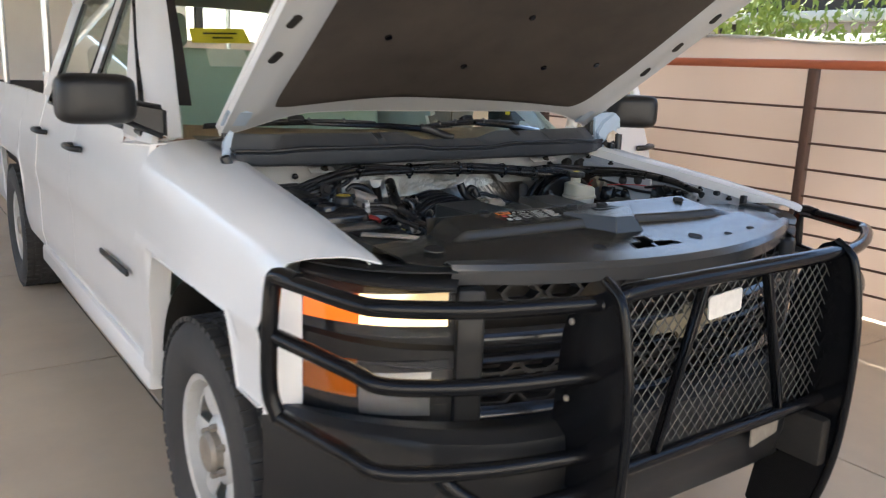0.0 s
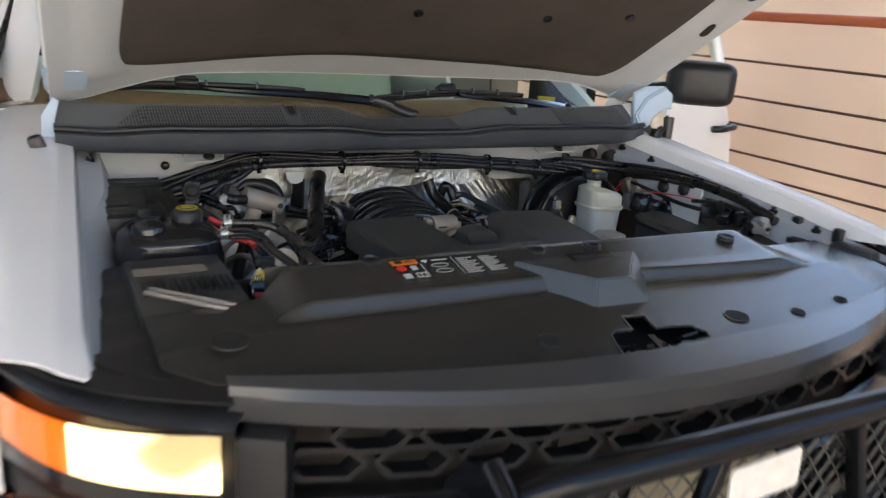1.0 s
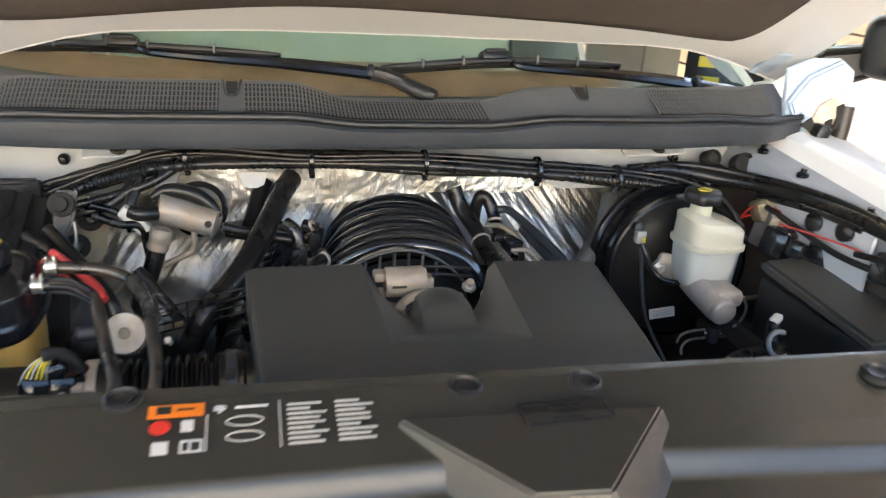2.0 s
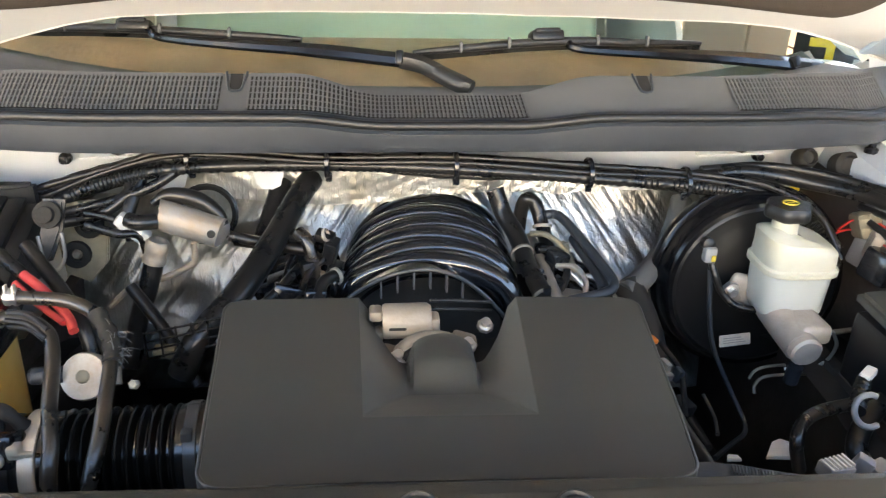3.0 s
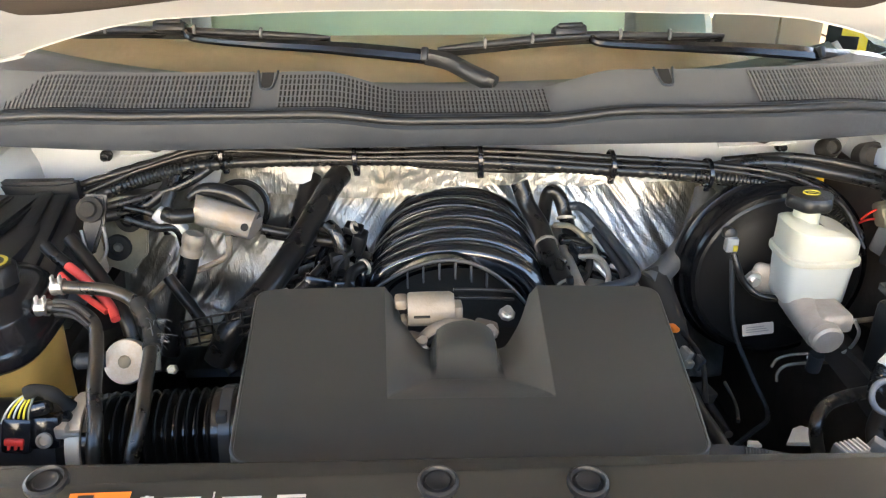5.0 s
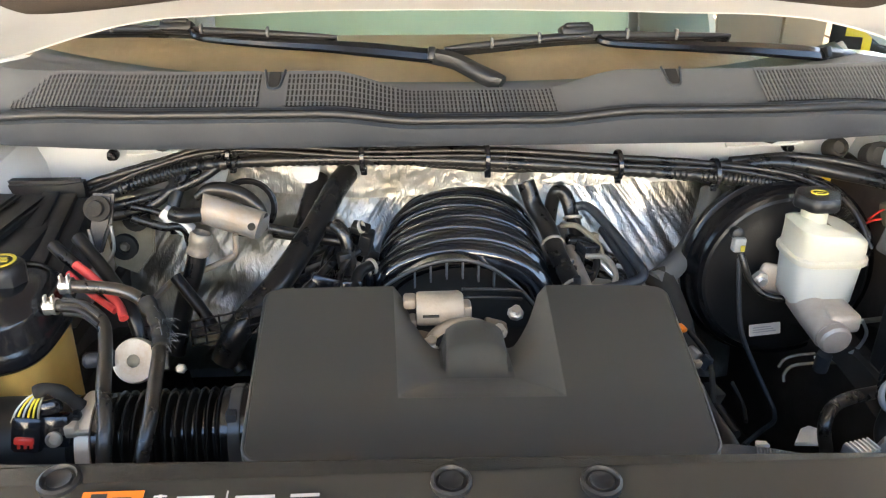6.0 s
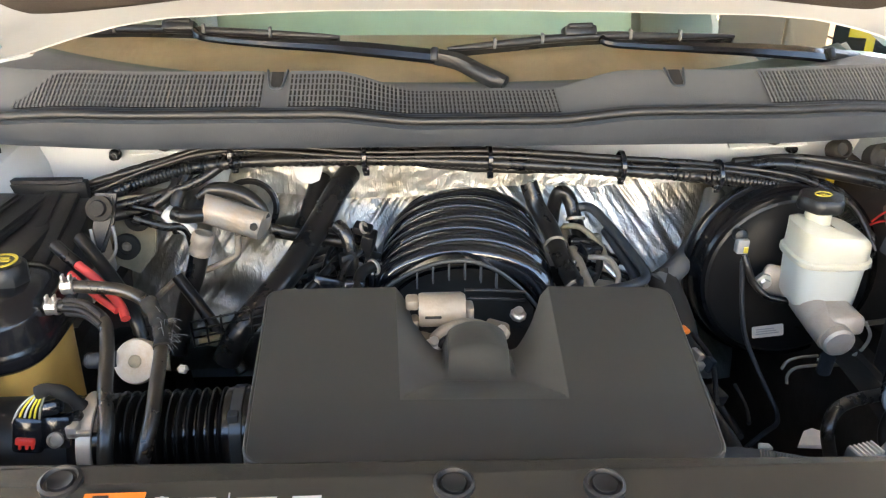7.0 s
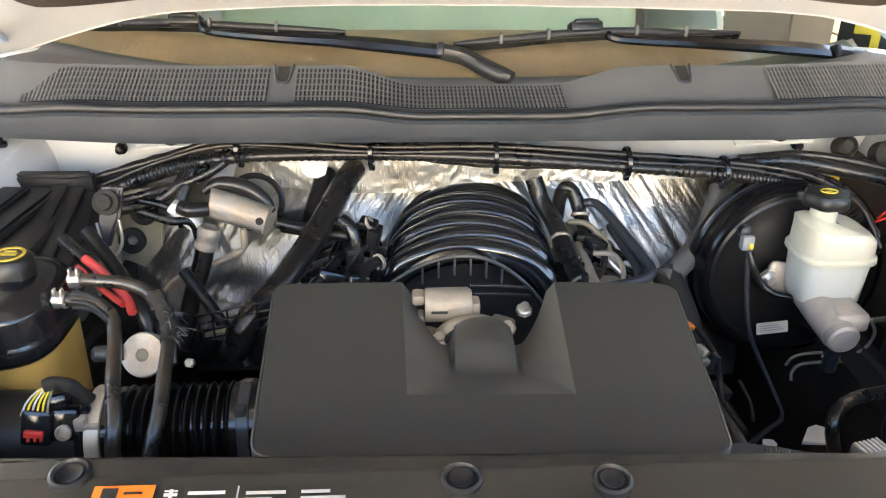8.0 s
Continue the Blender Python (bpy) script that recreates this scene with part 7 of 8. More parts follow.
# battery and relay box by the fender
bat = empty("battery_box", truck, "black battery and relay box with flat lid")
bm = B()
box(bm, (0.668, -0.13, 0.935), (0.15, 0.26, 0.16), 0.010)
part("box_body", bm, BLACK, bat)
bm = B()
slab(bm, [(-0.075, -0.14), (0.07, -0.145), (0.075, 0.12), (0.05, 0.145), (-0.07, 0.14)], 0.022, Matrix.Translation((0.670, -0.13, 1.016)) @ pose(0, 0, 0, 2, -3, 0), 0.006)
part("box_lid", bm, DUSTY_LIT, bat, "flat dusty black lid")
for pts, m in (([(0.645, 0.16, 1.065), (0.652, 0.14, 1.090), (0.67, 0.12, 1.098), (0.70, 0.08, 1.085)], RED), ([(0.640, 0.17, 1.05), (0.66, 0.15, 1.070), (0.69, 0.12, 1.07)], RED)):
    bm = B()
    tube(bm, pts, 0.0019, 6, 6)
    part("cable", bm, m, bat, "thin red cable")
for c, s, m in (((0.665, 0.06, 1.05), (0.05, 0.05, 0.05), GLOSS), ((0.70, -0.02, 1.05), (0.04, 0.06, 0.05), GLOSS), ((0.69, 0.14, 1.035), (0.04, 0.04, 0.05), GREYPLUG), ((0.655, 0.0, 1.06), (0.025, 0.03, 0.03), GLOSS)):
    bm = B()
    box(bm, c, s, 0.007, turn(5, 10, 20))
    part("relay", bm, m, bat)

# ---- passenger's side: coolant tank, fuse box, air box ----
tank = empty("coolant_tank", truck, "aged amber coolant tank with black upper half")


def barrel(z0, z1, prof, hx, hy, c, n=0.6):
    def f(u, v):
        a = 2 * math.pi * u
        p = lambda t: math.copysign(abs(t) ** n, t)
        s = ramp(v, prof)
        return Vector((c[0] + hx * s * p(math.cos(a)), c[1] + hy * s * p(math.sin(a)), lerp(z0, z1, v)))
    return f


TC = (-0.615, -0.085)
part("tank_base", sheet(B(), barrel(0.84, 1.045, ((0, 0.90), (0.1, 0.96), (1, 1.0)), 0.088, 0.085, TC), 40, 12), TANK, tank, "translucent amber lower half", 50)
part("tank_dome", sheet(B(), barrel(1.035, 1.118, ((0, 1.02), (0.08, 1.07), (0.25, 1.07), (0.32, 1.04), (0.70, 0.98), (0.86, 0.86), (0.95, 0.60), (1, 0.0)), 0.090, 0.088, TC), 44, 26), GLOSS, tank, "glossy black domed upper half", 50)
for x, y in ((-0.655, -0.12), (-0.64, -0.045)):
    bm = B()
    lathe(bm, ((0.030, 1.085), (0.029, 1.118), (0.022, 1.128), (0.0, 1.131)), (x, y, 0), (0, 0, 1), 20)
    part("dome_lobe", bm, GLOSS, tank, "rounded lobe on the tank top", 50)
bm = B()
lathe(bm, ((0.027, 1.10), (0.029, 1.112), (0.029, 1.130), (0.024, 1.136), (0.0, 1.138)), (-0.580, -0.078, 0), (0, 0, 1), 8)
cap = part("cap", bm, BLACK, tank, "black cap with yellow print")
bm = B()
lathe(bm, ((0.020, 1.1385), (0.020, 1.1395), (0.016, 1.1395), (0.016, 1.1385)), (-0.580, -0.078, 0), (0, 0, 1), 20)
box(bm, (-0.580, -0.078, 1.139), (0.022, 0.006, 0.001))
box(bm, (-0.580, -0.070, 1.139), (0.014, 0.004, 0.001))
part("yellow_print", bm, FADED_YELLOW, cap)
fuse = empty("fuse_box", truck, "black stepped fuse box cover")
bm = B()
box(bm, (-0.670, 0.120, 1.040), (0.15, 0.24, 0.13), 0.010)
part("fuse_body", bm, BLACK, fuse)
bm = B()
slab(bm, [(-0.755, 0.02), (-0.640, 0.015), (-0.622, 0.19), (-0.755, 0.195)], 0.016, Matrix.Translation((0, 0, 1.104)), 0.005)
slab(bm, [(-0.745, 0.04), (-0.670, 0.035), (-0.658, 0.17), (-0.745, 0.175)], 0.010, Matrix.Translation((0, 0, 1.119)), 0.004)
part("fuse_lid", bm, BLACK, fuse, "stepped black lid")
bm = B()
slab(bm, [(-0.765, 0.205), (-0.610, 0.200), (-0.582, 0.212), (-0.582, 0.226), (-0.765, 0.228)], 0.045, Matrix.Translation((0, 0, 1.088)), 0.005)
part("lid_end", bm, BLACK, fuse, "raised rear end of the lid")
for k, (dx, dz) in enumerate(((0.0, 0.0), (-0.022, 0.008), (-0.046, 0.012))):
    bm = B()
    a, b = Vector((-0.578 + dx, 0.200, 1.112 + dz)), Vector((-0.562 + dx * 1.1, 0.008, 1.076 + dz))
    box(bm, (a + b) / 2 + Vector((0, 0, -0.03)), (0.026, (a - b).length, 0.060), 0.004, turn(10, 0, math.degrees(math.atan2(b.x - a.x, a.y - b.y))))
    part("lid_step", bm, BLACK, fuse, "long stepped side ledge")
bm = B()
slab(bm, [(-0.014, 0.03), (0.016, 0.032), (0.016, -0.01), (0.006, -0.055), (-0.004, -0.06), (-0.012, -0.02)], 0.012, Matrix.Translation((-0.533, 0.14, 1.105)) @ pose(0, 0, 0, 70, 8, 0), 0.004)
strut = part("strut_end", bm, FACEBLACK, truck, "glossy black strut bracket with bolt")
bm = B()
lathe(bm, ((0.019, 0), (0.019, 0.007), (0.012, 0.009), (0.011, 0.016), (0, 0.016)), (-0.534, 0.130, 1.118), (0, -0.9, 0.4), 18)
part("bolt_head", bm, DARK, strut, "large dull bolt head")
bm = B()
tube(bm, [(-0.55, 0.12, 1.09), (-0.545, 0.115, 1.055), (-0.53, 0.11, 1.042), (-0.517, 0.115, 1.06), (-0.517, 0.12, 1.095)], 0.0025, 6, 5)
part("bright_edge", bm, BRIGHT, strut)
bm = B()
slab(bm, [(-0.04, 0.05), (0.02, 0.055), (0.035, 0.02), (0.03, -0.04), (0.0, -0.075), (-0.035, -0.06), (-0.045, 0.0)], 0.006, Matrix.Translation((-0.525, 0.235, 1.040)) @ pose(0, 0, 0, 78), 0.002)
wb = part("pale_bracket", bm, TAN, truck, "tan zinc-plated metal bracket with two dark grommets")
for x, z in ((-0.512, 1.066), (-0.538, 1.016)):
    bm = B()
    lathe(bm, ((0.021, 0), (0.021, 0.010), (0.012, 0.012), (0.012, 0.004), (0.008, 0.004)), (x, 0.218, z), (0, -1, 0.15), 18)
    part("grommet", bm, DARK, wb, "black rubber grommet")
    bm = B()
    lathe(bm, ((0.007, 0.002), (0.005, 0.009), (0.0, 0.010)), (x, 0.218, z), (0, -1, 0.15), 12)
    part("grommet_stud", bm, STEEL, wb)
for pts, r, m, nm in (([(-0.528, 0.0, 1.096), (-0.496, -0.02, 1.080), (-0.461, -0.05, 1.060), (-0.449, -0.07, 1.050)], 0.0062, PINK, "red battery cable"),
                      ([(-0.560, 0.025, 1.110), (-0.545, 0.012, 1.104), (-0.524, -0.002, 1.094)], 0.0085, RUBBER, "black cable sleeve"),
                      ([(-0.533, -0.01, 1.086), (-0.502, -0.03, 1.067), (-0.462, -0.06, 1.056)], 0.0045, PINK, "orange-red cable"),
                      ([(-0.541, 0.06, 1.105), (-0.509, 0.03, 1.082), (-0.479, 0.0, 1.060), (-0.449, -0.04, 1.040), (-0.435, -0.06, 1.00)], 0.0095, RUBBER, "black ribbed conduit"),
                      ([(-0.50, 0.16, 1.09), (-0.46, 0.17, 1.07), (-0.43, 0.18, 1.06), (-0.42, 0.18, 1.0)], 0.007, RUBBER, "black wire"),
                      ([(-0.505, 0.18, 1.10), (-0.47, 0.19, 1.085), (-0.44, 0.19, 1.065)], 0.006, RUBBER, "black wire"),
                      ([(-0.347, 0.150, 1.064), (-0.348, 0.150, 1.040), (-0.356, 0.150, 1.026), (-0.405, 0.150, 1.003), (-0.441, 0.150, 0.994), (-0.48, 0.150, 0.960)], 0.0048, BEIGE, "bent aluminium refrigerant pipe"),
                      ([(-0.475, 0.05, 0.985), (-0.45, 0.03, 1.0), (-0.43, 0.0, 0.99), (-0.42, -0.04, 0.95)], 0.006, STEEL, "aluminium pipe"),
                      ([(-0.402, 0.14, 1.045), (-0.412, 0.133, 1.01), (-0.432, 0.125, 0.955), (-0.45, 0.11, 0.88)], 0.0145, RUBBER, "black refrigerant hose"),
                      ([(-0.43, 0.10, 1.02), (-0.38, 0.06, 0.97), (-0.33, 0.01, 0.91)], 0.009, RUBBER, "black hose")):
    bm = B()
    tube(bm, pts, r, 10, 7)
    part("bay_hose", bm, m, truck, nm)
bm = B()
lathe(bm, ((0.015, 0), (0.0172, 0.002), (0.0172, 0.008), (0.0160, 0.010), (0.0160, 0.018), (0.0172, 0.020), (0.0172, 0.032), (0.014, 0.036)), (-0.4045, 0.139, 1.037), (0.3, 0.1, 1), 16)
part("hose_crimp", bm, BEIGE, truck, "pale crimped hose ferrule")
muff = empty("refrigerant_muffler", truck, "oxidised beige refrigerant muffler can")
bm = B()
tube(bm, [(-0.405, 0.20, 1.087), (-0.395, 0.20, 1.084), (-0.325, 0.197, 1.060), (-0.316, 0.196, 1.057)], lambda t: 0.0235 if 0.06 < t < 0.94 else 0.018, 20, 4)
part("can", bm, MUFFLER, muff, "chalky oxidised metal can", 50)
bm = B()
tube(bm, [(-0.415, 0.212, 1.100), (-0.39, 0.216, 1.112), (-0.35, 0.216, 1.104), (-0.322, 0.212, 1.084), (-0.310, 0.206, 1.066)], lambda t: 0.006 + 0.007 * math.sin(math.pi * t), 12, 6)
part("rubber_pad", bm, RUBBER, muff, "black rubber pad over the can")
# Dark disc stands for the shade in a small hole.
bm = B()
lathe(bm, ((0.006, 0), (0.006, 0.003), (0, 0.003)), (-0.326, 0.1735, 1.066), (0, -1, 0.25), 12)
part("plate_hole_shade", bm, DARK, muff)
bm = B()
tube(bm, [(-0.305, 0.195, 1.053), (-0.27, 0.20, 1.042), (-0.235, 0.205, 1.035)], 0.009, 10, 4)
part("can_outlet", bm, RUBBER, muff)
bm = B()
box(bm, (-0.438, 0.185, 1.068), (0.045, 0.02, 0.022), 0.004, turn(0, 42, 0))
box(bm, (-0.452, 0.182, 1.085), (0.02, 0.02, 0.02), 0.004, turn(0, 42, 0))
part("white_connector", bm, INK, muff, "white plastic connector")
bm = B()
tube(bm, [(-0.405, 0.185, 1.082), (-0.43, 0.175, 1.085), (-0.445, 0.18, 1.088)], 0.012, 10, 4)
part("black_plug", bm, RUBBER, muff)
bm = B()
lathe(bm, ((0.045, 0.0), (0.048, 0.004), (0.048, 0.012), (0.044, 0.014), (0.038, 0.010)), (-0.345, 0.255, 1.065), (0.1, -1, 0.3), 26)
part("grey_port_ring", bm, RUBBER, truck, "black rubber bulkhead ring")
bm = B()
box(bm, (-0.375, 0.03, 0.955), (0.03, 0.02, 0.014), 0.003)
part("tan_connector", bm, TAN, truck)
sleeve = empty("lattice_sleeve", truck, "black lattice heat sleeve")
for j in range(4):
    bm = B()
    tube(bm, [(-0.396 + i * 0.022, 0.02 - 0.004 * i, 0.950 + 0.007 * i + j * 0.013) for i in range(7)], 0.0016, 5, 0)
    part("lattice_strand", bm, RUBBER, sleeve)
for i in range(7):
    bm = B()
    tube(bm, [(-0.396 + i * 0.022, 0.02 - 0.004 * i, 0.948 + 0.007 * i), (-0.396 + i * 0.022, 0.02 - 0.004 * i, 0.991 + 0.007 * i)], 0.0016, 5, 0)
    part("lattice_strand", bm, RUBBER, sleeve)

# hoses from the tank and pale round cap
hoses = empty("coolant_hoses", truck, "pair of black coolant hoses with pale clamps")
H1 = [(-0.515, -0.078, 1.104), (-0.492, -0.080, 1.103), (-0.443, -0.085, 1.100), (-0.409, -0.100, 1.090), (-0.388, -0.13, 1.073), (-0.380, -0.16, 1.061), (-0.370, -0.22, 1.055), (-0.364, -0.265, 1.045), (-0.372, -0.30, 1.000), (-0.38, -0.31, 0.90)]
H2 = [(-0.528, -0.104, 1.089), (-0.502, -0.105, 1.090), (-0.475, -0.115, 1.091), (-0.449, -0.135, 1.084), (-0.437, -0.17, 1.068), (-0.420, -0.235, 1.060), (-0.408, -0.275, 1.045), (-0.408, -0.30, 1.005), (-0.41, -0.31, 0.90)]
for P, r in ((H1, 0.0082), (H2, 0.0082)):
    bm = B()
    tube(bm, P, r, 14, 8)
    part("hose", bm, HOSE, hoses, "dusty black rubber coolant hose")
for P in (H1, H2):
    c = Vector(P[0]).lerp(Vector(P[1]), 0.4)
    bm = B()
    lathe(bm, ((0.0088, -0.007), (0.0105, -0.007), (0.0105, -0.003), (0.0095, -0.0015), (0.0095, 0.002), (0.0105, 0.0035), (0.0105, 0.007), (0.0088, 0.007)), c, (1, 0, 0), 16)
    box(bm, c + Vector((-0.0045, -0.003, 0.012)), (0.003, 0.008, 0.010), 0.001)
    box(bm, c + Vector((0.0045, -0.003, 0.012)), (0.003, 0.008, 0.010), 0.001)
    box(bm, c + Vector((0.0, -0.010, 0.002)), (0.014, 0.003, 0.003), 0.001)
    box(bm, c + Vector((0.006, -0.009, 0.004)), (0.003, 0.004, 0.010), 0.001)
    part("spring_clamp", bm, BRIGHT, hoses, "pale painted spring clamp")
bm = B()
for k in range(5):
    a = 2 * math.pi * k / 5 + 0.4
    tube(bm, [Vector(p) + Vector((0, 0.0085 * math.cos(a), 0.0085 * math.sin(a))) for p in H2[1:4]], 0.0035, 10, 8)
part("ribbed_sleeve", bm, BLACK, hoses, "ribbed black hose sleeve")
bm = B()
tube(bm, [Vector(p) + Vector((0.002, 0.0, 0.002)) for p in H1[3:6]], lambda t: 0.0100 + 0.0012 * math.sin(21 * t), 12, 10)
tape = part("frayed_tape", bm, DARK, hoses, "frayed dark tape wrap")
bm = B()
rnd = random.Random(21)
for k in range(26):
    c = Vector(H1[4]).lerp(Vector(H1[5]), rnd.uniform(-0.3, 1.0)) + Vector((0.006, 0, 0.004))
    d = Vector((rnd.uniform(-0.4, 1.0), rnd.uniform(-0.6, 0.2), rnd.uniform(-0.6, 0.7))).normalized()
    n = rnd.uniform(0.012, 0.026)
    tube(bm, [c, c + d * n * 0.6 + Vector((0, 0, 0.003)), c + d * n], 0.0004, 5, 2)
tagged(part("loose_threads", bm, COWL_TOP, tape, "grey loose threads of the tape"), "", "", "", "stuff")
bm = B()
lathe(bm, ((0.024, -0.03), (0.0275, -0.004), (0.0255, 0.002), (0.020, 0.003), (0.0, 0.0035)), (-0.413, -0.155, 1.042), (-0.05, -0.85, 0.52), 28)
rc = part("round_cap", bm, STAINED, truck, "oil-stained pale round cap")
bm = B()
lathe(bm, ((0.008, 0.0035), (0.006, 0.005), (0.0, 0.005)), (-0.413, -0.155, 1.042), (-0.05, -0.85, 0.52), 10)
part("cap_knob", bm, TAN, rc)
bm = B()
lathe(bm, ((0.010, -0.02), (0.010, 0.012), (0.006, 0.016), (0, 0.016)), (-0.455, -0.155, 1.045), (-1, -0.2, 0.1), 12)
part("grey_stub", bm, COWL, truck)
bm = B()
lathe(bm, ((0.006, -0.005), (0.006, 0.004), (0.004, 0.006), (0, 0.006)), (-0.362, -0.15, 1.026), (0, -0.8, 0.6), 6)
part("bolt", bm, STAINED, truck)

# intake duct: air box, meter tube, bellows
duct = empty("air_intake_duct", truck, "black air intake duct with bellows and steel clamp")
bm = B()
lathe(bm, ((0.040, -0.30), (0.050, -0.17), (0.050, -0.012), (0.046, 0.0)), (-0.455, -0.225, 0.985), (1, 0.03, -0.02), 30)
part("meter_tube", bm, BLACK, duct, "black air meter tube", 50)
DUCT, DIR = (-0.455, -0.225, 0.985), (1, 0.03, 0.01)
bm = B()
lathe(bm, ((0.051, 0.005), (0.0535, 0.006), (0.0535, 0.021), (0.051, 0.022)), DUCT, DIR, 36)
box(bm, (-0.450, -0.262, 1.028), (0.012, 0.014, 0.014), 0.002)
box(bm, (-0.441, -0.266, 1.026), (0.022, 0.006, 0.006), 0.002)
part("steel_clamp", bm, BANDSTEEL, duct, "pale steel band clamp")
bm = B()
lathe(bm, ((0.046, -0.01), (0.0505, 0.0), (0.0505, 0.034), (0.046, 0.037)), DUCT, DIR, 36)
part("inlet_cuff", bm, BELLOWS, duct, "smooth black inlet cuff")
bm = B()
prof = [(0.040, 0.034)]
for k in range(11):
    h = 0.038 + k * 0.0112
    prof += [(0.0400, h), (0.0470, h + 0.0016), (0.0505, h + 0.0030), (0.0518, h + 0.0046), (0.0505, h + 0.0062), (0.0470, h + 0.0076), (0.0400, h + 0.0092)]
prof.append((0.040, 0.164))
lathe(bm, prof, DUCT, DIR, 56)
part("bellows", bm, BELLOWS, duct, "black ribbed rubber bellows", 60)
bm = B()
lathe(bm, ((0.044, 0.155), (0.0500, 0.158), (0.0515, 0.166), (0.0515, 0.186), (0.048, 0.190), (0.050, 0.21), (0.052, 0.26), (0.05, 0.30)), DUCT, DIR, 36)
part("outlet_cuff", bm, BELLOWS, duct, "black rubber outlet cuff")
bm = B()
lathe(bm, ((0.052, 0.166), (0.0535, 0.167), (0.0535, 0.179), (0.052, 0.180)), DUCT, DIR, 36)
box(bm, (-0.284, -0.250, 1.030), (0.012, 0.012, 0.012), 0.002)
part("band_clamp", bm, HEADER, duct, "dark steel band clamp")
maf = empty("meter_sensor", truck, "black air meter plug with red lock and coloured wires")
PLUG = Vector((-0.484, -0.262, 1.026))
bm = B()
box(bm, PLUG + Vector((0.016, 0.006, -0.002)), (0.034, 0.024, 0.036), 0.005, turn(-20))
box(bm, PLUG + Vector((-0.010, 0.0, 0.0)), (0.032, 0.026, 0.040), 0.006, turn(-20, 6, 0))
box(bm, PLUG + Vector((0.004, 0.010, 0.022)), (0.040, 0.018, 0.016), 0.005, turn(-20, -14, 0))
box(bm, PLUG + Vector((0.034, 0.012, 0.010)), (0.014, 0.012, 0.010), 0.003, turn(0, -20, 0))
part("plug_body", bm, GLOSS, maf)
bm = B()
lathe(bm, ((0.0085, 0), (0.0085, 0.004), (0.0060, 0.005), (0.0055, 0.002), (0.003, 0.002), (0, 0.003)), PLUG + Vector((0.018, -0.008, -0.004)), (0, -0.9, 0.4), 14)
part("screw", bm, STEEL, maf, "dull round screw head")
bm = B()
box(bm, PLUG + Vector((-0.010, -0.015, 0.0)), (0.020, 0.006, 0.008), 0.002, turn(-20, 6, 0))
for dx in (-0.016, -0.009, -0.003):
    box(bm, PLUG + Vector((dx, -0.016, -0.006)), (0.003, 0.005, 0.005), 0.001, turn(-20, 6, 0))
part("red_lock", bm, RED, maf, "red plastic lock tab")
for k, m in enumerate((INK, YELLOW, INK, YELLOW, YELLOW, TAN)):
    bm = B()
    tube(bm, [PLUG + Vector(p) for p in ((-0.024 + k * 0.0055, -0.004, 0.016), (-0.018 + k * 0.0045, 0.002, 0.028), (-0.008 + k * 0.003, 0.010, 0.037), (0.004, 0.016, 0.040))], 0.0012, 5, 5)
    part("wire", bm, m, maf)
bm = B()
tube(bm, [PLUG + Vector(p) for p in ((-0.002, 0.014, 0.040), (0.012, 0.018, 0.042), (0.026, 0.022, 0.030), (0.036, 0.026, 0.012))], lambda t: 0.0075 + 0.001 * math.sin(14 * t), 10, 5)
part("wire_boot", bm, DARK, maf, "taped black wire boot")
ab = empty("air_box", truck, "black air filter box with ribbed lid")
bm = B()
box(bm, (-0.632, -0.34, 0.965), (0.155, 0.26, 0.19), 0.012)
part("box_base", bm, BLACK, ab)
bm = B()
box(bm, (-0.632, -0.34, 1.072), (0.162, 0.27, 0.028), 0.009)
lid = part("box_lid", bm, COVER, ab, "black ribbed lid")
bm = B()
sheet(bm, lambda u, v: Vector((lerp(-0.708, ramp(lerp(-0.66, -0.16, v), ((-0.66, -0.775), (-0.50, -0.788), (-0.16, -0.770))), u), lerp(-0.66, -0.16, v), 1.066 - 0.012 * u + 0.004 * math.sin(30 * v))), 6, 12)
part("side_tray", bm, BLACK, ab, "black plastic tray towards the fender", 35, 0.006)
for k in range(14):
    bm = B()
    box(bm, (-0.697 + k * 0.0102, -0.365, 1.088), (0.0045, 0.062, 0.008), 0.0015)
    part("lid_rib", bm, BLACK, lid)
bm = B()
slab(bm, rounded(0.115, 0.036, 0.003), 0.001, Matrix.Translation((-0.645, -0.283, 1.0868)))
part("silver_label", bm, STEEL, lid, "dull silver label")
bm = B()
tube(bm, [(-0.70, -0.40, 1.095), (-0.625, -0.485, 1.098), (-0.60, -0.50, 1.094)], 0.004, 6, 3)
tube(bm, [(-0.69, -0.385, 1.095), (-0.61, -0.475, 1.098), (-0.585, -0.49, 1.094)], 0.004, 6, 3)
part("wire_bail", bm, STEEL, lid, "bent steel wire bail")

# ---- upright banner beyond the open driver's door ----
BFACE = Vector((-0.50, -0.86, 0)).normalized()
BSIDE = Vector((0, 0, 1)).cross(BFACE).normalized()
banner = empty("banner_stand")
tagged(banner, "black upright banner with yellow and white writing bars", "banner")
banner.location = (1.53, 1.74, 0)
BM = Matrix((BSIDE, Vector((0, 0, 1)), BFACE)).transposed().to_4x4()
part("panel", slab(B(), [(-0.13, 0.30), (0.20, 0.30), (0.20, 1.50), (-0.13, 1.50)], 0.008, BM, 0.002), FACEBLACK, banner, "black banner panel")
part("base", slab(B(), rounded(0.44, 0.30, 0.04), 0.03, Matrix.Rotation(math.atan2(BSIDE.y, BSIDE.x), 4, "Z"), 0.004), DECKDARK, banner, "dark steel base plate")
for dx in (-0.12, 0.12):
    p = BSIDE * dx
    part("leg", tube(B(), [(p.x, p.y, 0.025), (p.x, p.y, 0.32)], 0.012, 10, 0), DECKDARK, banner)
rnd = random.Random(77)
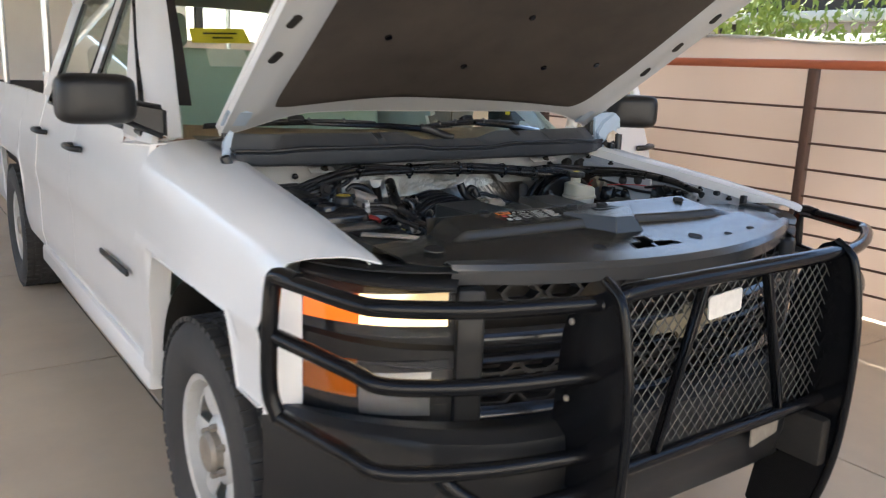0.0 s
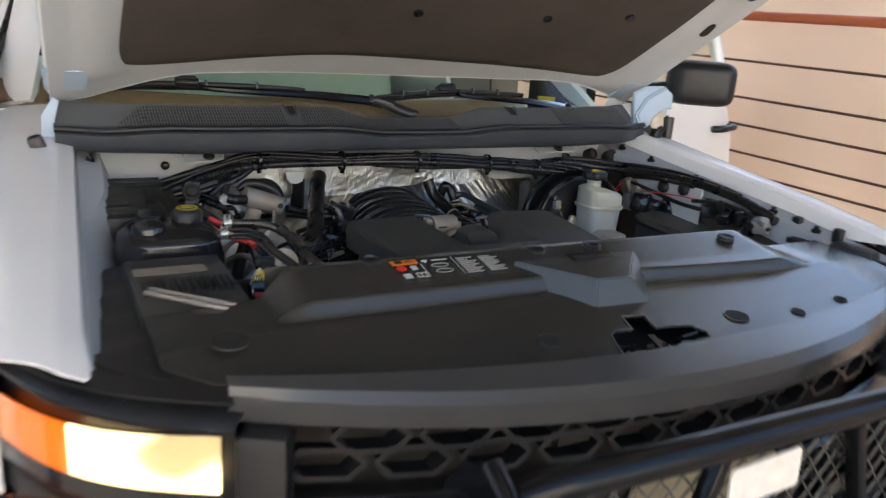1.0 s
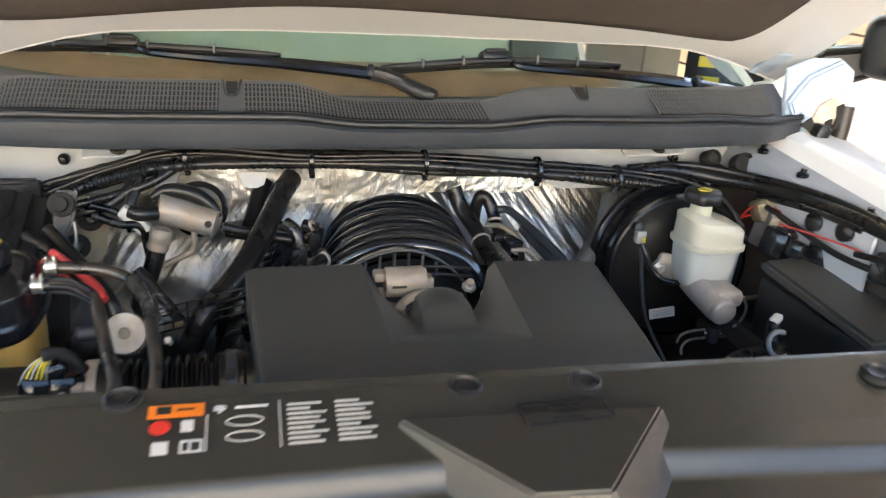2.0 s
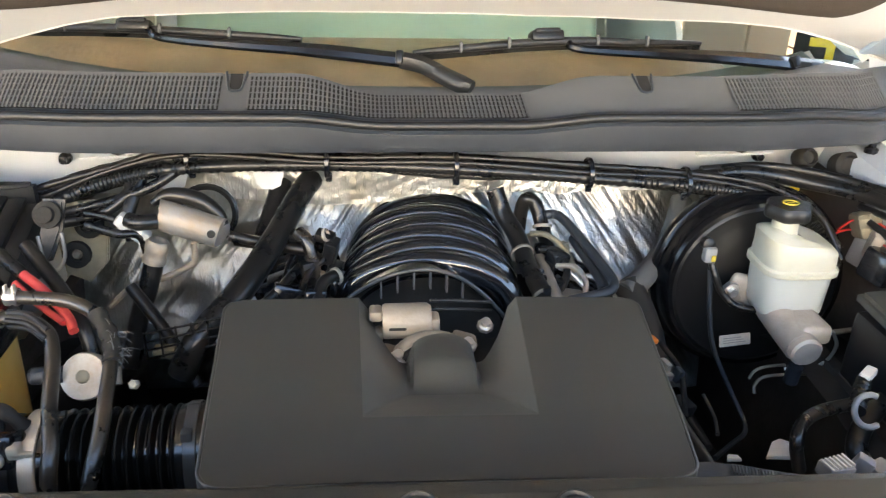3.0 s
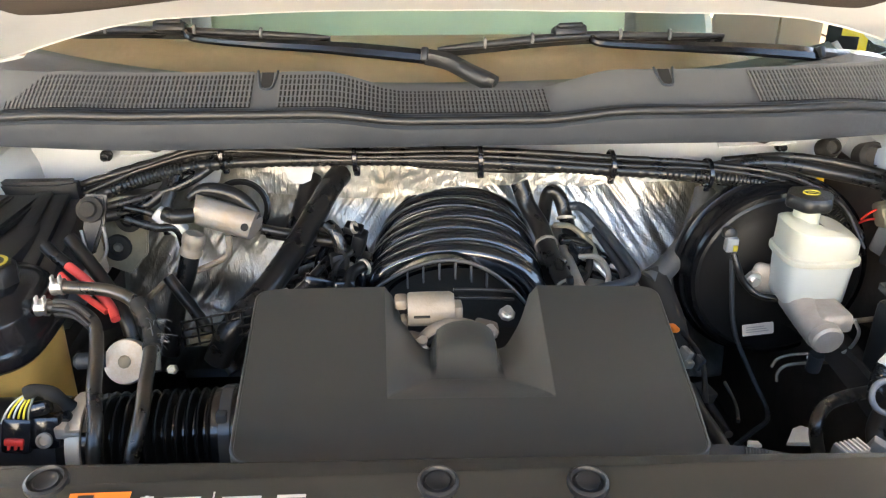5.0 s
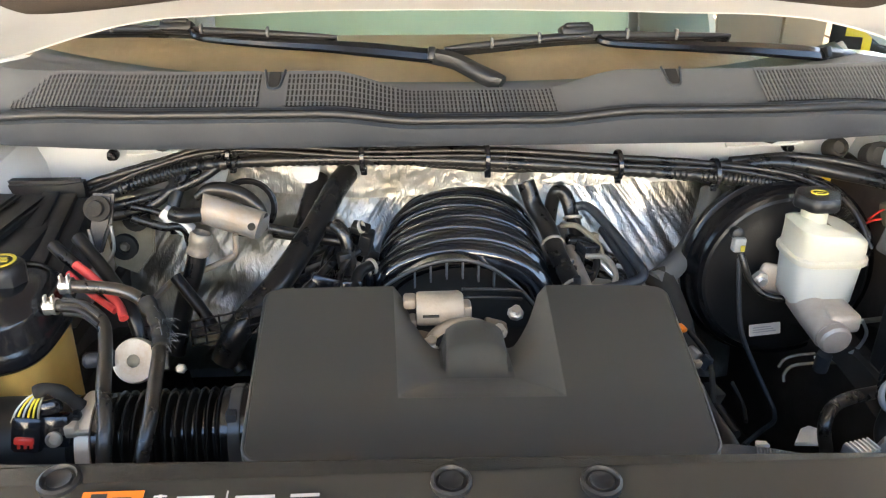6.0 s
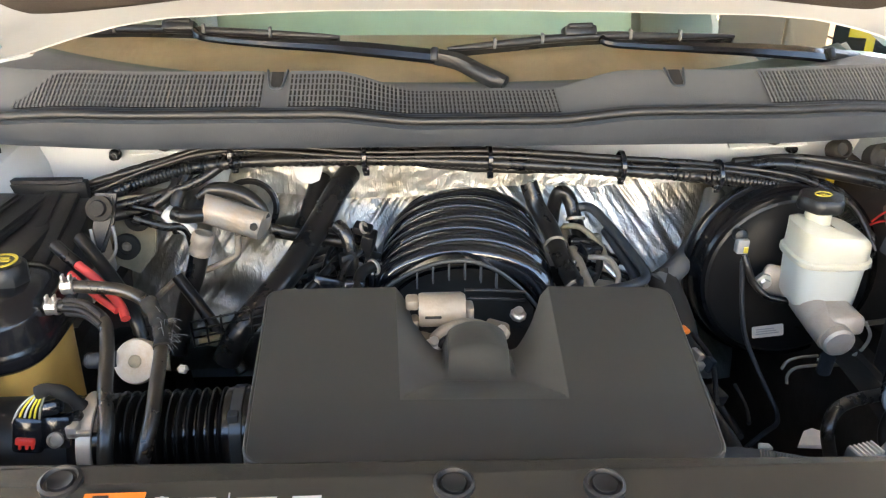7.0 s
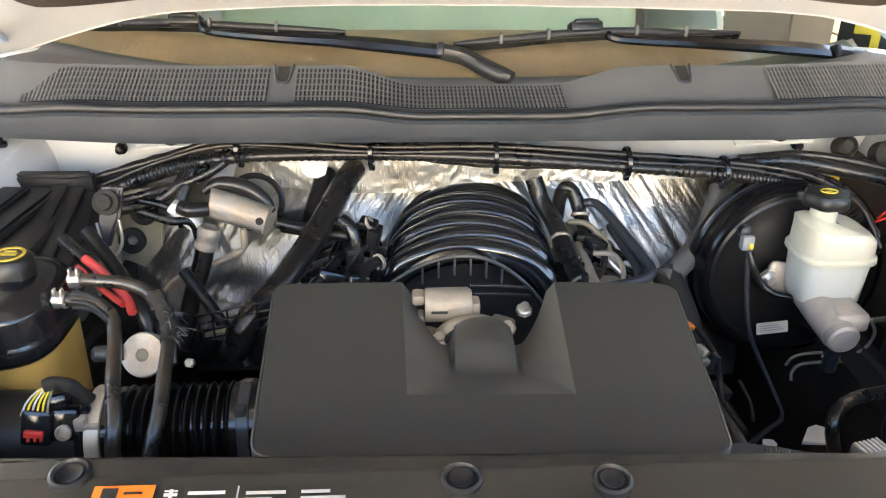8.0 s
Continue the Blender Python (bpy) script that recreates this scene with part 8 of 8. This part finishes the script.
for col, x0, m, label in ((0, -0.040, YELLOW, "yellow writing bar"), (1, 0.110, INK, "white writing bar")):
    for k in range(8):
        z0 = 0.425 + k * 0.135
        bm = B()
        w, h = 0.085, 0.10
        if (k + col) % 2:
            out = [(x0 - w / 2, z0), (x0 + w / 2, z0), (x0 + w / 2, z0 + 0.04), (x0 - w / 2, z0 + 0.04)]
        else:
            out = [(x0 - w / 2, z0 + h - 0.03), (x0 + w / 2 - 0.028, z0 + h - 0.03), (x0 + w / 2 - 0.028, z0), (x0 + w / 2, z0), (x0 + w / 2, z0 + h), (x0 - w / 2, z0 + h)]
        slab(bm, out, 0.002, BM @ Matrix.Translation((0, 0, 0.0085)))
        part("writing_bar", bm, m, banner, label)

# ---- low partition behind the banner, added to dim the view there ----
board = empty("partition")
tagged(board, "added grey-brown board with a tan end panel, dimming the view", "partition")
board.location = (1.36, 2.25, 0)
for x0, x1, m, label in ((-0.18, 0.085, BOARD, "grey-brown board"), (0.095, 0.27, TANBOARD, "tan end panel")):
    bm = B()
    box(bm, ((x0 + x1) / 2, 0, 0.74), (x1 - x0, 0.03, 1.32), 0.004)
    part("board", bm, m, board, label)
for x in (-0.14, 0.23):
    bm = B()
    box(bm, (x, 0, 0.04), (0.05, 0.34, 0.08), 0.008)
    part("foot", bm, DECKDARK, board)

# ---- parked car beyond the truck's bed ----
car = empty("parked_car")
tagged(car, "dark blue parked car standing far behind the truck", "car")
car.location = (-3.0, 9.2, 0)


def car_body(u, v):
    y = lerp(-2.2, 2.2, u)
    top = ramp(y, ((-2.2, 0.75), (-1.9, 0.95), (-0.9, 1.05), (-0.5, 1.08), (1.6, 1.08), (2.2, 0.85)))
    a = math.pi * v
    p = lambda t: math.copysign(abs(t) ** 0.45, t)
    w = 0.9 * (1 - 0.12 * abs(y / 2.2) ** 4)
    return Vector((-w * p(math.cos(a)), y, 0.30 + (top - 0.30) * abs(math.sin(a)) ** 0.4))


part("body", sheet(B(), car_body, 30, 20), NAVY, car, "dark blue bodywork", 50)
bm = B()
sheet(bm, lambda u, v: Vector((-(0.78 - 0.14 * math.sin(math.pi * v)) * math.copysign(abs(math.cos(math.pi * v)) ** 0.4, math.cos(math.pi * v)), lerp(-0.9, 1.7, u), 1.05 + ramp(lerp(-0.9, 1.7, u), ((-0.9, 0.02), (-0.2, 0.50), (0.9, 0.52), (1.7, 0.04))) * abs(math.sin(math.pi * v)) ** 0.4)), 20, 16)
part("glasshouse", bm, GLOSS, car, "dark reflecting windows and roof", 50)
for x in (-0.82, 0.82):
    for y in (-1.4, 1.4):
        bm = B()
        lathe(bm, ((0.0, -0.10), (0.30, -0.10), (0.33, -0.06), (0.33, 0.06), (0.30, 0.10), (0.0, 0.10)), (x, y, 0.33), (1, 0, 0), 28)
        part("wheel", bm, TYRE, car)
